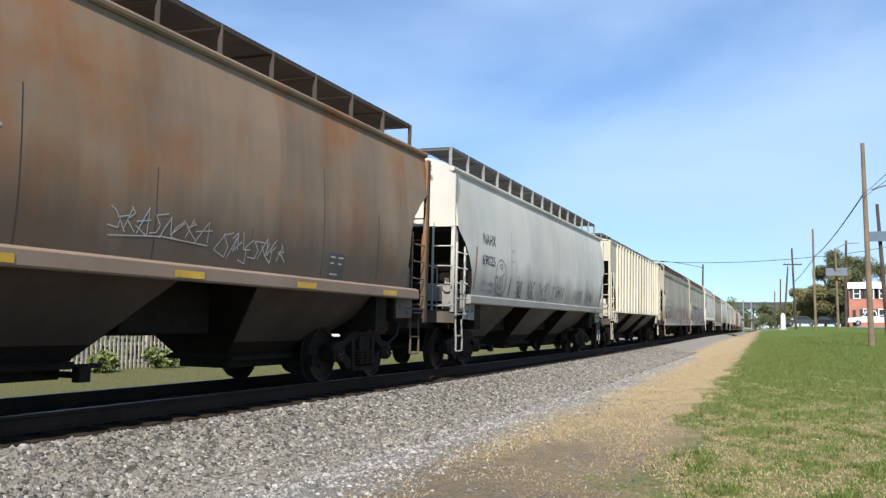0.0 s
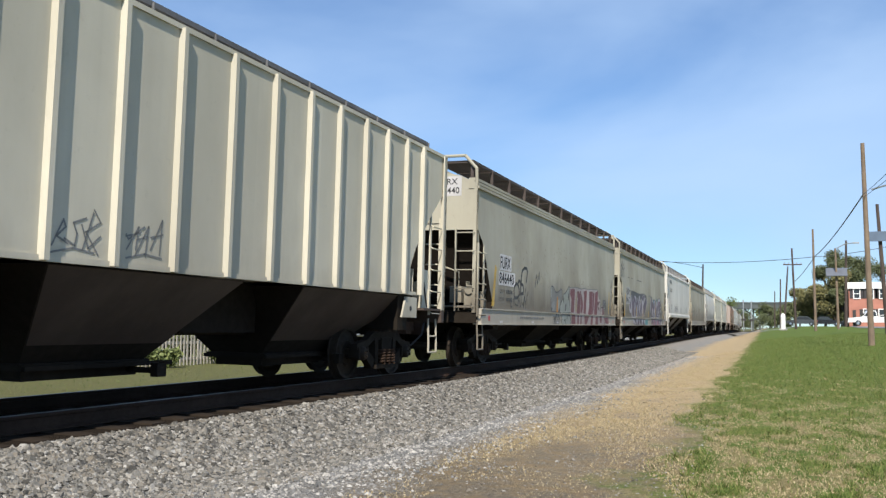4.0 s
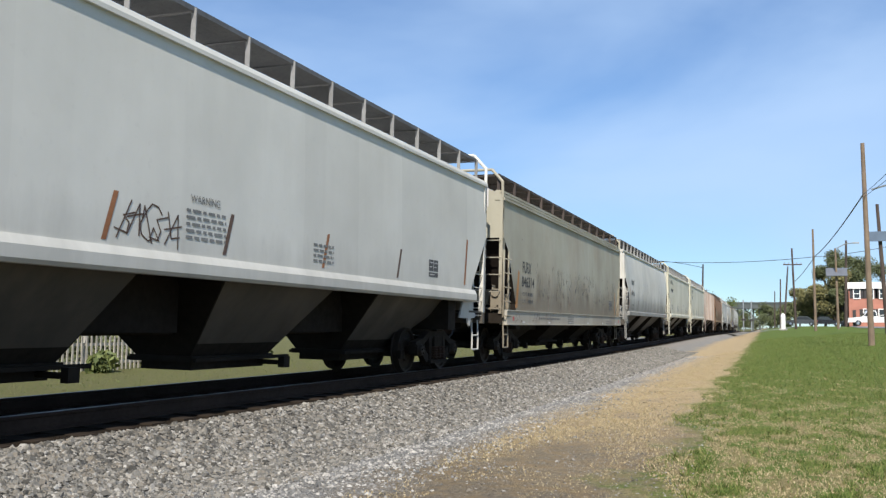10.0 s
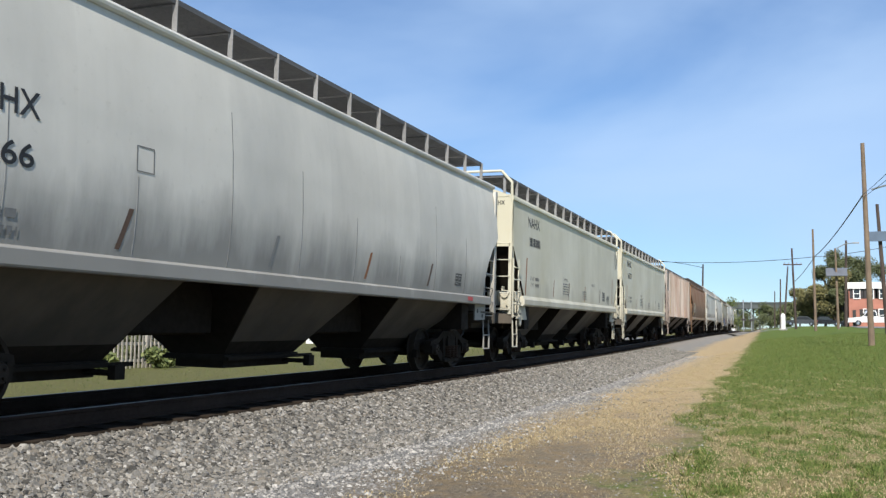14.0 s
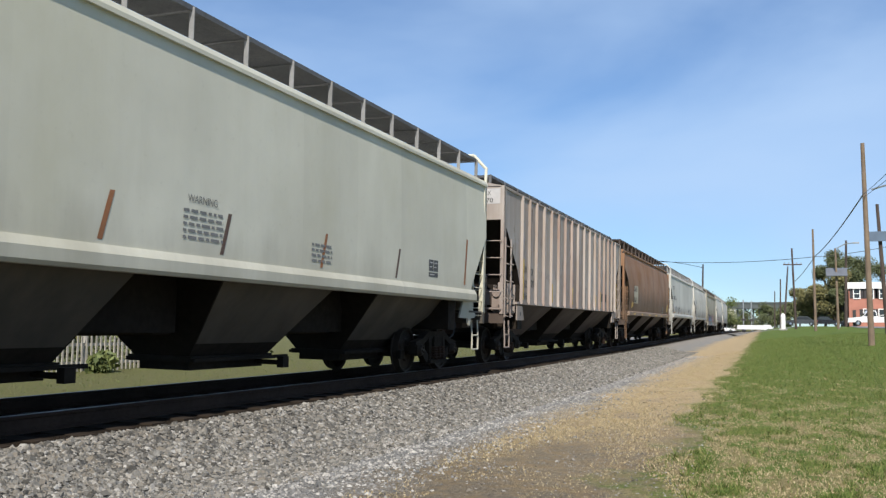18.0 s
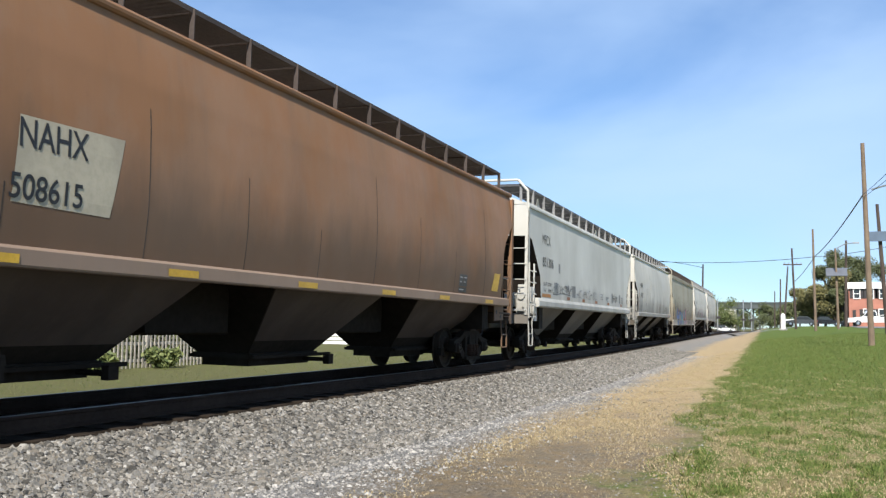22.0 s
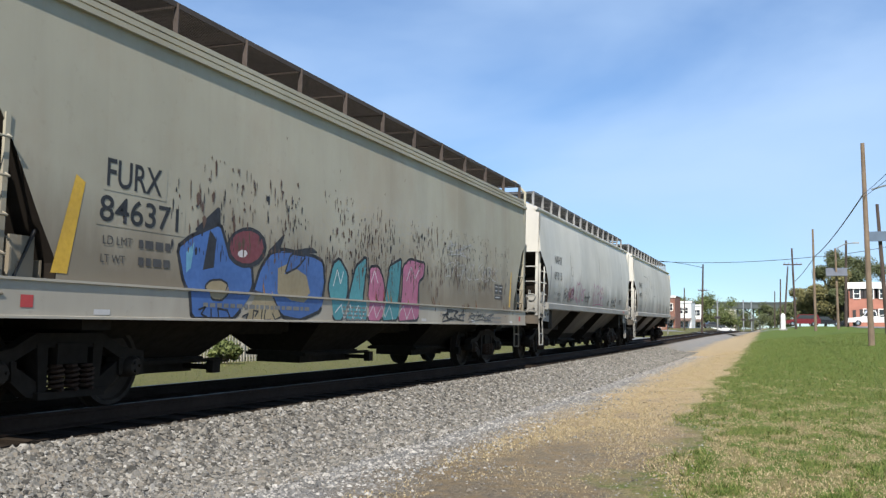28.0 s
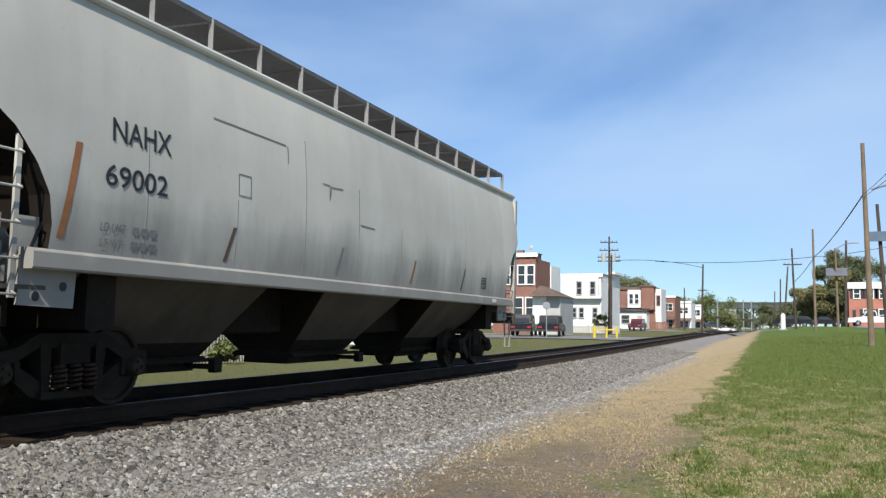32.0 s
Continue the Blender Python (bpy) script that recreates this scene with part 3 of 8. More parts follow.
        coup.box(-0.10, 0.10, *sorted((e + inn * 0.3, e - inn * 0.45)), 0.78, 0.98)
        coup.box(-0.20, 0.20, *sorted((e - inn * 0.42, e - inn * 0.72)), 0.72, 1.02)
        coup.box(-0.28, 0.28, *sorted((e - inn * 0.06, e + inn * 0.02)), 0.70, 1.08)
        part("coupler", coup, RUSTY, root)
        hose = Shape().path([(0.32, e, 0.95), (0.34, e - inn * 0.2, 0.70), (0.22, e - inn * 0.5, 0.48), (0.10, e - inn * 0.68, 0.52)], 0.022, 6)
        part("air_hose", hose, BLACK, root)
        gear = Shape()
        if end < 0:
            # reservoir coloured black for the shade in the gap between cars
            part("air_reservoir", Shape().tube((-0.55, e + inn * 0.55, 1.62), (0.55, e + inn * 0.55, 1.62), 0.17, 14), SHADE_BLACK, root, smooth=True)
            gear.box(0.75, 1.02, *sorted((e + inn * 0.40, e + inn * 0.70)), 1.42, 1.78)
            gear.box(1.10, 1.30, *sorted((e + inn * 0.35, e + inn * 0.60)), 1.30, 1.62)
            gear.path([(-0.9, e + inn * 0.3, 1.3), (1.3, e + inn * 0.3, 1.34), (1.36, e + inn * 0.6, 1.50)], 0.022, 6)
            gear.tube((1.22, e + inn * 0.30, 1.70), (1.22, e + inn * 0.52, 1.70), 0.10, 12).tube((1.34, e + inn * 0.28, 1.46), (1.34, e + inn * 0.44, 1.46), 0.07, 10)
            gear.box(1.05, 1.42, *sorted((e + inn * 0.50, e + inn * 0.54)), 1.26, 1.40).box(1.24, 1.40, *sorted((e + inn * 0.60, e + inn * 0.80)), 1.50, 1.66)
            gear.path([(1.22, e + inn * 0.42, 1.60), (1.26, e + inn * 0.50, 1.42), (1.38, e + inn * 0.62, 1.30)], 0.018, 6)
            gear.path([(0.9, e + inn * 0.55, 1.24), (0.9, e + inn * 0.55, 2.1), (0.6, e + inn * 0.5, 2.2)], 0.018, 6)
        else:
            gear.path([(-1.2, e + inn * 0.35, 1.3), (1.3, e + inn * 0.35, 1.34)], 0.025, 6)
            gear.box(0.6, 1.0, *sorted((e + inn * 0.45, e + inn * 0.70)), 1.24, 1.50)
        part("brake_gear", gear, trim, root)
        if end < 0:
            wheel = Shape().lathe([(e - 0.16 + 0.02 * math.cos(t), 0.26 + 0.02 * math.sin(t)) for t in [i * math.pi / 3 for i in range(7)]], 0, 20, "y")
            for q in range(4):
                ca, sa = math.cos(q * math.pi / 2 + 0.4), math.sin(q * math.pi / 2 + 0.4)
                wheel.tube((0, e - 0.16, 0), (0.26 * ca, e - 0.16, 0.26 * sa), 0.012, 5)
            wheel.v = [(x - 0.62, y, z + 2.55) for x, y, z in wheel.v]
            wheel.box(-0.75, -0.50, e - 0.14, e + 0.02, 2.35, 2.75)
            part("brake_wheel", wheel, trim, root)
        truck(root, end * (h - 1.75))
    # running boards over the roof with their brackets
    gr = spec.get("grate", GRATE)
    wz = {"round": 4.60, "flat": 4.60, "deep": 4.50, "rib": 4.50}[fam]
    wu = {"round": (0.55, 1.22), "flat": (0.56, 1.26), "deep": (0.48, 1.34), "rib": (0.55, 1.10)}[fam]
    wl0 = h - (0.35 if fam == "round" else 0.05)
    for side in (1, -1):
        us = sorted((side * wu[0], side * wu[1]))
        walkb = part("running_board", grating_shape(us[0], us[1], -wl0, wl0, wz, 0.11, 24), gr, root)
        nb = spec.get("brackets", 15)
        for i in range(nb):
            y = -wl0 + 2 * wl0 * i / (nb - 1)
            br = Shape()
            zr = float(np.interp(wu[1], [p[0] for p in ROOF[kind]], [p[1] for p in ROOF[kind]]))
            br.bar((side * wu[1], y, zr - 0.02), (side * wu[1], y, wz), 0.012, 0.07, (1, 0, 0))
            part("bracket", br, spec.get("bracket_mat", gr), walkb)
            part("bearer", Shape().bar((side * wu[0], y, wz - 0.045), (side * wu[1], y, wz - 0.045), 0.025, 0.025), gr, walkb)
        part("edge_strip", Shape().box(*sorted((side * (wu[1] - 0.006), side * (wu[1] + 0.006))), -wl0, wl0, wz - 0.05, wz + 0.015), gr, walkb)
    for end in (-1, 1):
        part("cross_walk", grating_shape(-wu[1], wu[1], *sorted((end * wl0, end * (wl0 - 0.6))), wz, 0.12, 14), gr, root)
    # hatches
    for i in range(8 if fam != "round" else 1):
        hs = Shape()
        if fam == "round":
            hs.prism([(-0.45, 4.36), (0.45, 4.36), (0.36, 4.50), (0.0, 4.54), (-0.36, 4.50)], -h + 0.9, h - 0.9, "y")
        else:
            yy = -h + 1.2 + (2 * h - 2.4) * i / 7
            hs.prism([(-0.48, 4.32), (0.48, 4.32), (0.40, 4.45), (0.0, 4.50), (-0.40, 4.45)], yy - 0.6, yy + 0.6, "y")
        part("hatch", hs, trim, root)
    # welded seams down the side
    if fam == "round":
        count = 8
        for i in range(count):
            y = -h + 1.35 + (2 * h - 2.7) * (i + 0.5) / count
            # grime gathers along the lower part of each weld
            stop = 2.1 + 1.5 * ((i * 37 + int(h * 1000)) % 10) / 10
            zs = [min(p[1], stop) for p in SIDE[kind] if p[1] < stop + 0.45]
            seam = Shape()
            for za, zb in zip(zs, zs[1:]):
                seam.bar((side_u(kind, za) + 0.001, y, za), (side_u(kind, zb) + 0.001, y, zb), 0.003, 0.012, (0, 1, 0))
            part("panel_seam", seam, SEAM_BROWN if kind == "brown" else SEAM, root)
    # end hoops
    if spec.get("hoop"):
        for end in (-1, 1):
            e = h * end
            hoop = Shape()
            for side in (1, -1):
                hoop.path([(side * 1.47, e, 3.9), (side * 1.47, e + end * 0.03, wz - 0.20), (side * 1.19, e - end * 0.02, wz + 0.10)], 0.036, 8)
            hoop.tube((-1.19, e - end * 0.02, wz + 0.10), (1.19, e - end * 0.02, wz + 0.10), 0.034, 8)
            part("handrail_hoop", hoop, trim, root)
    # ribs
    if fam == "rib":
        nr = len(RIB_AT)
        for side in (1, -1):
            for i in range(nr):
                y = -h + RIB_AT[i]
                if side > 0:
                    wide = 0.066 if 0 < i < nr - 1 else 0.09
                    r = Shape().prism([(1.44, y - wide * 0.8), (1.520, y - wide * 0.5), (1.520, y + wide * 0.5), (1.44, y + wide * 0.8)], 1.47, 4.19, "z")
                else:
                    r = Shape().box(-1.55, -1.44, y - 0.07, y + 0.07, 1.47, 4.10)
                part("rib", r, spec.get("rib_mat", paint), root)
    return root, h


def cut_z(kind, inset):
    """The height at which the slope sheet has drawn in by inset."""
    zs, ins = CUT[kind]
    return float(np.interp(-inset, [-i for i in ins], zs))


# ---- the train ----
P_GREY = car_paint("pale_grey_car_paint", (0.63, 0.612, 0.56), amount=0.28, streaks=0.32, grime=((0.15, 0.148, 0.14), 0.75, 1.95), stain=((0.36, 0.36, 0.34), 0.5))
P_GREY2 = car_paint("light_grey_car_paint", (0.61, 0.59, 0.535), amount=0.30, streaks=0.32, grime=((0.16, 0.155, 0.145), 0.70, 1.9), stain=((0.38, 0.375, 0.35), 0.5))
P_WHITE = car_paint("white_car_paint", (0.645, 0.63, 0.58), amount=0.18, streaks=0.35, grime=((0.28, 0.27, 0.245), 0.5, 1.65), stain=((0.50, 0.49, 0.45), 0.4))
P_WHITE2 = car_paint("yellowed_white_car_paint", (0.625, 0.605, 0.505), amount=0.22, streaks=0.35, grime=((0.24, 0.22, 0.17), 0.45, 1.6), stain=((0.46, 0.43, 0.30), 0.5))
P_WIDE = car_paint("dulled_white_car_paint", (0.61, 0.60, 0.555), amount=0.22, streaks=0.35, grime=((0.20, 0.195, 0.18), 0.6, 1.75), stain=((0.42, 0.415, 0.38), 0.5))
P_CREAM = car_paint("cream_car_paint", (0.57, 0.535, 0.435), amount=0.26, streaks=0.4, grime=((0.20, 0.17, 0.13), 0.40, 1.35), stain=((0.36, 0.33, 0.26), 0.5))
P_TAN = car_paint("weathered_tan_grey_paint", (0.42, 0.395, 0.315), amount=0.32, streaks=0.35, stain=((0.25, 0.225, 0.17), 0.6), grime=((0.12, 0.10, 0.078), 0.8, 1.85))
P_TAN_RUST = car_paint("rust_streaked_tan_paint", (0.395, 0.372, 0.295), amount=0.32, streaks=0.35, rust=0.10, grime=((0.12, 0.09, 0.062), 0.65, 1.9))
P_BROWN = car_paint("dark_rust_brown_paint", (0.275, 0.195, 0.13), amount=0.35, rust=0.7, grime=((0.075, 0.062, 0.050), 0.8, 2.2))
P_BROWN2 = car_paint("red_brown_car_paint", (0.29, 0.162, 0.092), amount=0.35, rust=0.4, grime=((0.095, 0.070, 0.050), 0.65, 2.3))
P_PINK = car_paint("faded_grey_brown_paint", (0.43, 0.385, 0.35), amount=0.7, streaks=0.9, rust=0.13, stain=((0.17, 0.12, 0.105), 0.55), grime=((0.20, 0.165, 0.14), 0.35, 1.5))
P_RIB_RUST = car_paint("rust_streaked_rib_paint", (0.42, 0.365, 0.33), amount=0.7, streaks=1.0, rust=0.18, stain=((0.20, 0.10, 0.075), 0.6))
P_SILL = car_paint("cream_grey_sill_paint", (0.42, 0.385, 0.32), amount=0.35, streaks=0.5, stain=((0.22, 0.17, 0.12), 0.5))
P_SILL_BROWN = car_paint("pinkish_brown_sill_paint", (0.27, 0.195, 0.145), amount=0.4, streaks=0.5)
# hopper paints: grime, with the shade below the sill mixed into the colour
P_LOW = car_paint("grimy_shaded_hopper_paint", (0.078, 0.069, 0.057), amount=0.6, streaks=0.8)
P_LOW_DARK = car_paint("grimy_shaded_brown_hopper_paint", (0.075, 0.055, 0.045), amount=0.6)
P_LOW_PALE = car_paint("pale_grimy_shaded_hopper_paint", (0.165, 0.155, 0.14), amount=0.7, streaks=0.8, stain=((0.09, 0.08, 0.07), 0.7))
INK = {n: plain("spray_" + n, c, 0.55, 0, 0.25, 5) for n, c in dict(red=(0.16, 0.036, 0.043), white=(0.55, 0.53, 0.52), black=(0.02, 0.018, 0.022), silver=(0.28, 0.295, 0.26), purple=(0.070, 0.042, 0.072),
       lilac=(0.42, 0.39, 0.42), pink=(0.42, 0.13, 0.22), teal=(0.06, 0.24, 0.27), blue=(0.05, 0.12, 0.33), sky=(0.12, 0.30, 0.42), tan=(0.30, 0.24, 0.14), yellow=(0.50, 0.31, 0.03), cream=(0.42, 0.37, 0.27), magenta=(0.33, 0.05, 0.17), chalk=(0.42, 0.40, 0.38), orange=(0.40, 0.17, 0.03), grey=(0.20, 0.20, 0.195), brown=(0.10, 0.055, 0.035), dull=(0.17, 0.165, 0.15), rustfill=(0.20, 0.145, 0.10), soft_black=(0.055, 0.05, 0.048), rosewhite=(0.36, 0.31, 0.29), oxblood=(0.13, 0.055, 0.055)).items()}

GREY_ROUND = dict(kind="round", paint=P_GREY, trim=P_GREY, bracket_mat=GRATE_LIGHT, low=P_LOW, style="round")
TAN_DEEP = dict(kind="deep", low=UNDER, sill=P_SILL, grate=GRATE_RUST, hoop=True, style="deep", brackets=13)
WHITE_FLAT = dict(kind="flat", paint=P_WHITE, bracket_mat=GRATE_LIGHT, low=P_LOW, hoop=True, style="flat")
TRAIN = [
    dict(kind="brown", a=-139.3, b=-122.15, paint=P_BROWN, low=P_LOW_DARK, sill=P_SILL_BROWN, grate=GRATE_RUST, style="brown", label="dark rusted brown covered hopper car with chalky scrawl"),
    dict(GREY_ROUND, a=-120.7, b=-104.8, mark=("NAHX", "69025"), label="pale grey covered hopper car with scrawled lower side"),
    dict(kind="rib", a=-103.15, b=-86.7, paint=P_CREAM, low=P_LOW_DARK, slope=SHADE_BROWN, style="rib", label="cream ribbed covered hopper car with grey lettering"),
    dict(TAN_DEEP, a=-84.8, b=-67.8, paint=P_TAN, mark=("FURX", "846440"), label="weathered tan covered hopper car with red block graffiti"),
    dict(TAN_DEEP, a=-66.4, b=-50.1, paint=P_TAN, mark=("FURX", "846375"), label="weathered tan covered hopper car with purple graffiti"),
    dict(WHITE_FLAT, a=-48.55, b=-32.7, mark=("NAHX", "66151"), label="clean white covered hopper car with black lettering"),
    dict(TAN_DEEP, a=-31.4, b=-15.0, paint=P_TAN_RUST, mark=("FURX", "846314"), label="rust-streaked tan covered hopper car"),
    dict(GREY_ROUND, a=-13.65, b=2.3, mark=("NAHX", "69266"), label="light grey covered hopper car with rounded sides"),
    dict(WHITE_FLAT, a=3.6, b=18.65, paint=P_WHITE2, mark=("NAHX", ""), label="off-white covered hopper car with black tag by its end"),
    dict(WHITE_FLAT, a=19.85, b=35.75, paint=P_WHITE2, mark=("NAHX", "66237"), label="off-white covered hopper car with open white ladders"),
    dict(kind="rib", a=37.15, b=53.7, paint=P_PINK, rib_mat=P_RIB_RUST, low=P_LOW_DARK, style="rib2", label="faded grey-brown ribbed covered hopper car with yellow tapes"),
    dict(kind="brown", a=54.8, b=72.2, paint=P_BROWN2, low=P_LOW_DARK, sill=P_SILL_BROWN, grate=GRATE_RUST, slope=SHADE_BROWN, style="brown2", label="red-brown rusted covered hopper car with pale panel"),
    dict(WHITE_FLAT, kind="wide", paint=P_WIDE, low=P_LOW_PALE, a=73.6, b=90.7, style="wide", mark=("MFCX", "851306"), label="white covered hopper car with grey data panels"),
    dict(GREY_ROUND, a=92.0, b=107.15, paint=P_GREY2, trim=P_GREY2, mark=("NAHX", "69257"), label="grey covered hopper car with plain sides"),
    dict(TAN_DEEP, a=108.5, b=125.1, paint=P_TAN_RUST, mark=("FURX", "846371"), label="tan covered hopper car with blue and pink graffiti"),
    dict(GREY_ROUND, a=126.5, b=142.0, mark=("NAHX", "69315"), label="grey covered hopper car with magenta scrawl"),
    dict(GREY_ROUND, a=143.45, b=159.2, paint=P_GREY2, trim=P_GREY2, mark=("NAHX", "69002"), label="light grey covered hopper car at the end of the train"),
]


def rounded(outline, close=False):
    """Cuts the corners of a closed outline, as a swing of the arm does."""
    out = []
    for (y0, z0), (y1, z1) in zip(outline, outline[1:] + outline[:1]):
        t = min(0.16, 0.05 / (math.hypot(y1 - y0, z1 - z0) or 1))
        out += [(y0 + (y1 - y0) * t, z0 + (z1 - z0) * t), (y1 + (y0 - y1) * t, z1 + (z0 - z1) * t)]
    return out + out[:1] if close else out


class Side:
    """The painted side of one car that faces the lawn, measured in metres from its leading end."""

    def __init__(self, spec, root, h):
        self.kind, self.root, self.h, self.len = spec["kind"], root, h, 2 * h
        self.deep = spec["kind"] == "deep"
        self.coat = 0.005

    def u(self, z, off):
        if self.deep and z < 1.285:
            return 1.575 + off
        return side_u(self.kind, z) + off

    def words(self, text, y, z, wide, high, material=None):
        lettering(text, on_side(self.kind, y - self.h, z + high / 2, 0.007) @ Matrix.Translation((0, -high / 2, 0)), wide, high, material or BLACK, self.root)

    def area(self, name, outline, material, off=0.006):
        """A painted shape, laid on in bands so that it follows the curve of the side and the step of a deep sill."""
        off = 0.003 + (off - 0.003) * 0.3 if off < 0.05 else off
        if name in ("spray_letter", "spray_shadow"):
            outline = rounded(outline)
        zs = [z for y, z in outline]
        if self.deep:
            levels = [-9, 1.29, 9]
        elif FAMILY[self.kind] == "round":
            levels = [-9] + [1.56 + 0.16 * i for i in range(16)] + [9]
        else:
            levels = [-9, 9]
        s = Shape()
        for lo, hi in zip(levels, levels[1:]):
            if hi <= min(zs) or lo >= max(zs):
                continue
            poly = outline
            for keep, level in ((1, lo), (-1, hi)):
                kept = []
                for (y0, z0), (y1, z1) in zip(poly, poly[1:] + poly[:1]):
                    in0, in1 = (z0 - level) * keep >= 0, (z1 - level) * keep >= 0
                    if in0:
                        kept.append((y0, z0))
                    if in0 != in1:
                        t = (level - z0) / (z1 - z0)
                        kept.append((y0 + t * (y1 - y0), level))
                poly = kept
            if len(poly) > 2:
                if self.deep:
                    us = [(1.575 if hi < 2 else side_u(self.kind, z)) + off for y, z in poly]
                else:
                    us = [self.u(z, off) for y, z in poly]
                s.add([(u, y - self.h, z) for u, (y, z) in zip(us, poly)], [tuple(range(len(poly)))])
        return part(name, s, material, self.root)

    def stroke(self, name, lines, width, material, off=0.009):
        """Pen strokes: ribbons along lines of (y, z)."""
        off = 0.003 + (off - 0.003) * 0.3
        if name == "spray_outline":
            lines = [rounded(q[:-1], True) for q in lines]
        s = Shape()
        for line in lines:
            for (y0, z0), (y1, z1) in zip(line, line[1:]):
                d = math.hypot(y1 - y0, z1 - z0) or 1
                ny, nz = -(z1 - z0) / d * width / 2, (y1 - y0) / d * width / 2
                ey, ez = (y1 - y0) / d * width * 0.3, (z1 - z0) / d * width * 0.3
                q = [(y0 + ny - ey, z0 + nz - ez), (y1 + ny + ey, z1 + nz + ez), (y1 - ny + ey, z1 - nz + ez), (y0 - ny - ey, z0 - nz - ez)]
                s.add([(self.u(z, off), y - self.h, z) for y, z in q], [(0, 1, 2, 3)])
        return tagged(part(name, s, material, self.root), kind="stuff" if name == "spray_tag" else "")

    def letter(self, outline, fill, line=""):
        """One sprayed form over those before it, with its contour."""
        self.coat += 0.0004
        self.area("spray_letter", outline, INK[fill], self.coat)
        if line:
            self.stroke("spray_outline", [outline + outline[:1]], 0.032 if line != "black" else 0.024, INK[line], self.coat + 0.0002)

    def tape(self, y, z0, z1, material, w=0.11, lean=-0.15):
        return self.area("tape", [(y + lean, z0), (y + lean + w, z0), (y + w, z1), (y, z1)], material)

    def small_print(self, y, z, w, rows=2, row=0.085, high=0.05, material=None, seed=0):
        """Rows of unreadable small writing as plain bars."""
        r, s = random.Random(seed), Shape()
        for i in range(rows):
            at_y, zz = y, z - i * row
            while at_y < y + w:
                run = r.uniform(0.05, 0.16)
                s.add([(self.u(q, 0.006), p - self.h, q) for p, q in rect(at_y, min(at_y + run, y + w), zz, zz + high)], [(0, 1, 2, 3)])
                at_y += run + 0.035
        return tagged(part("small_print", s, material or GREY_INK, self.root), kind="stuff")

    def stencil_box(self, y, z, w=0.42, high=0.28):
        """Two dark squares over a dark bar, with pale print."""
        for a, b, c, d in ((0.0, 0.48, 0.34, 1.0), (0.52, 1.0, 0.34, 1.0), (0.0, 1.0, 0.0, 0.26)):
            self.area("stencil_panel", rect(y + a * w, y + b * w, z + c * high, z + d * high), INK["soft_black"], 0.005)
        s = Shape()
        for a, b, q in ((0.06, 0.40, 0.80), (0.06, 0.30, 0.55), (0.58, 0.92, 0.80), (0.58, 0.80, 0.55), (0.08, 0.60, 0.11)):
            s.add([(self.u(q_, 0.0065), p_ - self.h, q_) for p_, q_ in rect(y + a * w, y + b * w, z + q * high, z + (q + 0.06) * high)], [(0, 1, 2, 3)])
        tagged(part("small_print", s, INK["chalk"], self.root), kind="stuff")

    def scrawl(self, y0, y1, z0, z1, material, seed, width=0.022, loops=5):
        """A quick tag: slanted hooks, zigzags and bows that run into each other."""
        r, lines = random.Random(seed), []
        step, tall = (y1 - y0) / loops, z1 - z0
        for i in range(loops):
            c, top, low = y0 + i * step, z0 + tall * r.uniform(0.65, 1.0), z0 + tall * r.uniform(0.0, 0.2)
            c -= step * r.uniform(0.0, 0.35)
            w, lean = step * r.uniform(1.0, 1.9), 0.45 * step
            form = r.randrange(5)
            if form == 0:
                pts = [(c, low), (c + w * 0.25 + lean, top), (c + w * 0.5, low + 0.1 * tall), (c + w * 0.8 + lean, top - 0.1 * tall)]
            elif form == 1:
                pts = [(c + w * 0.5 + w * 0.45 * math.cos(0.8 + 4.6 * q / 8) + lean * math.sin(0.8 + 4.6 * q / 8), (top + low) / 2 + (top - low) / 2 * math.sin(0.8 + 4.6 * q / 8)) for q in range(9)]
            elif form == 2:
                lines.append([(c + w * 0.1, low), (c + w * 0.25 + lean, top)])
                pts = [(c + w * 0.2 + lean, top), (c + w * 0.8, top - 0.2 * tall), (c + w * 0.25, (top + low) / 2), (c + w * 0.85, low)]
            elif form == 3:
                lines.append([(c, (top + low) / 2), (c + w * 0.9, (top + low) / 2 + 0.12 * tall)])
                pts = [(c, low), (c + w * 0.4 + lean, top), (c + w * 0.7, low)]
            else:
                pts = [(c + w * 0.7 + lean, top), (c + w * 0.1 + lean, top - 0.15 * tall), (c + w * 0.6, (top + low) / 2), (c + w * 0.5, low), (c, low + 0.1 * tall)]
            lines.append([(a + r.uniform(-0.12, 0.12) * step, b + r.uniform(-0.10, 0.10) * tall) for a, b in pts])
            if r.random() < 0.5:
                lines.append([(c + r.uniform(-0.2, 0.4) * step, r.uniform(z0, z1)), (c + r.uniform(0.2, 0.9) * step, r.uniform(z0, z1)), (c + r.uniform(0.6, 1.6) * step, r.uniform(z0, z1))])
        if r.random() < 0.6:
            lines.append([(y0, z0 - 0.03), ((y0 + y1) / 2, z0 + 0.03), (y1, z0)])
        return self.stroke("spray_tag", lines, width, material)

    def drips(self, y0, y1, z0, z1, count, material, seed, long=0.2):
        r, s = random.Random(seed), Shape()
        for _ in range(count):
            y, z = r.uniform(y0, y1), z0 + (z1 - z0) * r.random()
            w, ln = r.uniform(0.005, 0.016) + 0.02 * (r.random() < 0.08), r.uniform(0.02, long)
            if noise.noise((y * 1.3, z * 1.1, seed)) < -0.05:
                continue
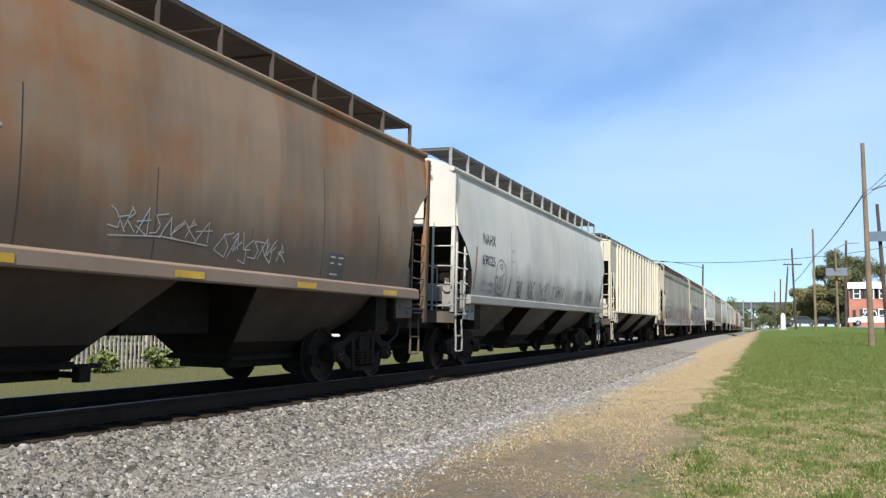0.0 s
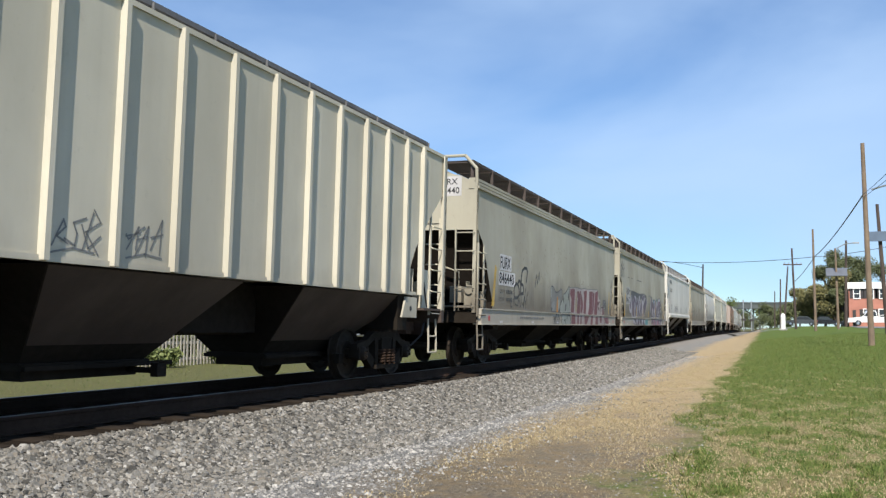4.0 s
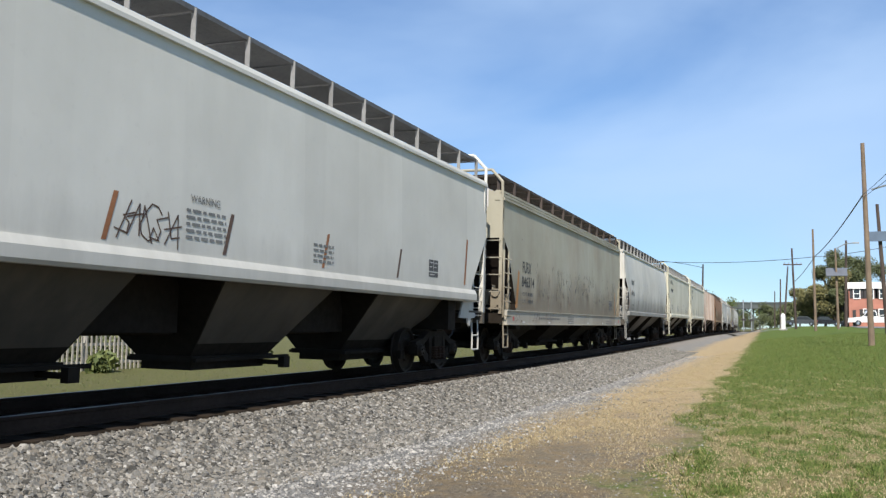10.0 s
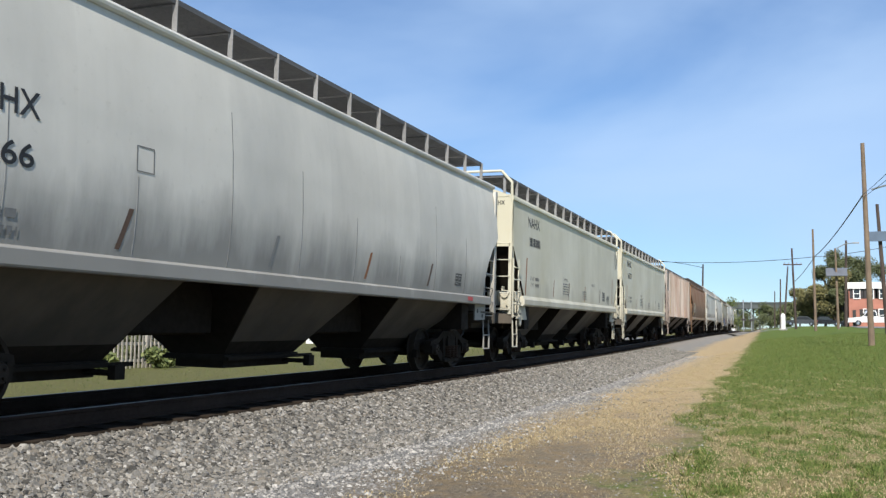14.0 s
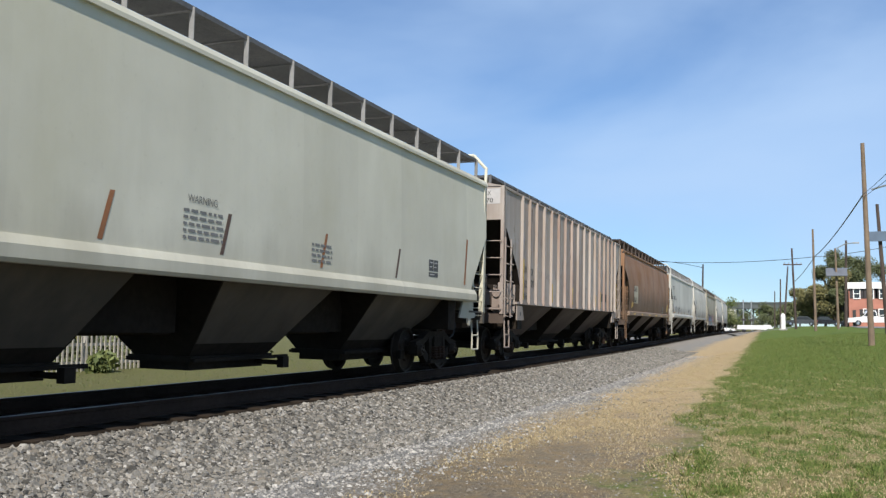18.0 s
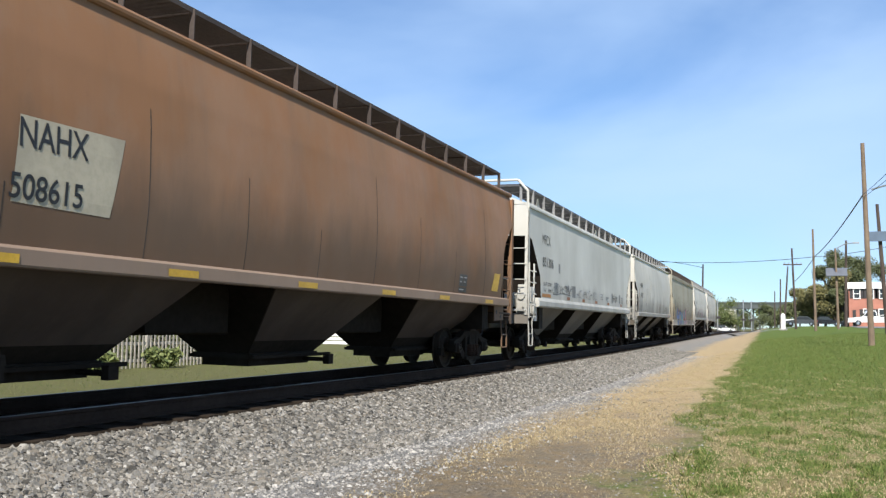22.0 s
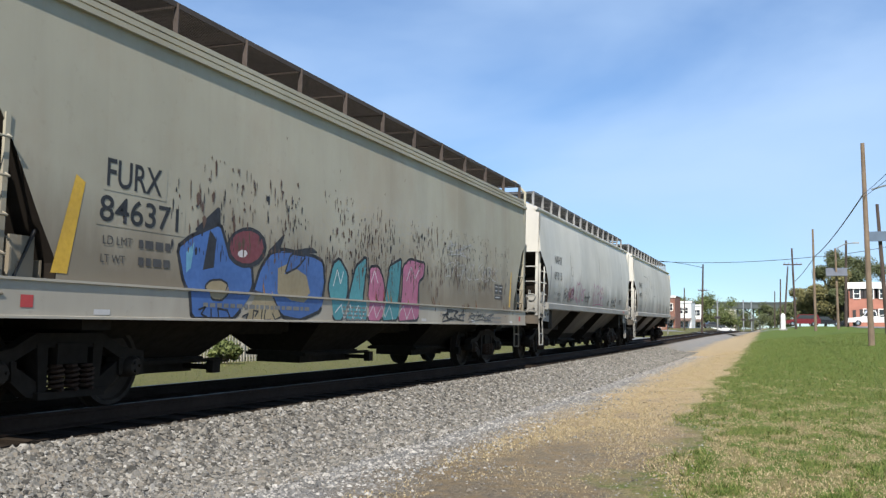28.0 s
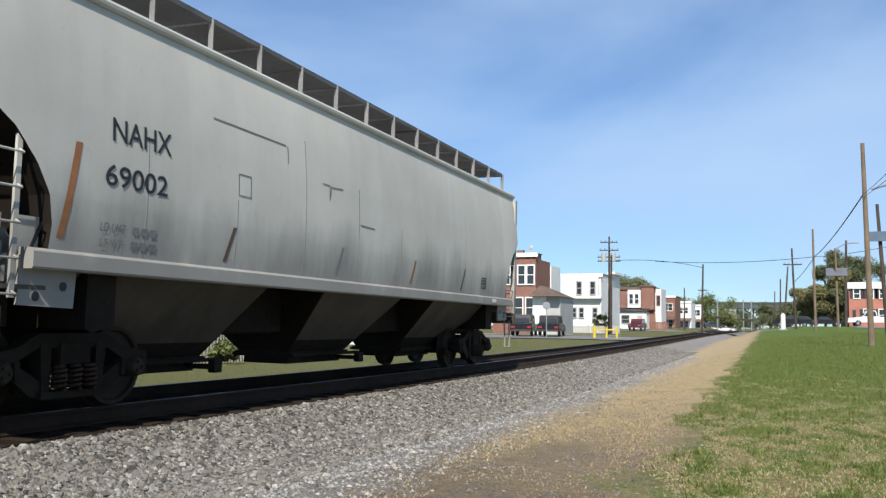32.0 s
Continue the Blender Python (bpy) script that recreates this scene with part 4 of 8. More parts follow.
            base = [(y, z - ln), (y + w * 0.9, z - ln * r.uniform(0.5, 0.9)), (y + w * r.uniform(0.7, 1.6), z - ln * 0.2), (y + w * 0.4, z + r.uniform(0, 0.02)), (y - w * r.uniform(0.2, 0.9), z - ln * r.uniform(0.1, 0.4))]
            s.add([(self.u(q, 0.006), p - self.h, q) for p, q in base], [tuple(range(5))])
        return tagged(part("chipped_paint", s, material, self.root), kind="stuff")


def end_words(root, h, words, rows, x=0.42, material=None):
    for text, (z, wide, high) in zip(words, rows):
        if text:
            lettering(text, Matrix.Translation((x + (0.78 - wide) / 2, -h - 0.008, z)) @ TO_END, wide, high, material or BLACK, root)


def end_panel(root, h, x0, x1, z0, z1, material):
    part("end_plate", Shape().box(x0, x1, -h - 0.006, -h + 0.01, z0, z1), material, root)


def dress(spec, root, h, k):
    p, style, mark = Side(spec, root, h), spec["style"], spec.get("mark")
    L = p.len
    if style == "round":
        p.words(mark[0], 1.62, 2.70, 0.90, 0.235)
        p.words(mark[1], 1.54, 2.25, 0.93, 0.215)
        end_words(root, h, mark, ((4.06, 0.38, 0.105), (3.86, 0.41, 0.10)), 0.38)
        p.words("LD LMT", 1.52, 1.80, 0.36, 0.085, GREY_INK)
        p.words("LT WT", 1.54, 1.65, 0.32, 0.08, GREY_INK)
        p.small_print(1.98, 1.80, 0.38, 2, 0.15, 0.08, seed=k)
        p.tape(1.14, 1.68, 2.60, ORANGE if k % 3 else INK["grey"], 0.085)
        for i, y in enumerate((3.72, 6.52, 9.3, 11.9)):
            p.tape(y, 1.64, 2.06, (ORANGE, INK["brown"], INK["grey"])[(i + k) % 3], 0.07)
        p.stroke("stencil_square", [[(3.80, 2.46), (4.06, 2.46), (4.06, 2.72), (3.80, 2.72), (3.80, 2.46)]], 0.014, GREY_INK)
        p.stencil_box(L - 2.75, 1.72, 0.34, 0.24)
        p.area("reflector", rect(L - 2.2, L - 1.9, 1.44, 1.52), RED_TAG if k % 2 else WHITE_INK, 0.115)
    elif style == "flat":
        p.words(mark[0], 1.45, 3.46, 1.16, 0.27)
        if mark[1]:
            p.words(mark[1], 1.54, 2.96, 1.17, 0.245)
        else:
            p.small_print(1.54, 2.98, 1.1, 1, 0.1, 0.22, BLACK, k)
        end_words(root, h, mark, ((3.86, 0.36, 0.11), (3.67, 0.41, 0.105)), 0.72)
        part("end_post", Shape().box(0.70, 0.77, -h - 0.10, -h - 0.03, 1.3, 4.36), BLACK, root, "black upright post")
        p.tape(1.22, 1.70, 2.65, ORANGE, 0.09)
        p.tape(L - 1.30, 1.75, 2.70, ORANGE, 0.09)
        for i, y in enumerate((4.2, 6.2, 8.6, 11.2)):
            p.tape(y, 1.72, 2.22, (ORANGE, INK["brown"])[i % 2], 0.07)
        p.words("LD LMT", 1.58, 2.10, 0.40, 0.09, GREY_INK)
        p.words("LT WT", 1.60, 1.94, 0.34, 0.085, GREY_INK)
        p.small_print(2.08, 2.10, 0.42, 2, 0.16, 0.085, seed=k)
        p.small_print(5.35, 2.15, 0.75, 5, 0.075, 0.035, seed=k + 3)
        p.words("WARNING", 5.42, 2.26, 0.55, 0.09, GREY_INK)
        p.small_print(8.2, 2.02, 0.6, 4, 0.075, 0.035, seed=k + 5)
        p.stencil_box(L - 3.35, 1.82, 0.46, 0.32)
    elif style == "deep":
        light = spec["paint"] is P_TAN
        if light or mark[1] == "846371":
            p.area("number_panel", rect(1.60, 2.45 + 0.1, 2.21, 2.58), INK["chalk" if k == 4 else "white"] if light else spec["paint"], 0.004)
            p.area("number_panel", rect(1.52, 2.80 + 0.08, 1.86, 2.19), INK["chalk" if k == 4 else "white"] if light else spec["paint"], 0.004)
        p.words(mark[0], 1.64, 2.25, 0.82, 0.28)
        p.words(mark[1], 1.56, 1.90, 1.20, 0.26)
        end_panel(root, h, 0.46, 1.12, 3.72, 4.15, INK["white"])
        end_words(root, h, mark, ((3.97, 0.48, 0.13), (3.77, 0.56, 0.14)), 0.40)
        p.area("tape", [(0.98, 1.36), (1.18, 1.36), (1.36, 2.24), (1.24, 2.30)], YELLOW if light or k == 14 else INK["orange"])
        p.words("LD LMT", 1.62, 1.68, 0.42, 0.085, INK["soft_black"])
        p.words("LT WT", 1.60, 1.50, 0.34, 0.08, INK["soft_black"])
        if k == 4:
            p.words("222200", 2.14, 1.68, 0.50, 0.085, INK["soft_black"])
            p.words("63100", 2.16, 1.50, 0.42, 0.085, INK["soft_black"])
        else:
            p.small_print(2.14, 1.68, 0.5, 2, 0.18, 0.085, INK["soft_black"], k)
        p.small_print(3.2, 1.10, 2.4, 1, 0.1, 0.05, seed=k + 2)
        p.small_print(6.6, 1.16, 0.8, 4, 0.06, 0.03, seed=k + 4)
        p.small_print(L - 3.4, 1.08, 1.2, 2, 0.09, 0.04, seed=k + 6)
        p.stencil_box(L - 2.55, 1.52, 0.60, 0.34)
        p.area("tape", [(L - 1.45, 1.36), (L - 1.33, 1.36), (L - 1.22, 2.2), (L - 1.30, 2.2)], INK["orange"] if k == 6 else YELLOW)
        for y in (0.62, L - 0.75):
            p.area("reflector", rect(y, y + 0.14, 1.04, 1.15), RED_TAG)
        for i in range(6):
            y = 1.5 + i * (L - 3) / 5
            p.area("reflector", rect(y, y + 0.22, 0.99, 1.04), INK["white"], 0.004)
        p.drips(1.5, L - 1.5, 2.6, 3.7, 22, INK["brown"], k, 0.06)
    if style in ("brown", "brown2"):
        for y in (1.9, 4.4, 7.1, 9.75, 12.3, 15.0):
            p.area("reflector", rect(y, y + 0.52, 1.41, 1.49), YELLOW, 0.112)
        p.stencil_box(L - 3.85, 1.60, 0.46, 0.36)
    if style == "brown":
        p.scrawl(8.8, 10.4, 1.80, 2.10, INK["chalk"], 3, 0.013, 8)
        p.scrawl(10.6, 12.1, 1.66, 2.05, INK["chalk"], 5, 0.013, 7)
        p.scrawl(5.6, 7.3, 1.75, 2.75, INK["chalk"], 8, 0.03, 4)
    if style == "brown2":
        p.area("number_panel", [(2.35, 1.94), (3.55, 1.93), (3.72, 2.73), (2.40, 2.71)], INK["cream"], 0.005)
        p.words("NAHX", 2.40, 2.43, 0.82, 0.26)
        p.words("508615", 2.32, 1.97, 0.85, 0.23)
        p.area("tape", [(1.70, 1.72), (2.15, 1.78), (2.22, 1.98), (1.78, 1.98)], YELLOW)
        p.area("tape", [(L - 1.75, 1.70), (L - 1.3, 1.70), (L - 1.2, 2.1), (L - 1.6, 2.1)], YELLOW)
        end_panel(root, h, 0.35, 1.30, 3.86, 4.04, INK["white"])
        end_words(root, h, ("NAHX 508615",), ((3.89, 0.86, 0.12),), 0.44)
    if style == "rib":
        for text, y, z, w, hh in (("MC", 2.46, 2.75, 0.42, 0.22), ("EX", 3.18, 2.75, 0.40, 0.22), ("95", 2.44, 2.34, 0.36, 0.20), ("333", 3.14, 2.34, 0.50, 0.20)):
            p.words(text, y - 0.03, z, w, hh)
        end_words(root, h, ("MCEX", "95333"), ((4.065, 0.36, 0.105), (3.955, 0.36, 0.095)), 0.47)
        p.small_print(2.4, 1.90, 0.4, 2, 0.2, 0.09, seed=1)
        p.small_print(3.15, 1.92, 0.45, 2, 0.2, 0.09, seed=2)
        p.stencil_box(1.80, 1.85, 0.26, 0.22)
        for y, z in ((4.7, 1.6), (6.6, 1.58), (7.6, 1.6)):
            p.scrawl(y, y + 0.55, z, z + 0.4, INK["grey"], int(y * 10), 0.02, 3)
        p.tape(1.59, 1.55, 2.5, ORANGE, 0.10, 0.0).location.x = 0.072
        p.stroke("stencil_square", [[(4.05, 2.4), (4.26, 2.4), (4.26, 2.62), (4.05, 2.62), (4.05, 2.4)]], 0.014, GREY_INK)
    if style == "rib2":
        for text, y, z, w, hh in (("MW", 1.76, 2.25, 0.42, 0.19), ("CX", 2.50, 2.23, 0.34, 0.19), ("462", 1.76, 1.90, 0.44, 0.19), ("070", 2.48, 1.92, 0.42, 0.19)):
            p.words(text, y, z, w, hh)
        end_panel(root, h, -0.2, 1.38, 3.80, 4.16, INK["white"])
        end_words(root, h, ("MWCX", "462070"), ((4.00, 0.42, 0.11), (3.83, 0.52, 0.11)), 0.55)
        for y, z in ((1.59, 2.6), (4.69, 2.1), (7.35, 2.1), (11.13, 2.0), (12.01, 2.12), (15.27, 2.55)):
            p.area("tape", rect(y, y + 0.10, 1.58, z), YELLOW).location.x = 0.072
        p.stencil_box(1.95, 1.60, 0.3, 0.16)
        p.area("stencil_panel", rect(12.40, 12.84, 1.81, 2.09), INK["soft_black"])
        p.area("stencil_panel", rect(13.18, 13.62, 1.80, 2.10), INK["soft_black"])
        p.drips(0.8, L - 0.8, 2.9, 4.05, 200, INK["brown"], 77, 0.5)
        p.drips(1.6, L - 1.0, 1.6, 2.6, 130, INK["brown"], 78, 0.25)
    if style == "wide":
        p.words(mark[0], 1.42, 3.15, 0.92, 0.27)
        p.words(mark[1], 1.40, 2.54, 1.26, 0.26)
        p.words("LD LMT", 1.46, 2.02, 0.44, 0.10)
        p.words("LT WT", 1.46, 1.85, 0.36, 0.10)
        p.words("227100", 1.98, 2.02, 0.42, 0.10)
        p.words("58900", 2.02, 1.85, 0.36, 0.10)
        p.area("tape", rect(1.35, 2.35, 1.71, 1.80), INK["orange"])
        for y in (4.4, 6.7, 8.9, 11.3, 14.2):
            p.area("tape", rect(y, y + 0.42, 1.70, 1.79), ORANGE)
        for y, w in ((2.75, 0.45), (5.15, 0.5), (12.2, 0.35), (13.9, 0.3)):
            p.area("data_panel", rect(y, y + w, 1.80, 2.16), INK["grey"])
        p.area("data_panel", rect(3.30, 3.52, 2.45, 2.72), INK["grey"])
        p.scrawl(2.6, 5.0, 1.84, 2.18, INK["black"], 31, 0.018, 11)
        p.scrawl(5.8, 9.2, 1.80, 2.10, INK["grey"], 32, 0.018, 13)
        p.small_print(9.9, 2.03, 0.55, 3, 0.08, 0.03, INK["grey"], 12)
        p.scrawl(12.5, 13.5, 1.84, 2.14, INK["soft_black"], 33, 0.03, 4)
        p.scrawl(11.1, 11.5, 1.80, 2.05, INK["grey"], 34, 0.03, 2)
        p.small_print(14.4, 2.02, 0.5, 3, 0.09, 0.04, INK["grey"], 13)
        end_words(root, h, mark, ((3.98, 0.45, 0.11), (3.82, 0.60, 0.13)), -0.55)
        small = Shape()
        for i in range(6):
            small.box(-0.25, 0.2 + 0.07 * (i % 3), -h - 0.006, -h, 3.68 - 0.075 * i, 3.715 - 0.075 * i)
        tagged(part("small_print", small, GREY_INK, root), kind="stuff")
        for y in (2.6, 7.0, 11.4, 15.0):
            part("hatch_stand", Shape().prism([(-0.22 + y - h, 4.2), (0.26 + y - h, 4.2), (0.05 + y - h, 4.58)], 1.02, 1.06), spec["paint"], root)
    # what sets single cars apart
    if k == 1:
        p.stroke("spray_tag", [[(2.95 + 0.42 * math.cos(q * math.pi / 8), 2.02 + 0.42 * math.sin(q * math.pi / 8)) for q in range(17)], [(2.95 + 0.1 * math.cos(q * math.pi / 4), 2.28 + 0.05 * math.sin(q * math.pi / 4)) for q in range(9)]], 0.02, INK["soft_black"])
        for i, (a, b) in enumerate(((2.5, 3.15), (4.2, 4.7), (5.3, 5.9), (6.6, 7.4), (8.0, 9.2), (10.6, 12.0), (12.5, 13.4))):
            p.scrawl(a, b, 1.62, 2.12, INK["black" if i % 3 else "purple"], 40 + i, 0.02, 4)
    if k == 3:
        p.letter([(6.52, 2.01), (6.72, 2.05), (6.84, 2.03), (7.11, 1.88), (7.46, 1.91), (7.83, 2.02), (7.93, 1.94), (7.91, 1.73), (7.67, 1.33), (6.57, 1.32)], "dull", "soft_black")
        p.letter([(6.52, 2.01), (6.62, 2.0), (6.62, 1.74), (6.54, 1.69)], "silver")
        p.letter([(6.67, 1.55), (6.83, 1.61), (6.98, 1.64), (7.02, 1.38), (6.7, 1.34)], "grey")
        p.letter([(6.56, 1.44), (6.72, 1.43), (6.7, 1.33), (6.57, 1.33)], "soft_black")
        p.letter([(7.36, 1.64), (7.57, 1.72), (7.65, 1.6), (7.47, 1.39), (7.38, 1.36)], "silver")
        p.letter([(7.47, 1.39), (7.67, 1.45), (7.83, 1.34), (7.5, 1.33)], "soft_black")
        p.letter([(7.2, 1.31), (7.23, 1.58), (7.3, 1.78), (7.42, 1.76), (7.41, 1.32)], "orange")
        p.letter([(7.67, 1.43), (7.76, 1.6), (7.96, 1.68), (8.07, 1.85), (8.46, 1.93), (8.75, 2.09), (8.88, 2.13), (8.96, 2.06), (8.71, 1.8), (8.91, 1.7), (9.0, 1.32), (7.68, 1.3)], "silver", "black")
        p.letter([(8.02, 1.76), (8.12, 1.81), (8.2, 1.58), (8.1, 1.62)], "soft_black")
        p.letter([(8.27, 1.37), (8.36, 1.58), (8.51, 1.6), (8.49, 1.43), (8.33, 1.33)], "soft_black", "silver")
        p.letter([(8.71, 1.8), (8.92, 1.99), (8.85, 1.72), (8.78, 1.69)], "soft_black")
        p.letter([(8.93, 2.02), (9.01, 2.09), (9.95, 2.14), (10.62, 2.11), (11.17, 2.16), (11.57, 2.14), (12.33, 2.17), (13.44, 2.19), (13.65, 1.9), (14.04, 1.83), (13.86, 1.44), (14.61, 1.59), (14.56, 1.26), (9.0, 1.3)], "rosewhite", "dull")
        p.letter([(9.03, 2.06), (9.69, 2.09), (9.64, 1.76), (9.55, 1.34), (9.1, 1.33), (9.2, 1.8), (9.03, 1.83)], "red")
        p.letter([(9.73, 1.34), (9.79, 1.73), (9.87, 2.03), (10.01, 1.79), (9.94, 1.34)], "tan")
        p.letter([(10.02, 2.01), (10.3, 2.05), (10.34, 1.95), (10.54, 2.07), (10.64, 2.05), (10.43, 1.31), (9.94, 1.31), (10.13, 1.8), (10.05, 1.81)], "red")
        p.letter([(10.58, 2.02), (10.78, 1.89), (10.98, 1.61), (10.81, 1.33), (10.51, 1.32)], "red", "rosewhite")
        p.letter([(10.99, 2.04), (11.57, 2.11), (11.49, 1.76), (11.37, 1.31), (10.99, 1.32), (11.11, 1.88)], "red")
        p.letter([(11.95, 2.08), (12.56, 2.11), (12.53, 1.83), (12.38, 1.29), (11.76, 1.3), (11.97, 1.63)], "red")
        p.letter([(12.56, 2.08), (12.88, 2.08), (12.68, 1.33), (12.42, 1.31)], "red", "rosewhite")
        p.letter([(12.99, 2.09), (13.52, 2.16), (13.45, 1.84), (13.35, 1.31), (12.78, 1.32)], "red")
        p.letter([(13.39, 1.76), (14.01, 1.81), (13.8, 1.73), (13.54, 1.65), (13.86, 1.43), (13.47, 1.53)], "oxblood")
        p.letter([(7.73, 1.27), (8.94, 1.28), (8.94, 0.965), (7.75, 0.965)], "silver", "black")
        p.letter([(9.0, 1.29), (14.53, 1.26), (14.4, 0.965), (8.96, 0.965)], "rosewhite")
        p.letter([(9.01, 1.28), (9.55, 1.27), (9.56, 0.965), (9.0, 0.965)], "red")
        p.letter([(9.85, 1.26), (10.1, 1.27), (10.06, 0.965), (9.84, 0.965)], "red")
        p.letter([(10.36, 1.26), (10.52, 1.26), (10.49, 0.965), (10.29, 0.965)], "red")
        p.letter([(10.94, 1.26), (11.7, 1.24), (11.33, 0.965), (10.98, 0.965)], "red")
        p.letter([(12.05, 1.26), (12.41, 1.25), (12.29, 0.965), (11.93, 0.965)], "red")
        p.letter([(12.82, 1.25), (13.27, 1.24), (13.29, 0.965), (12.81, 0.965)], "red")
        p.stroke("spray_tag", [[(7.98, 1.09), (8.17, 1.1), (8.19, 0.965)], [(8.45, 1.25), (8.69, 1.25), (8.88, 1.16), (8.76, 0.966)], [(8.27, 1.28), (8.37, 1.15), (8.51, 1.25)], [(6.79, 1.03), (6.98, 1.24), (7.11, 1.27)], [(6.76, 1.16), (6.85, 1.07), (6.81, 0.968)], [(7.25, 1.25), (7.47, 1.08)], [(7.63, 1.27), (7.66, 1.02)], [(14.1, 1.44), (14.19, 1.6), (14.55, 1.59), (14.63, 1.34)]], 0.035, INK["black"], 0.022)
        p.drips(2.6, L - 1.3, 2.0, 3.2, 160, INK["brown"], 62, 0.12)
        p.stroke("spray_tag", [[(2.81, 1.6), (2.79, 1.75), (2.82, 1.87), (2.96, 1.95), (3.14, 1.93), (3.24, 1.83), (3.26, 1.69), (3.09, 1.61), (2.81, 1.6)], [(3.43, 1.96), (3.44, 2.14), (3.51, 2.29), (3.73, 2.38), (3.94, 2.38), (4.01, 2.3), (3.91, 2.03)], [(3.38, 1.95), (3.58, 1.95), (3.67, 1.85), (3.62, 1.73), (3.38, 1.71), (3.38, 1.95)], [(3.14, 1.96), (3.21, 2.03), (3.34, 2.02), (3.37, 1.97)]], 0.075, INK["soft_black"], 0.0090)
        p.stroke("spray_tag", [[(2.57, 1.52), (2.5, 1.43), (2.53, 1.37), (2.63, 1.39)], [(2.73, 1.58), (2.81, 1.4)], [(2.78, 1.58), (2.91, 1.44), (3.1, 1.42), (3.24, 1.59)], [(3.24, 1.6), (3.39, 1.4), (3.31, 1.39)], [(3.51, 1.64), (3.49, 1.5), (3.63, 1.43), (3.73, 1.66)], [(3.87, 1.89), (3.65, 1.37)], [(3.7, 1.62), (3.85, 1.52), (4.09, 1.78)], [(3.85, 1.52), (3.86, 1.36)]], 0.035, INK["soft_black"], 0.0094)
        p.stroke("spray_tag", [[(4.78, 1.94), (4.91, 2.26), (5.04, 2.04), (5.22, 2.36), (5.26, 2.13)]], 0.035, INK["black"], 0.0098)
        p.letter([(13.93, 1.44), (14.11, 1.63), (14.46, 1.65), (14.73, 1.39), (14.72, 1.32), (14.02, 1.29)], "red", "rosewhite")
        p.letter([(13.99, 1.43), (14.15, 1.59), (14.35, 1.53), (14.33, 1.34), (14.08, 1.3)], "rosewhite")
        p.letter([(14.37, 1.24), (15.36, 1.24), (15.36, 0.99), (14.69, 0.99)], "red", "rosewhite")
        p.letter([(13.99, 1.26), (14.34, 1.24), (14.33, 1.07), (14.11, 1.06)], "rosewhite")
        p.letter([(13.6, 1.28), (13.98, 1.27), (13.99, 1.03), (13.62, 1.03)], "red")
        p.drips(15.7, 16.31, 1.9, 2.75, 90, INK["soft_black"], 63, 0.22)
    if k == 4:
        p.scrawl(0.1, 1.15, 2.9, 3.6, INK["soft_black"], 71, 0.03, 4)
        p.letter([(2.81, 2.22), (2.95, 2.4), (3.75, 2.48), (4.7, 2.43), (5.62, 2.4), (7.18, 2.47), (8.04, 2.38), (8.27, 2.1), (7.44, 2.26), (4.72, 2.05), (3.5, 1.97)], "soft_black")
        p.letter([(2.32, 1.72), (2.57, 1.91), (2.83, 1.98), (2.95, 1.6), (2.71, 1.43), (2.58, 1.46)], "lilac", "black")
        p.letter([(2.5, 1.84), (2.82, 1.96), (2.93, 1.63), (2.71, 1.63)], "purple")
        p.letter([(2.83, 2.17), (2.96, 2.27), (3.43, 2.07), (3.49, 1.3), (3.15, 1.33), (2.91, 1.64)], "purple", "lilac")
        p.letter([(2.84, 2.18), (2.95, 2.23), (3.27, 1.34), (3.12, 1.33), (2.92, 1.68)], "lilac")
        p.letter([(3.47, 1.99), (3.95, 2.26), (4.22, 2.2), (4.5, 2.19), (4.57, 1.87), (4.47, 1.34), (3.48, 1.31)], "purple", "lilac")
        p.letter([(3.52, 1.65), (3.77, 1.69), (3.8, 1.42), (3.57, 1.39)], "oxblood")
        p.letter([(3.88, 1.34), (3.97, 1.9), (4.09, 2.04), (4.26, 1.92), (4.12, 1.33)], "lilac", "black")
        p.letter([(3.99, 1.37), (4.04, 1.73), (4.1, 1.87), (4.14, 1.69), (4.08, 1.35)], "grey")
        p.letter([(4.14, 2.21), (4.23, 2.28), (4.49, 2.19), (4.51, 1.98), (4.39, 2.03)], "lilac")
        p.letter([(4.53, 1.35), (4.53, 1.98), (4.93, 2.19), (5.17, 2.04), (5.23, 1.35)], "purple", "lilac")
        p.letter([(4.68, 1.38), (4.74, 1.74), (4.9, 1.95), (5.0, 1.76), (4.9, 1.37)], "lilac", "black")
        p.letter([(5.16, 2.09), (5.58, 2.32), (5.81, 2.13), (5.98, 1.83), (6.26, 2.23), (6.44, 1.86), (6.11, 1.39), (5.3, 1.37)], "purple", "lilac")
        p.letter([(5.16, 2.08), (5.31, 2.15), (5.9, 1.46), (5.7, 1.39)], "lilac")
        p.letter([(5.44, 2.26), (5.61, 2.32), (5.88, 1.74), (5.79, 1.65)], "lilac")
        p.letter([(6.3, 1.42), (6.42, 2.25), (7.18, 2.43), (7.47, 2.27), (6.8, 1.89), (7.26, 1.4), (6.64, 1.38)], "purple", "lilac")
        p.letter([(6.48, 2.17), (6.86, 2.05), (6.84, 1.47), (6.46, 1.47)], "lilac")
        p.letter([(6.8, 1.85), (7.84, 2.3), (8.27, 2.1), (7.33, 1.42), (7.16, 1.43)], "purple", "lilac")
        p.letter([(6.84, 1.98), (7.18, 2.33), (7.35, 2.26), (6.96, 1.9)], "lilac")
        p.letter([(3.16, 1.22), (7.03, 1.25), (7.18, 0.965), (4.2, 0.965), (3.44, 1.01)], "purple")
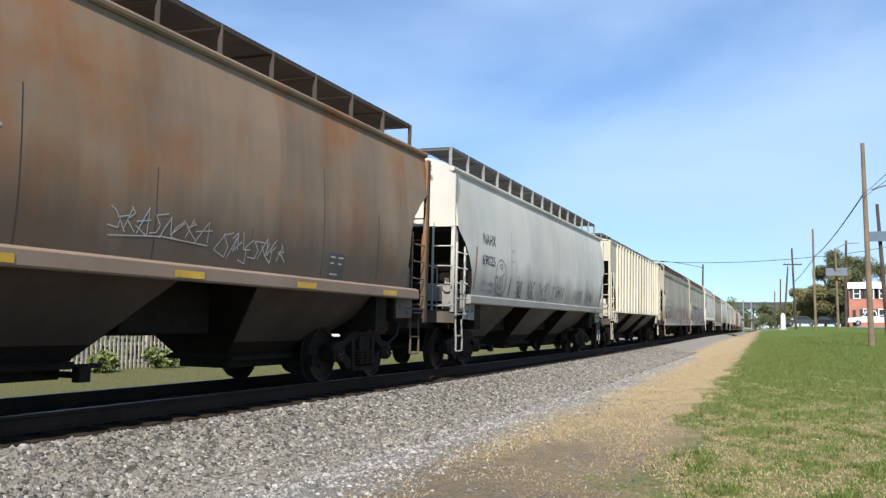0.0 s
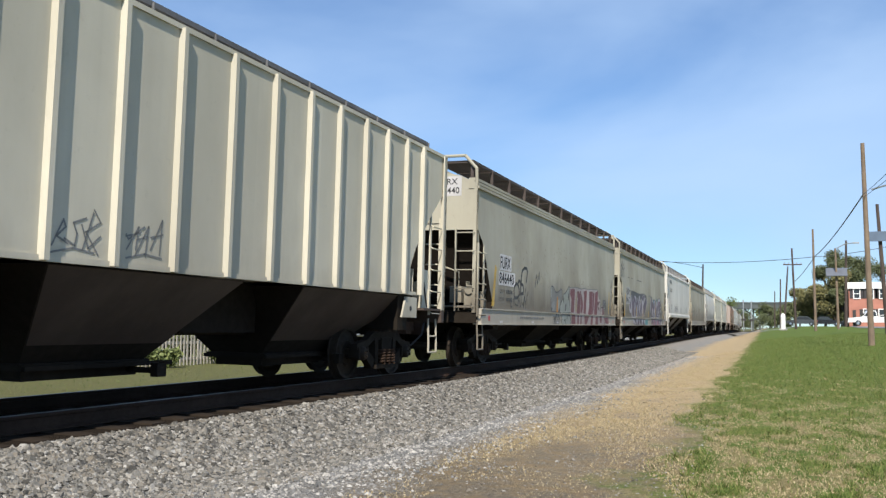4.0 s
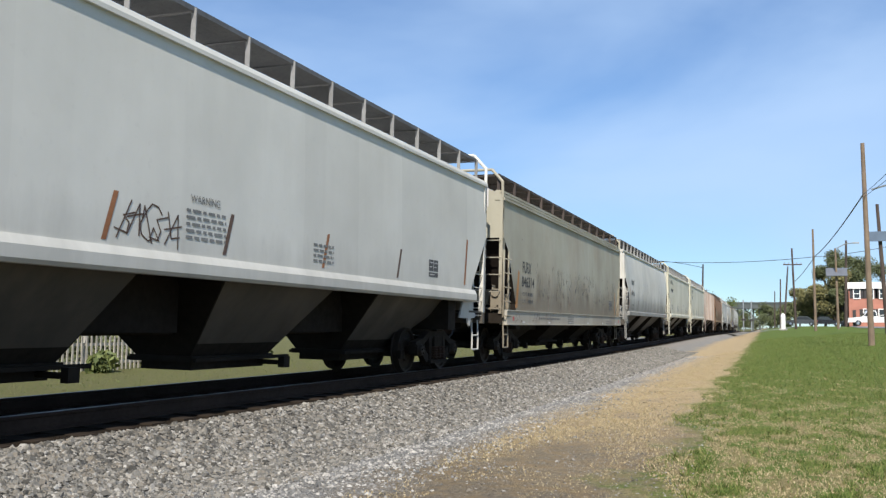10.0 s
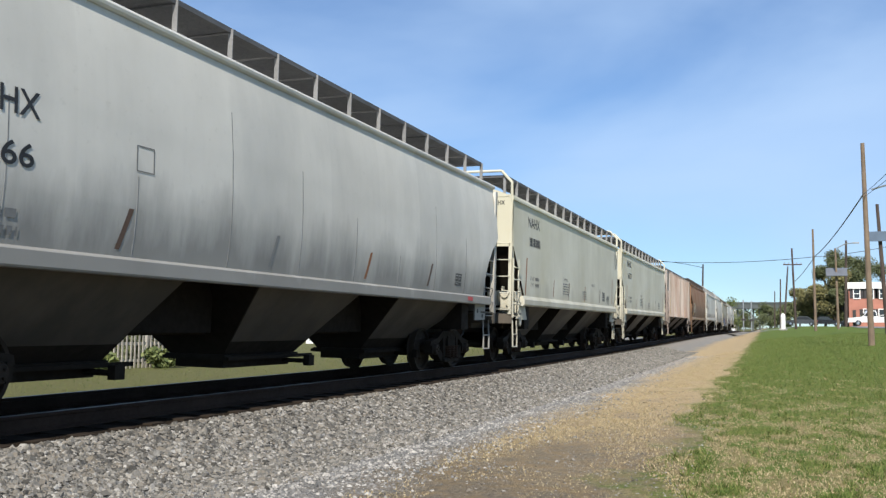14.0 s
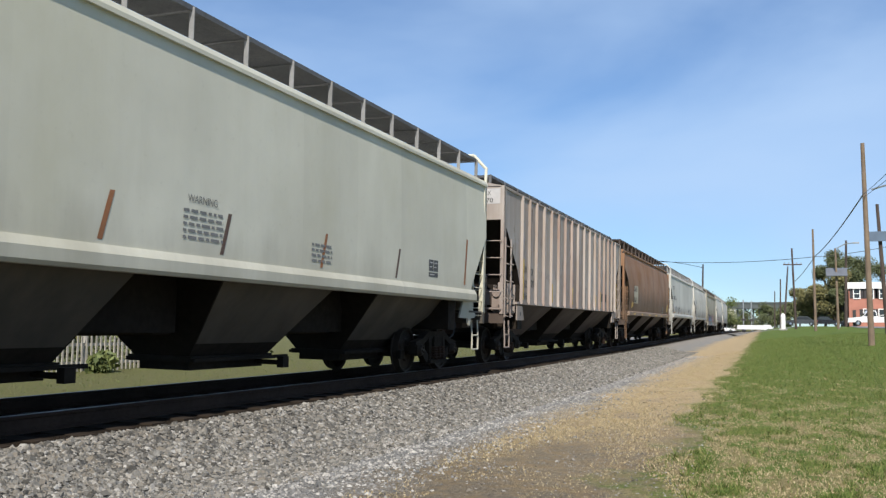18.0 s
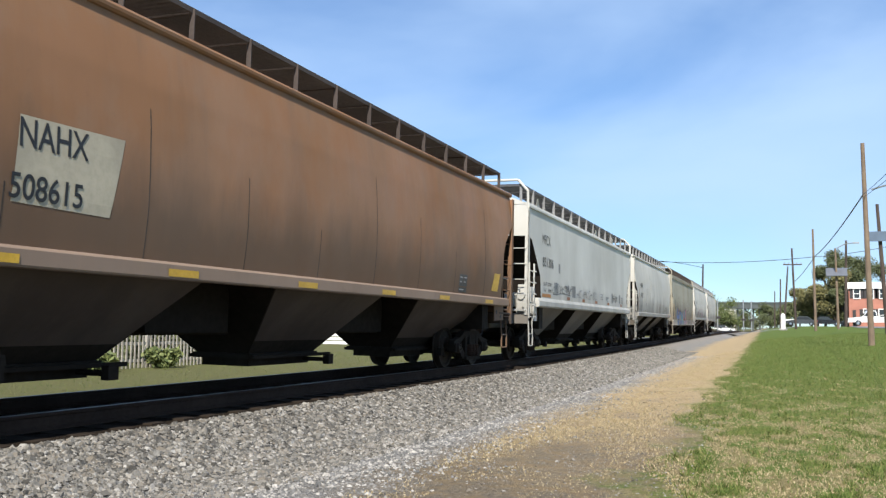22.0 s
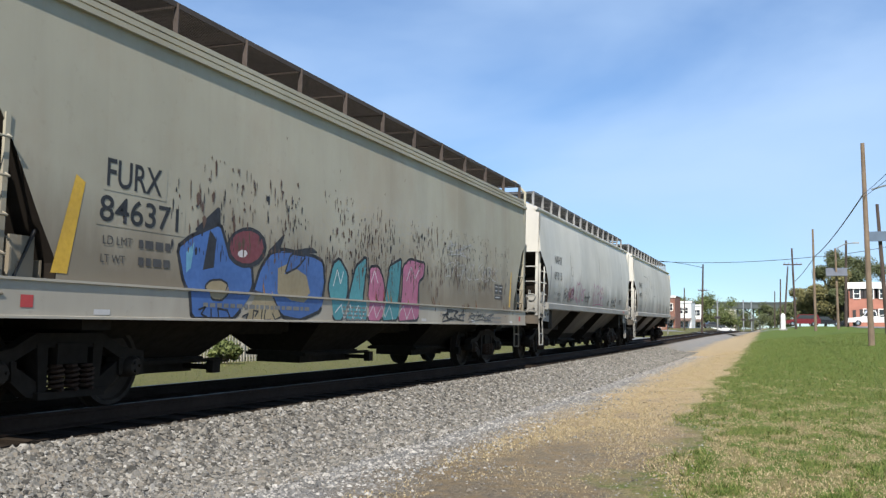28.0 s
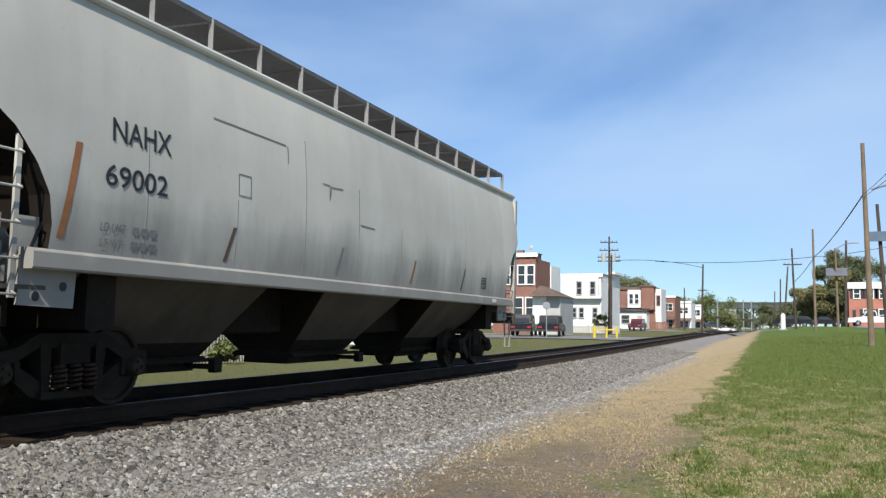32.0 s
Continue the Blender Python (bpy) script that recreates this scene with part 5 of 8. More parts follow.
        p.letter([(3.16, 1.25), (3.42, 1.25), (4.08, 1.02), (4.33, 0.965), (3.64, 1.02), (3.2, 1.06)], "lilac", "black")
        p.letter([(4.22, 1.25), (4.64, 1.24), (4.59, 1.04), (4.33, 0.965)], "lilac", "black")
        p.letter([(4.83, 1.25), (5.14, 1.24), (5.56, 0.98), (5.67, 1.19), (5.71, 0.965), (5.27, 0.965)], "lilac", "black")
        p.letter([(5.92, 1.24), (6.62, 1.22), (6.25, 0.965), (5.99, 0.99)], "lilac", "black")
        p.letter([(6.8, 1.21), (7.41, 1.19), (6.96, 0.965)], "lilac", "black")
        p.letter([(7.23, 1.18), (8.22, 1.23), (8.26, 0.965), (7.23, 0.965)], "teal")
        p.letter([(2.14, 1.56), (2.25, 1.59), (2.29, 1.46), (2.2, 1.49)], "soft_black")
        p.letter([(2.31, 1.54), (2.39, 1.56), (2.42, 1.41), (2.35, 1.45)], "soft_black")
        p.letter([(4.46, 1.32), (4.54, 1.75), (4.65, 1.79), (4.61, 1.35)], "yellow")
        p.letter([(6.66, 1.32), (6.71, 1.75), (6.87, 1.78), (6.87, 1.33)], "yellow")
        p.letter([(8.63, 1.36), (8.73, 1.62), (8.89, 1.65), (8.87, 1.37)], "yellow")
        p.letter([(9.57, 1.92), (9.7, 2.36), (10.26, 2.37), (10.29, 2.23), (11.12, 2.3), (11.6, 2.23), (12.34, 2.26), (13.27, 2.43), (13.81, 2.33), (14.15, 2.19), (14.2, 2.09), (13.28, 2.31), (10.96, 2.14), (10.06, 2.23)], "soft_black")
        p.letter([(9.58, 1.87), (9.71, 2.31), (10.24, 2.34), (10.22, 2.1), (9.84, 1.66), (9.86, 1.53), (9.61, 1.39)], "lilac", "black")
        p.letter([(9.84, 1.7), (9.95, 2.29), (10.22, 2.29), (10.19, 2.09), (10.08, 1.88), (10.07, 1.59), (9.61, 1.45), (9.6, 1.52), (9.84, 1.57)], "purple")
        p.letter([(9.7, 1.33), (10.07, 1.59), (10.11, 1.33), (9.72, 1.32)], "purple", "lilac")
        p.letter([(10.11, 1.72), (10.3, 2.09), (10.64, 2.24), (10.96, 2.14), (11.03, 1.76), (10.91, 1.38), (10.16, 1.33)], "purple", "white")
        p.letter([(10.45, 1.76), (10.57, 1.84), (10.66, 1.78), (10.66, 1.59), (10.46, 1.38), (10.37, 1.51)], "lilac", "white")
        p.letter([(10.31, 1.85), (10.41, 1.88), (10.45, 1.72), (10.34, 1.69)], "pink")
        p.letter([(10.96, 2.18), (11.42, 2.27), (11.57, 2.21), (11.56, 1.89), (11.48, 1.35), (10.99, 1.38)], "lilac", "black")
        p.letter([(11.13, 2.0), (11.42, 2.21), (11.56, 2.15), (11.28, 1.82), (11.04, 1.64)], "purple")
        p.letter([(10.95, 1.36), (11.28, 1.68), (11.35, 1.87), (11.46, 1.86), (11.43, 1.66), (11.27, 1.31)], "purple", "white")
        p.letter([(11.72, 1.36), (11.84, 2.12), (12.2, 2.01), (12.29, 1.49), (12.13, 1.37)], "purple", "white")
        p.letter([(11.82, 1.99), (11.95, 2.02), (11.99, 1.84), (11.86, 1.82)], "pink")
        p.letter([(12.11, 2.07), (12.41, 2.25), (12.65, 2.22), (12.37, 1.76), (12.19, 1.69)], "lilac", "black")
        p.letter([(12.26, 1.35), (12.4, 1.89), (12.79, 2.24), (13.28, 2.27), (13.4, 2.04), (13.18, 1.34)], "purple", "white")
        p.letter([(12.73, 1.69), (12.9, 1.83), (12.96, 1.62), (12.71, 1.41), (12.61, 1.51)], "lilac", "white")
        p.letter([(13.0, 2.28), (13.27, 2.39), (13.41, 2.35), (13.34, 1.89), (13.21, 1.36), (13.09, 1.35), (13.26, 1.98)], "lilac")
        p.letter([(13.05, 2.19), (13.23, 2.25), (13.26, 2.05), (13.09, 2.01)], "pink")
        p.letter([(13.41, 2.35), (13.98, 2.17), (14.15, 2.17), (14.12, 1.93), (13.72, 1.9), (13.75, 1.76), (14.09, 1.76), (13.6, 1.52), (13.33, 1.35), (13.26, 1.4)], "purple", "white")
        p.letter([(9.58, 1.28), (14.25, 1.3), (14.15, 0.965), (9.6, 0.965)], "purple")
        p.letter([(9.92, 1.21), (10.0, 1.22), (10.02, 1.15), (9.94, 1.14)], "pink")
        p.letter([(9.97, 0.965), (9.98, 1.06), (10.07, 1.11), (10.15, 1.06), (10.18, 0.965)], "pink")
        p.letter([(10.48, 1.22), (10.58, 1.27), (10.67, 1.24), (10.67, 1.13), (10.54, 1.11)], "pink")
        p.letter([(10.78, 0.965), (10.8, 1.1), (10.95, 1.22), (11.12, 1.15), (11.16, 0.965)], "pink")
        p.letter([(12.02, 0.965), (12.04, 1.15), (12.17, 1.2), (12.34, 1.12), (12.37, 0.965)], "pink")
        p.letter([(12.73, 0.965), (12.8, 1.15), (12.94, 1.17), (12.98, 0.965)], "pink")
        p.letter([(9.64, 1.21), (9.76, 1.29), (9.85, 1.07), (9.75, 1.12), (9.66, 1.07)], "lilac", "black")
        p.letter([(11.21, 1.1), (11.3, 1.27), (11.59, 1.09), (11.74, 1.27), (12.01, 1.15), (11.75, 1.16), (11.67, 0.965), (11.5, 0.965), (11.54, 1.04), (11.35, 1.19)], "lilac", "black")
        p.letter([(10.6, 0.965), (10.89, 1.28), (10.82, 1.17), (10.68, 0.965)], "lilac", "black")
        p.letter([(13.82, 0.965), (13.83, 1.13), (14.04, 1.16), (14.22, 0.965)], "white")
        p.letter([(11.53, 1.33), (11.65, 1.79), (11.75, 1.8), (11.65, 1.33)], "yellow")
        p.letter([(10.76, 2.13), (10.87, 2.3), (10.98, 2.28), (10.97, 2.08), (10.86, 2.08)], "teal")
        p.letter([(10.95, 2.29), (11.05, 2.32), (11.08, 2.23), (10.99, 2.18)], "soft_black")
        p.letter([(11.9, 2.21), (11.99, 2.33), (12.19, 2.36), (12.17, 2.22), (12.0, 2.13)], "teal")
        p.letter([(12.16, 2.36), (12.3, 2.39), (12.27, 2.24), (12.19, 2.21)], "soft_black")
        p.letter([(13.3, 1.17), (13.4, 1.19), (13.42, 1.11), (13.32, 1.1)], "teal")
        p.stroke("spray_tag", [[(10.31, 1.3), (10.43, 1.15), (10.29, 0.965)], [(12.4, 1.29), (12.54, 1.11), (12.41, 0.965)], [(13.03, 1.16), (13.17, 0.98), (13.41, 1.05), (13.2, 1.12), (13.46, 0.98)], [(13.75, 1.75), (13.84, 1.81), (13.98, 1.73), (13.89, 1.66)]], 0.03, INK["white"], 0.034)
        p.stroke("spray_tag", [[(14.32, 1.25), (14.55, 0.99)], [(14.38, 1.12), (14.79, 1.21)], [(14.48, 1.23), (14.7, 0.968), (14.79, 1.18)], [(14.6, 0.99), (14.85, 1.1)]], 0.03, INK["black"], 0.034)
        p.stroke("spray_tag", [[(2.35, 2.42), (3.51, 2.46), (4.97, 2.4)], [(8.74, 2.4), (10.34, 2.35)], [(1.99, 2.99), (2.59, 2.99)], [(3.04, 3.02), (3.45, 3.0)], [(4.82, 3.0), (6.35, 2.99)]], 0.03, INK["soft_black"], 0.0146)
    if k == 5:
        p.scrawl(0.25, 1.05, 2.75, 3.45, INK["sky"], 101, 0.02, 4)
        p.scrawl(4.25, 5.2, 1.72, 2.2, INK["brown"], 102, 0.018, 5)
    if k == 6:
        p.drips(2.5, L - 1.3, 1.75, 2.6, 800, INK["black"], 6, 0.16)
        p.drips(2.5, L - 1.3, 1.6, 2.4, 150, INK["brown"], 7, 0.4)
        for y in (4.3, 6.9, 9.8, 12.6):
            p.area("rust_patch", [(y, 1.34), (y + 0.14, 1.34), (y + 0.10, 1.78), (y + 0.02, 1.7)], INK["rustfill"], 0.004)
        p.drips(0.6, 5.5, 1.02, 1.26, 160, INK["brown"], 9, 0.08)
    if k == 8:
        p.scrawl(L - 0.75, L - 0.1, 3.15, 3.85, INK["black"], 111, 0.022, 4)
        p.scrawl(L - 2.6, L - 2.0, 1.72, 2.1, INK["black"], 112, 0.022, 3)
        p.words("WARNING", 9.6, 2.26, 0.65, 0.10, GREY_INK)
    if k == 14:
        p.drips(2.6, L - 1.4, 1.75, 2.85, 900, INK["brown"], 14, 0.20)
        p.drips(2.6, L - 1.4, 1.7, 2.6, 600, INK["black"], 15, 0.16)
        p.area("spray_shadow", [(3.03, 1.95), (3.52, 2.3), (3.54, 2.05), (3.28, 1.96)], INK["black"], 0.0054)
        p.area("spray_letter", [(2.76, 1.74), (2.98, 1.88), (3.54, 2.09), (3.76, 1.7), (4.22, 1.64), (4.27, 1.37), (3.9, 1.04), (3.79, 0.965), (3.0, 0.965), (2.94, 1.3), (2.87, 1.41)], INK["blue"], 0.0058)
        p.stroke("spray_outline", [[(2.76, 1.74), (2.98, 1.88), (3.54, 2.09), (3.76, 1.7), (4.22, 1.64), (4.27, 1.37), (3.9, 1.04), (3.79, 0.965), (3.0, 0.965), (2.94, 1.3), (2.87, 1.41), (2.76, 1.74)]], 0.05, INK["black"], 0.0060)
        p.area("spray_highlight", [(3.34, 1.99), (3.47, 1.89), (3.44, 1.56), (3.23, 1.52)], INK["black"], 0.0062)
        p.area("spray_highlight", [(2.92, 1.7), (3.06, 1.82), (3.01, 1.53), (2.93, 1.47)], INK["sky"], 0.0066)
        p.area("spray_highlight", [(3.28, 1.34), (3.38, 1.41), (3.59, 1.43), (3.73, 1.38), (3.68, 1.27), (3.55, 1.18), (3.35, 1.19)], INK["tan"], 0.0070)
        p.stroke("spray_outline", [[(3.28, 1.34), (3.38, 1.41), (3.59, 1.43), (3.73, 1.38), (3.68, 1.27), (3.55, 1.18), (3.35, 1.19), (3.28, 1.34)]], 0.025, INK["black"], 0.0072)
        p.area("spray_letter", [(4.27, 1.32), (4.41, 1.61), (4.63, 1.82), (4.94, 1.9), (5.79, 1.87), (6.05, 1.81), (6.11, 1.47), (5.91, 1.1), (5.36, 0.965), (4.89, 1.01), (4.64, 1.27), (4.37, 1.3)], INK["blue"], 0.0074)
        p.stroke("spray_outline", [[(4.27, 1.32), (4.41, 1.61), (4.63, 1.82), (4.94, 1.9), (5.79, 1.87), (6.05, 1.81), (6.11, 1.47), (5.91, 1.1), (5.36, 0.965), (4.89, 1.01), (4.64, 1.27), (4.37, 1.3), (4.27, 1.32)]], 0.05, INK["black"], 0.0076)
        p.area("spray_highlight", [(4.83, 1.64), (5.1, 1.72), (5.58, 1.58), (5.69, 1.35), (5.45, 1.21), (5.11, 1.23), (4.84, 1.32)], INK["tan"], 0.0078)
        p.area("spray_highlight", [(5.0, 1.57), (5.15, 1.86), (5.56, 1.85), (5.33, 1.68)], INK["blue"], 0.0082)
        p.stroke("spray_outline", [[(5.0, 1.57), (5.15, 1.86), (5.56, 1.85), (5.33, 1.68), (5.0, 1.57)]], 0.03, INK["black"], 0.0084)
        p.area("spray_shadow", [(4.54, 1.81), (5.0, 2.13), (4.84, 1.84), (5.71, 1.99), (5.89, 1.92), (4.95, 1.85)], INK["black"], 0.0086)
        p.area("spray_shadow", [(4.55, 1.89), (4.51, 1.77), (4.39, 1.67), (4.21, 1.61), (4.01, 1.59), (3.84, 1.63), (3.72, 1.7), (3.67, 1.8), (3.7, 1.91), (3.81, 2.01), (3.98, 2.08), (4.17, 2.11), (4.36, 2.08), (4.5, 2.0)], INK["black"], 0.0090)
        p.area("spray_highlight", [(4.47, 1.89), (4.44, 1.8), (4.34, 1.72), (4.19, 1.66), (4.03, 1.65), (3.88, 1.68), (3.78, 1.74), (3.74, 1.82), (3.77, 1.91), (3.86, 1.99), (4.0, 2.04), (4.16, 2.06), (4.31, 2.04), (4.43, 1.98)], INK["red"], 0.0094)
        p.area("spray_highlight", [(4.12, 1.78), (4.11, 1.76), (4.08, 1.74), (4.04, 1.72), (3.99, 1.72), (3.95, 1.72), (3.92, 1.74), (3.91, 1.76), (3.92, 1.78), (3.94, 1.79), (3.99, 1.81), (4.03, 1.81), (4.08, 1.81), (4.11, 1.79)], INK["white"], 0.0098)
        p.area("spray_highlight", [(4.25, 1.27), (4.64, 1.27), (4.87, 1.01), (4.67, 0.965), (4.06, 0.98)], INK["tan"], 0.0102)
        p.area("spray_letter", [(6.2, 1.47), (6.34, 1.81), (6.54, 1.9), (6.82, 1.69), (6.84, 1.4), (6.58, 0.965), (6.32, 0.965)], INK["teal"], 0.0106)
        p.stroke("spray_outline", [[(6.2, 1.47), (6.34, 1.81), (6.54, 1.9), (6.82, 1.69), (6.84, 1.4), (6.58, 0.965), (6.32, 0.965), (6.2, 1.47)]], 0.045, INK["black"], 0.0108)
        p.area("spray_letter", [(6.89, 1.41), (7.07, 1.81), (7.43, 1.99), (7.46, 1.81), (7.36, 1.37), (7.42, 0.965), (6.68, 0.965)], INK["teal"], 0.0110)
        p.stroke("spray_outline", [[(6.89, 1.41), (7.07, 1.81), (7.43, 1.99), (7.46, 1.81), (7.36, 1.37), (7.42, 0.965), (6.68, 0.965), (6.89, 1.41)]], 0.045, INK["black"], 0.0112)
        p.area("spray_letter", [(7.53, 1.43), (7.57, 1.84), (7.89, 1.87), (8.08, 1.69), (8.18, 1.46), (7.92, 0.965), (7.45, 0.965)], INK["pink"], 0.0114)
        p.stroke("spray_outline", [[(7.53, 1.43), (7.57, 1.84), (7.89, 1.87), (8.08, 1.69), (8.18, 1.46), (7.92, 0.965), (7.45, 0.965), (7.53, 1.43)]], 0.045, INK["black"], 0.0116)
        p.area("spray_letter", [(8.18, 1.41), (8.32, 1.9), (8.82, 2.06), (8.77, 1.61), (8.59, 1.0), (7.98, 0.965)], INK["teal"], 0.0118)
        p.stroke("spray_outline", [[(8.18, 1.41), (8.32, 1.9), (8.82, 2.06), (8.77, 1.61), (8.59, 1.0), (7.98, 0.965), (8.18, 1.41)]], 0.045, INK["black"], 0.0120)
        p.area("spray_letter", [(8.85, 1.43), (8.88, 1.94), (9.17, 2.08), (9.88, 2.05), (9.82, 1.79), (9.6, 1.7), (9.49, 1.01), (8.62, 0.965)], INK["pink"], 0.0122)
        p.stroke("spray_outline", [[(8.85, 1.43), (8.88, 1.94), (9.17, 2.08), (9.88, 2.05), (9.82, 1.79), (9.6, 1.7), (9.49, 1.01), (8.62, 0.965), (8.85, 1.43)]], 0.045, INK["black"], 0.0124)
        p.stroke("spray_tag", [[(6.36, 1.09), (6.54, 1.21), (6.65, 0.99), (6.83, 1.22), (6.94, 0.99), (7.1, 1.21), (7.22, 1.0), (7.4, 1.21)], [(7.46, 1.05), (7.64, 1.23), (7.76, 1.03), (7.96, 1.23), (8.09, 1.04), (8.26, 1.24), (8.4, 1.01)], [(8.65, 1.13), (8.83, 1.24), (8.98, 1.02), (9.18, 1.23), (9.33, 1.02)], [(6.36, 1.48), (6.48, 1.72), (6.59, 1.52), (6.67, 1.7)], [(7.62, 1.58), (7.75, 1.78), (7.88, 1.59)], [(9.04, 1.68), (9.23, 1.94), (9.43, 1.74), (9.66, 1.97)]], 0.018, INK["white"], 0.0126)
        p.stroke("spray_tag", [[(3.12, 1.07), (3.24, 1.1), (3.17, 1.02), (3.27, 0.99), (3.15, 0.97)], [(3.35, 1.08), (3.36, 0.97)], [(3.48, 1.09), (3.67, 1.07), (3.73, 0.99), (3.51, 0.965), (3.48, 1.09)], [(3.99, 1.0), (4.11, 1.04), (4.06, 0.965)], [(4.21, 0.965), (4.23, 1.08), (4.33, 1.07), (4.26, 1.01)], [(4.4, 0.965), (4.42, 1.09)], [(4.49, 1.09), (4.47, 0.965), (4.63, 0.97)], [(4.66, 1.05), (4.73, 0.97), (4.87, 1.01)]], 0.022, INK["black"], 0.0130)
        p.scrawl(10.7, 11.9, 1.02, 1.23, INK["black"], 131, 0.028, 4)
        p.scrawl(12.2, 13.7, 1.02, 1.22, INK["soft_black"], 132, 0.02, 5)
        p.scrawl(11.0, 12.3, 2.32, 2.62, INK["chalk"], 133, 0.018, 5)
        p.scrawl(11.0, 14.2, 1.85, 2.25, INK["chalk"], 134, 0.016, 11)
        p.drips(4.0, L - 1.2, 1.32, 2.1, 260, INK["brown"], 16, 0.35)
    if k == 15:
        p.scrawl(2.9, 4.3, 1.66, 2.12, INK["black"], 141, 0.026, 6)
        p.scrawl(3.4, 4.2, 1.66, 2.15, INK["magenta"], 142, 0.024, 3)
        p.scrawl(4.5, 5.7, 1.66, 2.35, INK["magenta"], 143, 0.028, 5)
        p.scrawl(5.9, 6.8, 1.70, 2.00, INK["black"], 144, 0.022, 4)
        p.scrawl(7.4, 9.3, 1.66, 2.36, INK["magenta"], 145, 0.026, 6)
        p.scrawl(10.2, 10.5, 1.70, 1.95, INK["black"], 146, 0.022, 1)
        p.scrawl(11.0, 12.0, 1.68, 1.98, INK["black"], 147, 0.022, 4)
    if k == 13:
        p.scrawl(9.6, 10.2, 1.66, 1.90, INK["grey"], 151, 0.02, 2)
    if k == 16:
        p.stroke("weld_line", [[(3.3, 3.3), (4.9, 3.28)], [(5.9, 2.92), (6.1, 2.92), (6.1, 2.72), (6.15, 2.9), (6.5, 2.92)], [(7.1, 2.45), (7.6, 2.44)], [(4.95, 3.27), (4.95, 3.05)]], 0.02, GREY_INK)


for k, spec in enumerate(TRAIN):
    root, h = hopper_car(spec)
    dress(spec, root, h, k)


# ---- ground: one sheet to the horizon ----
def axis_steps(lo, hi, near, far_lo, far_hi, grow=1.25):
    out = list(np.arange(lo, hi + 1e-6, near))
    step, a = near, hi
    while a < far_hi:
        step *= grow
        a += step
        out.append(min(a, far_hi))
    step, a, head = near, lo, []
    while a > far_lo:
        step *= grow
        a -= step
        head.append(max(a, far_lo))
    return head[::-1] + out


def ground_material():
    m, n, l, b = shader("ground_cover", 0.95)
    b.inputs["Specular IOR Level"].default_value = 0.1
    at = n.new("ShaderNodeAttribute")
    at.attribute_name = "across"
    side = at.outputs["Fac"]
    wob = noise_at(n, l, 0.55, 5, rough=0.65)
    wob2 = noise_at(n, l, 0.13, 3)
    add = n.new("ShaderNodeMath")
    add.operation = "MULTIPLY_ADD"
    l.new(ramp(n, l, wob, 0.0, 1.0, -1.6, 1.6), add.inputs[0])
    add.inputs[1].default_value = 0.8
    l.new(side, add.inputs[2])
    edge = add.outputs[0]
    fine, mid = noise_at(n, l, 30, 6, rough=0.7), noise_at(n, l, 4.0, 5, rough=0.6)
    cell = n.new("ShaderNodeTexVoronoi")
    cell.inputs["Scale"].default_value = 16
    tc = n.new("ShaderNodeTexCoord")
    l.new(tc.outputs["Object"], cell.inputs["Vector"])
    stone = blend(n, l, cell.outputs["Color"], (0.125, 0.117, 0.104), (0.215, 0.205, 0.183))
    stone = blend(n, l, ramp(n, l, cell.outputs["Distance"], 0.25, 0.65), stone, (0.05, 0.048, 0.045))
    sep, along = n.new("ShaderNodeSeparateXYZ"), n.new("ShaderNodeMath")
    l.new(tc.outputs["Object"], sep.inputs[0])
    along.operation = "MULTIPLY_ADD"
    l.new(wob, along.inputs[0])
    along.inputs[1].default_value = 9.0
    l.new(sep.outputs["Y"], along.inputs[2])
    # finer, paler stone towards the street crossing
    grit = blend(n, l, ramp(n, l, fine, 0.3, 0.7), (0.20, 0.178, 0.152), (0.35, 0.318, 0.275))
    stone = blend(n, l, ramp(n, l, along.outputs[0], 20.0, 52.0), stone, grit)
    # shade under the train, put into the ballast colour between the rails
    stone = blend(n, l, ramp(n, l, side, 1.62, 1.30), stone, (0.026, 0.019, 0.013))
    pale = blend(n, l, ramp(n, l, fine, 0.35, 0.7), (0.16, 0.155, 0.145), (0.31, 0.30, 0.285))
    dry = blend(n, l, ramp(n, l, fine, 0.3, 0.7), (0.30, 0.22, 0.125), (0.54, 0.42, 0.255))
    dry = blend(n, l, mul(n, l, ramp(n, l, mid, 0.52, 0.7), 0.45), dry, (0.24, 0.19, 0.125))
    dirt = blend(n, l, ramp(n, l, fine, 0.3, 0.7), (0.085, 0.070, 0.052), (0.27, 0.225, 0.165))
    dirt = blend(n, l, mul(n, l, ramp(n, l, mid, 0.44, 0.60), 0.7), dirt, (0.25, 0.18, 0.10))
    dry = blend(n, l, ramp(n, l, along.outputs[0], 12.5, 22.0), dirt, dry)
    lawn = blend(n, l, ramp(n, l, fine, 0.3, 0.7), (0.055, 0.095, 0.018), (0.14, 0.195, 0.042))
    lawn = blend(n, l, mul(n, l, ramp(n, l, mid, 0.50, 0.70), 0.55), lawn, (0.22, 0.18, 0.080))
    worn = mul(n, l, ramp(n, l, noise_at(n, l, 1.9, 6, stretch=(1.2, 0.7, 1.0), rough=0.72), 0.44, 0.55), ramp(n, l, along.outputs[0], 30.0, 17.0))
    lawn = blend(n, l, mul(n, l, worn, 0.85), lawn, blend(n, l, ramp(n, l, fine, 0.3, 0.7), (0.15, 0.12, 0.055), (0.36, 0.29, 0.155)))
    lawn = blend(n, l, mul(n, l, ramp(n, l, wob2, 0.48, 0.62), 0.25), lawn, (0.15, 0.17, 0.05))
    # the lawn draws back from the gravel near the camera's end of the plot
    brim = n.new("ShaderNodeMath")
    brim.operation = "SUBTRACT"
    l.new(edge, brim.inputs[0])
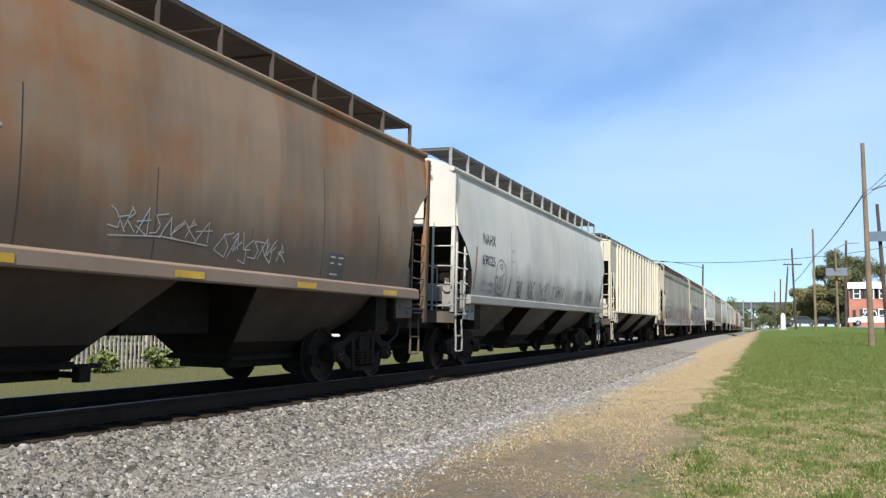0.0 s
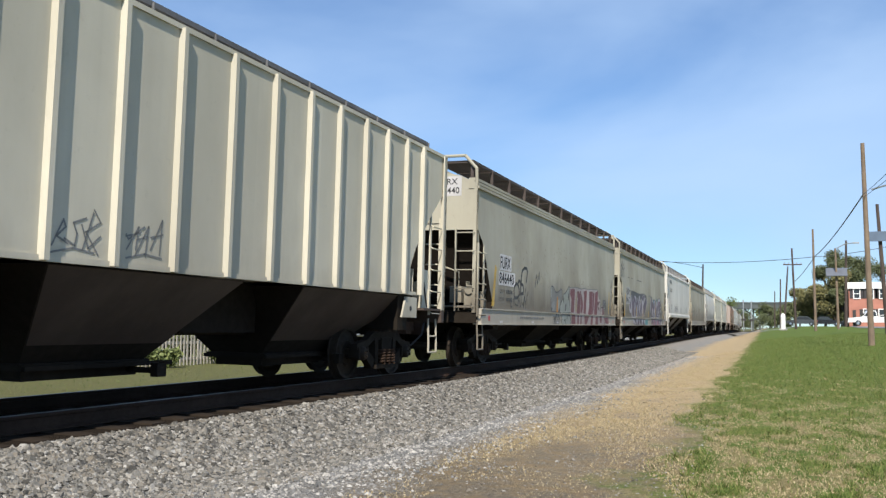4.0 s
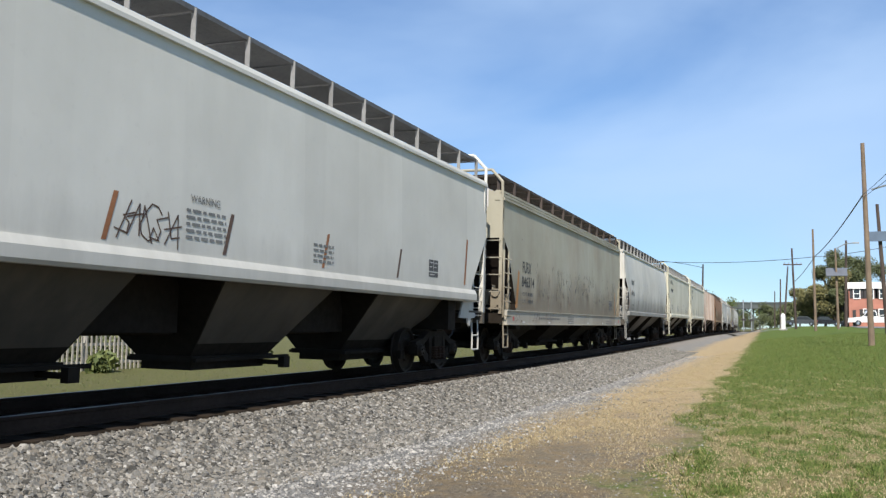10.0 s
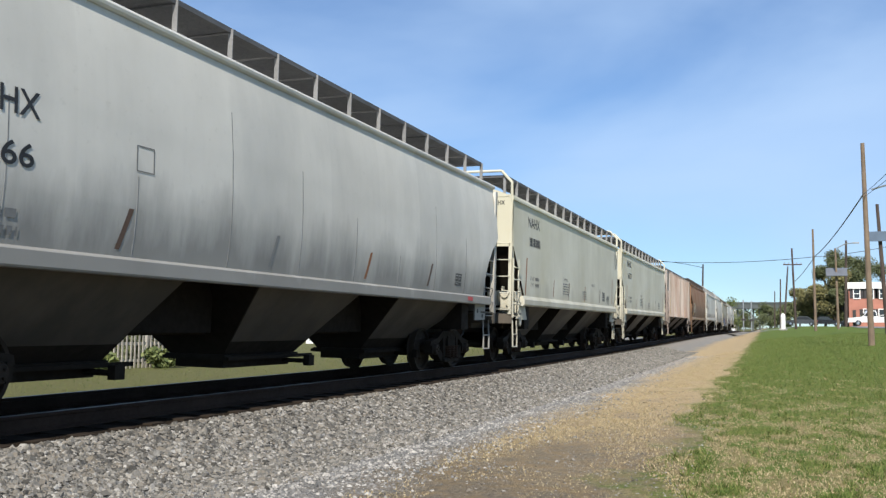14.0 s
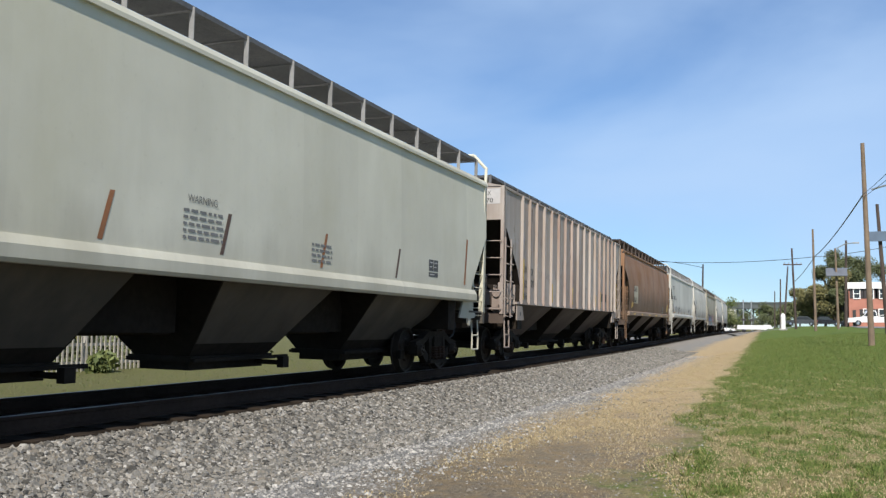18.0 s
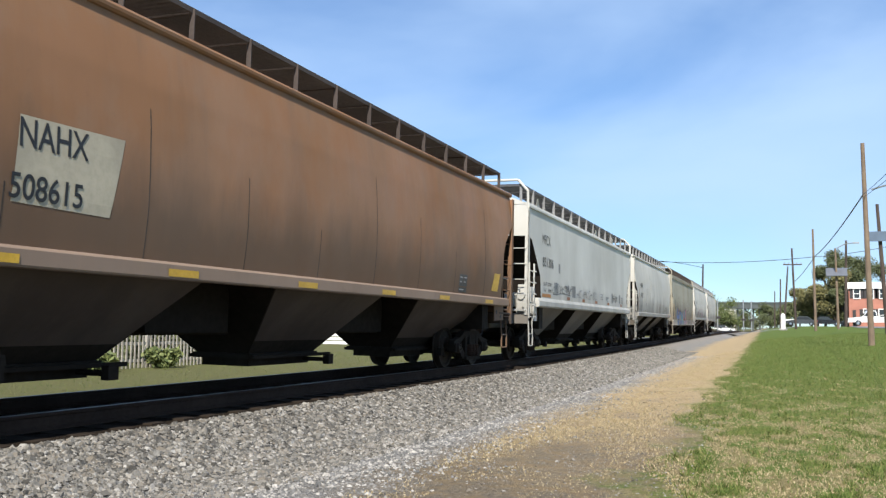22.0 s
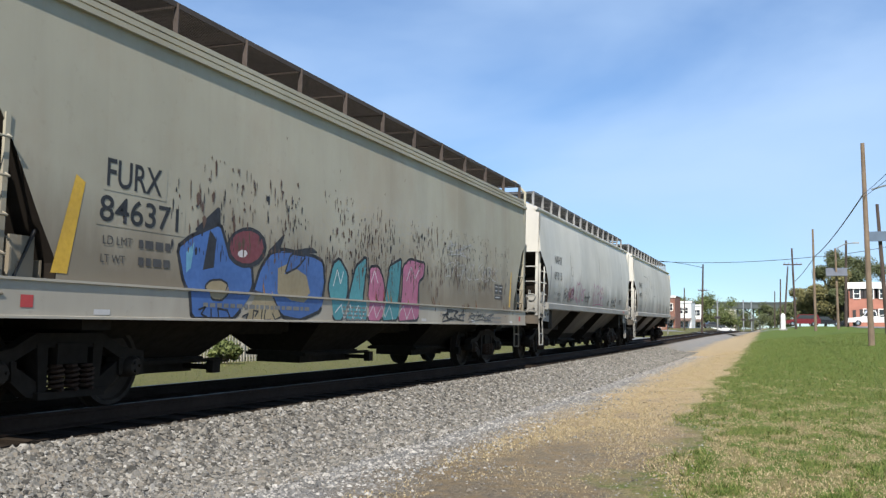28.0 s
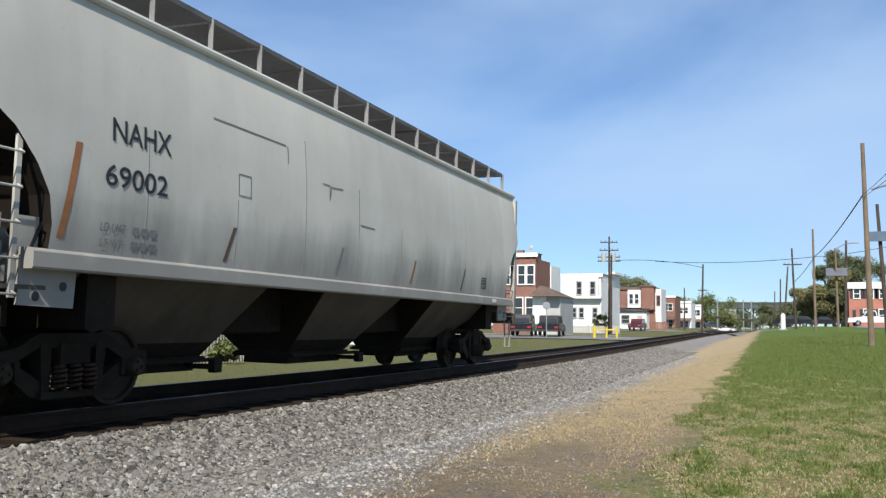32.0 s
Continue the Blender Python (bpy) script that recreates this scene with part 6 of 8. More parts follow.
    l.new(ramp(n, l, along.outputs[0], 20.0, 11.0, 0.0, 0.65), brim.inputs[1])
    # the straw runs closer to the rails farther along
    strip = n.new("ShaderNodeMath")
    strip.operation = "ADD"
    l.new(edge, strip.inputs[0])
    l.new(ramp(n, l, along.outputs[0], 26.0, 60.0, 0.0, 1.1), strip.inputs[1])
    c = blend(n, l, ramp(n, l, strip.outputs[0], 2.3, 3.9), stone, pale)
    c = blend(n, l, ramp(n, l, strip.outputs[0], 3.8, 4.6), c, dry)
    c = blend(n, l, ramp(n, l, brim.outputs[0], 5.9, 6.4), c, lawn)
    far = blend(n, l, ramp(n, l, fine, 0.3, 0.7), (0.085, 0.085, 0.033), (0.17, 0.165, 0.072))
    c = blend(n, l, ramp(n, l, edge, -2.6, -3.1), c, far)
    l.new(c, b.inputs["Base Color"])
    bumped(n, l, b, blend(n, l, 0.5, fine, mid), 1.0, 0.07)
    return m


GROUND_MAT = ground_material()
gx = axis_steps(-12.0, 15.0, 0.45, -2500, 2500)
gy = axis_steps(-6.0, 80.0, 0.8, -1500, 3500)
gv = [(x + track_x(min(y, 300)), y, ground_z(x + track_x(min(y, 300)), y) + 0.02 * noise.noise((x * 1.3, y * 1.3, 0))) for y in gy for x in gx]
gf = [(j * len(gx) + i, j * len(gx) + i + 1, (j + 1) * len(gx) + i + 1, (j + 1) * len(gx) + i) for j in range(len(gy) - 1) for i in range(len(gx) - 1)]
gm = bpy.data.meshes.new("ground")
gm.from_pydata(gv, [], gf)
gm.shade_smooth()
gm.attributes.new("across", "FLOAT", "POINT").data.foreach_set("value", [x for y in gy for x in gx])
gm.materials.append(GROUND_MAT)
tagged(new("ground", gm), "ballast, pale gravel, dry grass and patchy lawn", "ground", kind="structure")

# ---- track ----
for name, u in (("rail", 0.753), ("rail", -0.753)):
    s = Shape()
    head = Shape()
    stops = list(np.arange(-60, 300, 2.0))
    for sect, sh in (([(-0.065, -0.18), (0.065, -0.18), (0.065, -0.165), (0.012, -0.14), (0.012, -0.045), (0.035, -0.035), (0.035, -0.004), (-0.035, -0.004), (-0.035, -0.035), (-0.012, -0.045), (-0.012, -0.14), (-0.065, -0.165)], s), ([(-0.034, -0.004), (0.034, -0.004), (0.030, 0.0), (-0.030, 0.0)], head)):
        k = len(sect)
        vs = [on_track(q, u + a, z - CANT * u) for q in stops for a, z in sect]
        fs = [(j * k + i, j * k + (i + 1) % k, (j + 1) * k + (i + 1) % k, (j + 1) * k + i) for j in range(len(stops) - 1) for i in range(k)]
        sh.add(vs, fs)
    r = tagged(part("rail", s, RAIL_SIDE), "rusted steel rail with a polished head", "rail", "rails of the track", "structure")
    part("rail_head", head, RAIL_TOP, r, "polished running surface")
tie_mesh = [Shape().box(-1.30, 1.30, -0.115, 0.115, -0.36, -0.178).mesh("tie")]
tie_mesh[0].materials.append(TIE)
bed = tagged(new("track_ties"), "creosoted wooden ties under the rails", "track", kind="structure")
rng = random.Random(4)
for i in range(290):
    sy = -12 + i * 0.53
    o = new("tie", tie_mesh[0])
    o.parent = bed
    o.matrix_local = Matrix.Translation(on_track(sy, rng.uniform(-0.04, 0.04), rng.uniform(-0.012, 0.004))) @ Matrix.Rotation(-heading(sy) + rng.uniform(-0.02, 0.02), 4, "Z") @ Matrix.Rotation(CANT, 4, "Y")


# ---- streets, houses and everything beyond the track ----
def brick_material():
    m, n, l, b = shader("red_brick_wall", 0.85)
    tc = n.new("ShaderNodeTexCoord")
    mp = n.new("ShaderNodeMapping")
    mp.inputs["Rotation"].default_value = (radians(90), 0, 0)
    br = n.new("ShaderNodeTexBrick")
    br.inputs["Scale"].default_value = 4.0
    br.inputs["Color1"].default_value, br.inputs["Color2"].default_value, br.inputs["Mortar"].default_value = (0.25, 0.105, 0.075, 1), (0.19, 0.078, 0.056, 1), (0.30, 0.24, 0.20, 1)
    l.new(tc.outputs["Object"], mp.inputs["Vector"])
    l.new(mp.outputs["Vector"], br.inputs["Vector"])
    c = blend(n, l, mul(n, l, ramp(n, l, noise_at(n, l, 0.6, 4), 0.4, 0.7), 0.4), br.outputs["Color"], (0.17, 0.06, 0.045))
    l.new(c, b.inputs["Base Color"])
    return m


def glass_material():
    m, n, l, b = shader("window_glass", 0.08)
    b.inputs["Base Color"].default_value = (0.03, 0.035, 0.04, 1)
    b.inputs["Specular IOR Level"].default_value = 0.6
    return m


BRICK = brick_material()
BRICK_PINK = plain("pale_red_brick", (0.42, 0.175, 0.125), 0.85, 0, 0.2, 3)
GLASS = glass_material()
SIDING = plain("white_siding", (0.78, 0.78, 0.76), 0.6, 0, 0.10, 3)
TRIM_W = plain("white_trim_paint", (0.80, 0.79, 0.76), 0.55, 0, 0.08, 5)
CREAM_WALL = plain("cream_render", (0.62, 0.56, 0.46), 0.8, 0, 0.15, 3)
SHINGLE = plain("brown_roof_shingle", (0.15, 0.10, 0.075), 0.9, 0, 0.3, 6)
GREY_WALL = plain("grey_siding", (0.42, 0.42, 0.41), 0.7, 0, 0.15, 4)
DARK_TRIM = plain("dark_shutter_paint", (0.035, 0.03, 0.03), 0.6, 0, 0.2, 5)
POLE_WOOD = plain("weathered_pole_wood", (0.20, 0.145, 0.10), 0.9, 0, 0.4, 4, 0.004)
POLE_DARK = plain("dark_pole_wood", (0.07, 0.05, 0.04), 0.9, 0, 0.4, 4, 0.004)
ASPHALT = plain("grey_asphalt", (0.20, 0.198, 0.19), 0.9, 0, 0.25, 2, 0.004)
CONCRETE = plain("pale_concrete", (0.38, 0.36, 0.33), 0.9, 0, 0.2, 2)
CABLE = plain("black_cable", (0.02, 0.02, 0.02), 0.6)
SIGN_YELLOW = plain("yellow_barrier_paint", (0.62, 0.47, 0.04), 0.5, 0, 0.15, 6)
METAL = plain("galvanised_steel", (0.38, 0.39, 0.40), 0.5, 0.6, 0.2, 6)
BRIDGE_STEEL = plain("blue_green_bridge_steel", (0.085, 0.10, 0.10), 0.7, 0.1, 0.3, 1)
FENCE_WOOD = plain("bleached_fence_wood", (0.47, 0.44, 0.38), 0.9, 0, 0.35, 8, 0.004)
FENCE_RED = plain("red_brown_fence_wood", (0.25, 0.12, 0.08), 0.9, 0, 0.3, 5)
TYRE = plain("tyre_rubber", (0.018, 0.018, 0.018), 0.85)
CHROME = plain("bright_metal", (0.6, 0.6, 0.6), 0.25, 1.0, 0.1, 5)
LAMP_RED = plain("tail_lamp_red", (0.35, 0.02, 0.02), 0.3, 0, 0.1, 5)


def sheet(name, x0, x1, y0, y1, material, label, category, lift=0.03, nx=24, ny=8):
    s = Shape()
    vs = [(x0 + (x1 - x0) * i / nx, y0 + (y1 - y0) * j / ny) for j in range(ny + 1) for i in range(nx + 1)]
    s.add([(x, y, ground_z(x, y) + lift) for x, y in vs], [(j * (nx + 1) + i, j * (nx + 1) + i + 1, (j + 1) * (nx + 1) + i + 1, (j + 1) * (nx + 1) + i) for j in range(ny) for i in range(nx)])
    return tagged(part(name, s, material), label, category, kind="structure")


sheet("road", -90, -2.2, 68, 80, ASPHALT, "worn grey asphalt of a side street at the crossing", "road", 0.06, 60, 4)
sheet("road_far", -90, 190, 133, 146, ASPHALT, "grey asphalt cross street", "road", 0.05, 60, 4)
sheet("road_right", 13.5, 60, 96, 133, ASPHALT, "grey asphalt street beyond the lawn", "road", 0.05, 20, 20)
sheet("road_beyond", -30, 120, 226, 234, ASPHALT, "grey asphalt of the farther cross street", "road", 0.05, 40, 3)
sheet("pavement", -40, -7.0, 80, 82, CONCRETE, "pale concrete pavement along the side street", "pavement", 0.14, 40, 2)


def window(parent, face, a, z0, w, h, at_, panes=2, trim=TRIM_W, shutters=False):
    """A sash window on a wall. face "y": looks to -y at depth at_, a along x. face "x": looks to +x at at_, a along y."""
    def put(s, a0, a1, b0, b1, d0, d1):
        if face == "y":
            s.box(a0, a1, at_ - d1, at_ - d0, b0, b1)
        else:
            s.box(at_ + d0, at_ + d1, a0, a1, b0, b1)
    t = 0.13
    f = Shape()
    put(f, a - w / 2 - t, a - w / 2, z0 - t, z0 + h + t, 0.0, 0.12)
    put(f, a + w / 2, a + w / 2 + t, z0 - t, z0 + h + t, 0.0, 0.12)
    put(f, a - w / 2, a + w / 2, z0 + h, z0 + h + t, 0.0, 0.12)
    put(f, a - w / 2, a + w / 2, z0 - t, z0, 0.0, 0.16)
    put(f, a - w / 2, a + w / 2, z0 + h / 2 - 0.04, z0 + h / 2 + 0.04, 0.0, 0.09)
    win = part("window", f, trim, parent)
    for k in range(2):
        g = Shape()
        put(g, a - w / 2, a + w / 2, z0 + 0.02 + k * h / 2, z0 - 0.02 + (k + 1) * h / 2, 0.01, 0.04)
        part("pane", g, GLASS, win)
    if shutters:
        for sgn in (-1, 1):
            g = Shape()
            c = a + sgn * (w / 2 + t + 0.26)
            put(g, c - 0.22, c + 0.22, z0 - 0.05, z0 + h + 0.05, 0.0, 0.06)
            part("shutter", g, DARK_TRIM, win)
    return win


def house(label, x0, x1, y0, y1, z0, z1, wall, roof=SHINGLE, cornice=TRIM_W):
    o = thing("house", label, "house", Matrix.Translation((0, 0, 0)), "houses along the street")
    part("wall", Shape().box(x0, x1, y0, y1, z0, z1), wall, o)
    part("roof", Shape().box(x0 - 0.1, x1 + 0.1, y0 - 0.1, y1 + 0.1, z1, z1 + 0.12), roof, o)
    c = Shape().box(x0 - 0.25, x1 + 0.25, y0 - 0.28, y0 + 0.02, z1 - 0.35, z1 + 0.10)
    part("cornice", c, cornice, o)
    return o


# brick row house with white bays
BY = 95.0
bx0, bx1 = -23.58, -18.66
bz0, bz1 = -0.1, 8.95
o = house("red brick row house with white bay windows", bx0, bx1, BY, BY + 2.2, bz0, bz1, BRICK)
part("side_wall", Shape().box(bx1 - 3.2, bx1 - 0.02, BY + 2.21, BY + 6.2, bz0, bz1 - 0.55), BRICK, o)
part("annex", Shape().box(bx1 - 2.6, bx1 + 0.10, BY + 6.22, BY + 10.5, bz0, bz1 - 0.9), SIDING, o)
for px_x in (-20.28, -19.25):
    window(o, "y", px_x, 5.63, 0.72, 2.0, BY)
for px_x in (-20.59, -19.31):
    window(o, "y", px_x, 1.97, 0.85, 2.1, BY)
window(o, "y", -21.98, 5.64, 0.72, 2.0, BY)
part("chimney", Shape().box(bx1 - 2.4, bx1 - 1.7, BY + 0.8, BY + 1.5, bz1, bz1 + 0.5), BRICK, o)
part("dish", Shape().lathe([(0.0, 0.02), (0.04, 0.20), (0.07, 0.28)], 0, 12, "y").box(-0.03, 0.03, 0, 0.06, -0.9, 0.0), GREY_WALL, o).location = (bx1 - 1.0, BY + 1.5, bz1 + 0.8)
porch = Shape()
px0, px1 = -17.53, -14.30
pz = 4.03
porch.add([(px0, 88, pz), (px1, 88, pz), (px1, 95.4, pz), (px0, 95.4, pz), (px0 + 0.3, 91.5, pz + 1.25), (px1 - 2.2, 91.5, pz + 1.1)], [(0, 1, 5, 4), (1, 2, 5), (2, 3, 4, 5), (3, 0, 4), (0, 3, 2, 1)])
part("porch_roof", porch, SHINGLE, o)
part("porch_wall", Shape().box(px0 + 0.2, px0 + 1.6, 89, 95, bz0, pz), SIDING, o)
part("garage", Shape().box(px0 + 1.6, px1 - 0.2, 89.3, 95, bz0, pz), GREY_WALL, o)

# white two-storey house
wx0, wx1 = -20.82, -15.75
wz0, wz1, wm = -0.05, 7.88, 4.92
o = house("white two-storey house with a projecting upper floor", wx0, wx1, 116, 128, wz0, wz1, SIDING)
part("upper_storey", Shape().box(wx0 - 0.1, wx1 - 0.2, 115.3, 115.98, wm, wz1 - 0.35), SIDING, o)
part("belt_course", Shape().box(wx0 - 0.2, wx1 + 0.1, 115.1, 116.0, wm - 0.22, wm - 0.01), TRIM_W, o)
part("tower", Shape().box(wx1 + 0.02, -15.35, 121, 127, wz0, wz1 + 0.3), SIDING, o)
part("tower_cornice", Shape().box(wx1 - 0.1, -14.82, 120.7, 127.2, wz1 + 0.3, wz1 + 0.6), TRIM_W, o)
for px_x in (-18.48, -16.70):
    window(o, "y", px_x, 5.25, 0.55, 1.6, 115.3, trim=GREY_WALL)
for px_x in (-19.31, -18.34, -16.55):
    window(o, "y", px_x, 2.26, 0.5, 1.2, 116, trim=GREY_WALL)
for k in range(2):
    window(o, "x", 118.5 + 4 * k, 1.2, 0.8, 1.7, wx1, trim=GREY_WALL)

# brick house with a white bay and porch
cx0, cx1 = -22.2, -15.95
cz0, cz1 = 0.6, 8.3
o = house("brick house with a white bay and a low porch", cx0, cx1, 165, 176, cz0, cz1, BRICK, SHINGLE, SHINGLE)
part("bay", Shape().box(-20.6, -18.3, 163.6, 164.98, 4.65, 7.85), TRIM_W, o)
for px_x in (-19.95, -18.95):
    window(o, "y", px_x, 5.35, 0.62, 1.75, 163.6, trim=SIDING)
part("front_wing", Shape().box(-18.2, cx1 - 0.02, 164.2, 164.98, 4.3, 8.45), BRICK, o)
part("wing_roof", Shape().prism([(-18.4, 8.45), (cx1 + 0.2, 8.45), (cx1 + 0.1, 8.58), (-17.2, 8.85), (-18.3, 8.58)], 164.0, 166.0, "y"), SHINGLE, o)
part("porch_roof", Shape().prism([(161.0, 4.05), (165.0, 4.62), (165.0, 4.30), (161.0, 3.80)], cx0 - 0.2, -16.7), DARK_TRIM, o)
part("porch_wall", Shape().box(cx0, -16.9, 161.3, 164.9, cz0, 3.80), SIDING, o)
window(o, "y", -20.6, 1.85, 1.3, 1.35, 161.3, trim=GREY_WALL)
part("door", Shape().box(-18.5, -17.6, 161.2, 161.29, cz0, 3.2), GREY_WALL, o)
part("side_bay", Shape().box(cx1 + 0.01, -14.9, 165.6, 172, cz0, 8.1), SIDING, o)
window(o, "y", -15.4, 5.2, 0.45, 1.6, 165.6, trim=BRICK)

# smaller houses further along
for i, (a, b, top, y, wall, label) in enumerate(((-20.30, -17.30, 8.20, 205, BRICK, "narrow brick house with a white bay"),
                                                (-20.80, -17.00, 7.90, 235, SIDING, "white flat-roofed row house"),
                                                (-19.84, -16.64, 7.67, 260, SIDING, "white row house with dark windows"),
                                                (-17.62, -11.74, 7.72, 320, CREAM_WALL, "small cream house near the overpass"))):
    o = house(label, a, b, y, y + 10, 0.4, top, wall)
    w = (b - a) / 3
    for fl in range(2):
        for q in range(2):
            window(o, "y", a + w * (q + 1), 1.4 + fl * (top - 1.0) / 2, 0.9, 1.5, y)
    part("porch_roof", Shape().prism([(y - 2.2, 3.1), (y, 3.7), (y, 3.4), (y - 2.2, 2.9)], a, b), SHINGLE, o)

# red house behind the lawn
rx0, rx1 = 15.27, 25.71
rz0, rz1 = 1.45, 8.29
o = house("pink-red brick house with black shutters", rx0, rx1, 150, 162, rz0, rz1 - 0.3, BRICK_PINK)
part("parapet", Shape().box(rx0 - 0.3, rx1 + 0.3, 149.6, 150.0, rz1 - 0.95, rz1), TRIM_W, o)
part("side_wall", Shape().box(14.59, rx0 - 0.01, 153, 162, rz0, rz1 - 1.2), DARK_TRIM, o)
for px_x in (16.40, 18.27, 19.96):
    window(o, "y", px_x, 5.90, 0.75, 1.35, 150, shutters=True)
for px_x in (17.80, 19.88):
    window(o, "y", px_x, 2.48, 0.9, 1.7, 150, shutters=True)
part("door", Shape().box(15.77, 16.24, 149.9, 149.99, rz0, 4.10), DARK_TRIM, o)


# ---- overpass ----
o = thing("overpass", "long dark steel highway overpass on trestle bents", "bridge")
oy = 340.0
ox0, ox1 = -27.67, 6.15
oz = 9.60
part("deck", Shape().box(ox0, ox1, oy, oy + 9, oz, oz + 0.7), BRIDGE_STEEL, o)
part("girder", Shape().box(ox0, ox1, oy - 0.3, oy - 0.02, oz - 1.1, oz + 0.2), BRIDGE_STEEL, o)
part("parapet", Shape().box(ox0, ox1, oy - 0.3, oy, oz + 0.7, oz + 1.2), BRIDGE_STEEL, o)
for px_x in (-20.35, -12.92, -5.61, 0.08):
    b = Shape()
    for dx in (-1.2, 1.2):
        b.bar((px_x + dx, oy + 2, 0.3), (px_x + dx * 0.8, oy + 2, oz - 1.1), 0.45, 0.45)
    for dx in (-4.2, 4.2):
        b.bar((px_x, oy + 2, oz - 5.0), (px_x + dx, oy + 2, oz - 1.0), 0.4, 0.4)
    b.box(px_x - 4.4, px_x + 4.4, oy + 1.6, oy + 2.4, oz - 1.3, oz - 1.0)
    part("trestle_bent", b, BRIDGE_STEEL, o)


# ---- poles and wires ----
def pole(label, foot, top, r=0.15, wood=POLE_WOOD, arms=(), name="utility_pole"):
    foot, top = Vector(foot), Vector(top)
    o = thing(name, label, "pole", Matrix.Translation(foot), "utility poles")
    part("shaft", Shape().tube((0, 0, -0.4), top - foot, r, 10, r * 0.62), wood, o)
    for k, (frac, half, turn) in enumerate(arms):
        c = (top - foot) * frac
        d = Vector((math.cos(turn), math.sin(turn), 0)) * half
        part("crossarm", Shape().bar(c - d + Vector((0, -0.15, 0)), c + d + Vector((0, -0.15, 0)), 0.10, 0.12), wood, o)
        ins = Shape()
        for q in (-0.9, -0.4, 0.4, 0.9):
            p = c + d * q + Vector((0, -0.15, 0.06))
            ins.tube(p, p + Vector((0, 0, 0.18)), 0.05, 6)
        tagged(part("insulator", ins, METAL, o), kind="stuff")
    return o


P1F, P1T = (10.74, 42.0, ground_z(10.74, 42.0)), (10.59, 42.0, 8.96)
pole("tall bare weathered utility pole on the lawn", P1F, P1T, 0.135)
P2F, P2T = (9.30, 82.0, 0.60), (9.23, 82.0, 9.49)
pole("weathered utility pole at the edge of the lawn", P2F, P2T, 0.125)
P3F, P3T = (7.75, 105.0, 0.91), (7.47, 105.0, 9.84)
pole("dark utility pole with a single crossarm", P3F, P3T, 0.14, POLE_DARK, ((0.80, 0.95, 0.0),))
pole("leaning dark utility pole", (5.93, 150, 1.0), (6.70, 150, 10.85), 0.17, POLE_DARK)
pole("dark utility pole by the trees", (4.80, 190, 1.2), (4.99, 190, 11.04), 0.18, POLE_DARK)
pole("distant dark utility pole", (2.90, 230, 1.2), (3.07, 230, 10.20), 0.18, POLE_DARK)
pole("dark utility pole behind the solar sign", (13.39, 120, 1.3), (13.65, 120, 11.96), 0.2, POLE_DARK)
pole("utility pole with a wrapped transformer bank", (-11.43, 100, 0.0), (-11.33, 100, 9.04), 0.16, POLE_DARK)
P5F, P5T = (-12.39, 104.0, 0.0), (-12.35, 104.0, 11.55)
o = pole("tall utility pole with crossarms and transformers", P5F, P5T, 0.15, POLE_DARK, ((0.94, 1.0, 0.2), (0.86, 1.1, 0.2), (0.79, 1.3, 0.2), (0.75, 1.3, 0.2)))
can = Shape()
for dx in (-0.55, 0.55):
    can.tube((dx, -0.3, 8.6), (dx, -0.3, 9.6), 0.28, 12)
part("transformer", can, GREY_WALL, o)
pole("dark utility pole beside the track", (-4.32, 128, ground_z(-5, 128)), (-4.05, 128, 9.84), 0.16, POLE_DARK, ((0.62, 0.6, 0.0),))
pole("slim dark pole with a signal head", (-9.13, 150, 0.5), (-9.06, 150, 7.56), 0.14, POLE_DARK, ((0.5, 0.5, 0.0),))
for px_x, tip, y in ((-4.69, 8.47, 240), (-3.45, 8.64, 255), (-7.87, 7.21, 200)):
    o = thing("crossing_signal", "pale crossing signal mast beside the far street", "signal", Matrix.Translation((px_x, y, 0.6)), "crossing signals")
    part("mast", Shape().tube((0, 0, 0), (0, 0, tip - 0.6), 0.14, 8), METAL, o)
    part("signal_head", Shape().box(-0.5, 0.5, -0.2, 0.2, 2.6, 3.1).tube((-0.35, -0.25, 2.85), (-0.35, -0.2, 2.85), 0.3, 10).tube((0.35, -0.25, 2.85), (0.35, -0.2, 2.85), 0.3, 10), DARK_TRIM, o)

# sign pole at the edge of the lawn, with a flat box sign
o = pole("dark pole with a flat blue-grey box sign", (12.91, 60, ground_z(12.91, 60)), (12.50, 60, 8.60), 0.15, POLE_DARK, name="sign_pole")
part("box_sign", Shape().box(-1.05, 1.2, -0.35, -0.20, 6.32 - ground_z(12.91, 60), 6.91 - ground_z(12.91, 60)), plain("slate_sign_paint", (0.10, 0.14, 0.20), 0.5), o)
part("lamp_arm", Shape().path([(-0.7, 0, 8.8), (0.2, -0.4, 9.0), (1.2, -0.6, 9.1)], 0.05, 6), METAL, o)
o = pole("pole carrying a tilted solar panel", (11.37, 90, 0.95), (11.26, 90, 8.49), 0.13, POLE_WOOD, name="solar_sign_pole")
zz = 6.29 - 0.95
part("solar_panel", Shape().prism([(-0.55, zz - 0.35), (-0.50, zz - 0.42), (0.55, zz + 0.35), (0.50, zz + 0.42)], -0.95, 0.85), plain("solar_cell_blue", (0.13, 0.14, 0.16), 0.55), o)
part("lamp_arm", Shape().path([(0.0, 0, zz + 2.2), (0.8, -0.2, zz + 2.6), (1.5, -0.3, zz + 2.65)], 0.05, 6).box(1.4, 1.9, -0.4, -0.2, zz + 2.58, zz + 2.70), METAL, o)


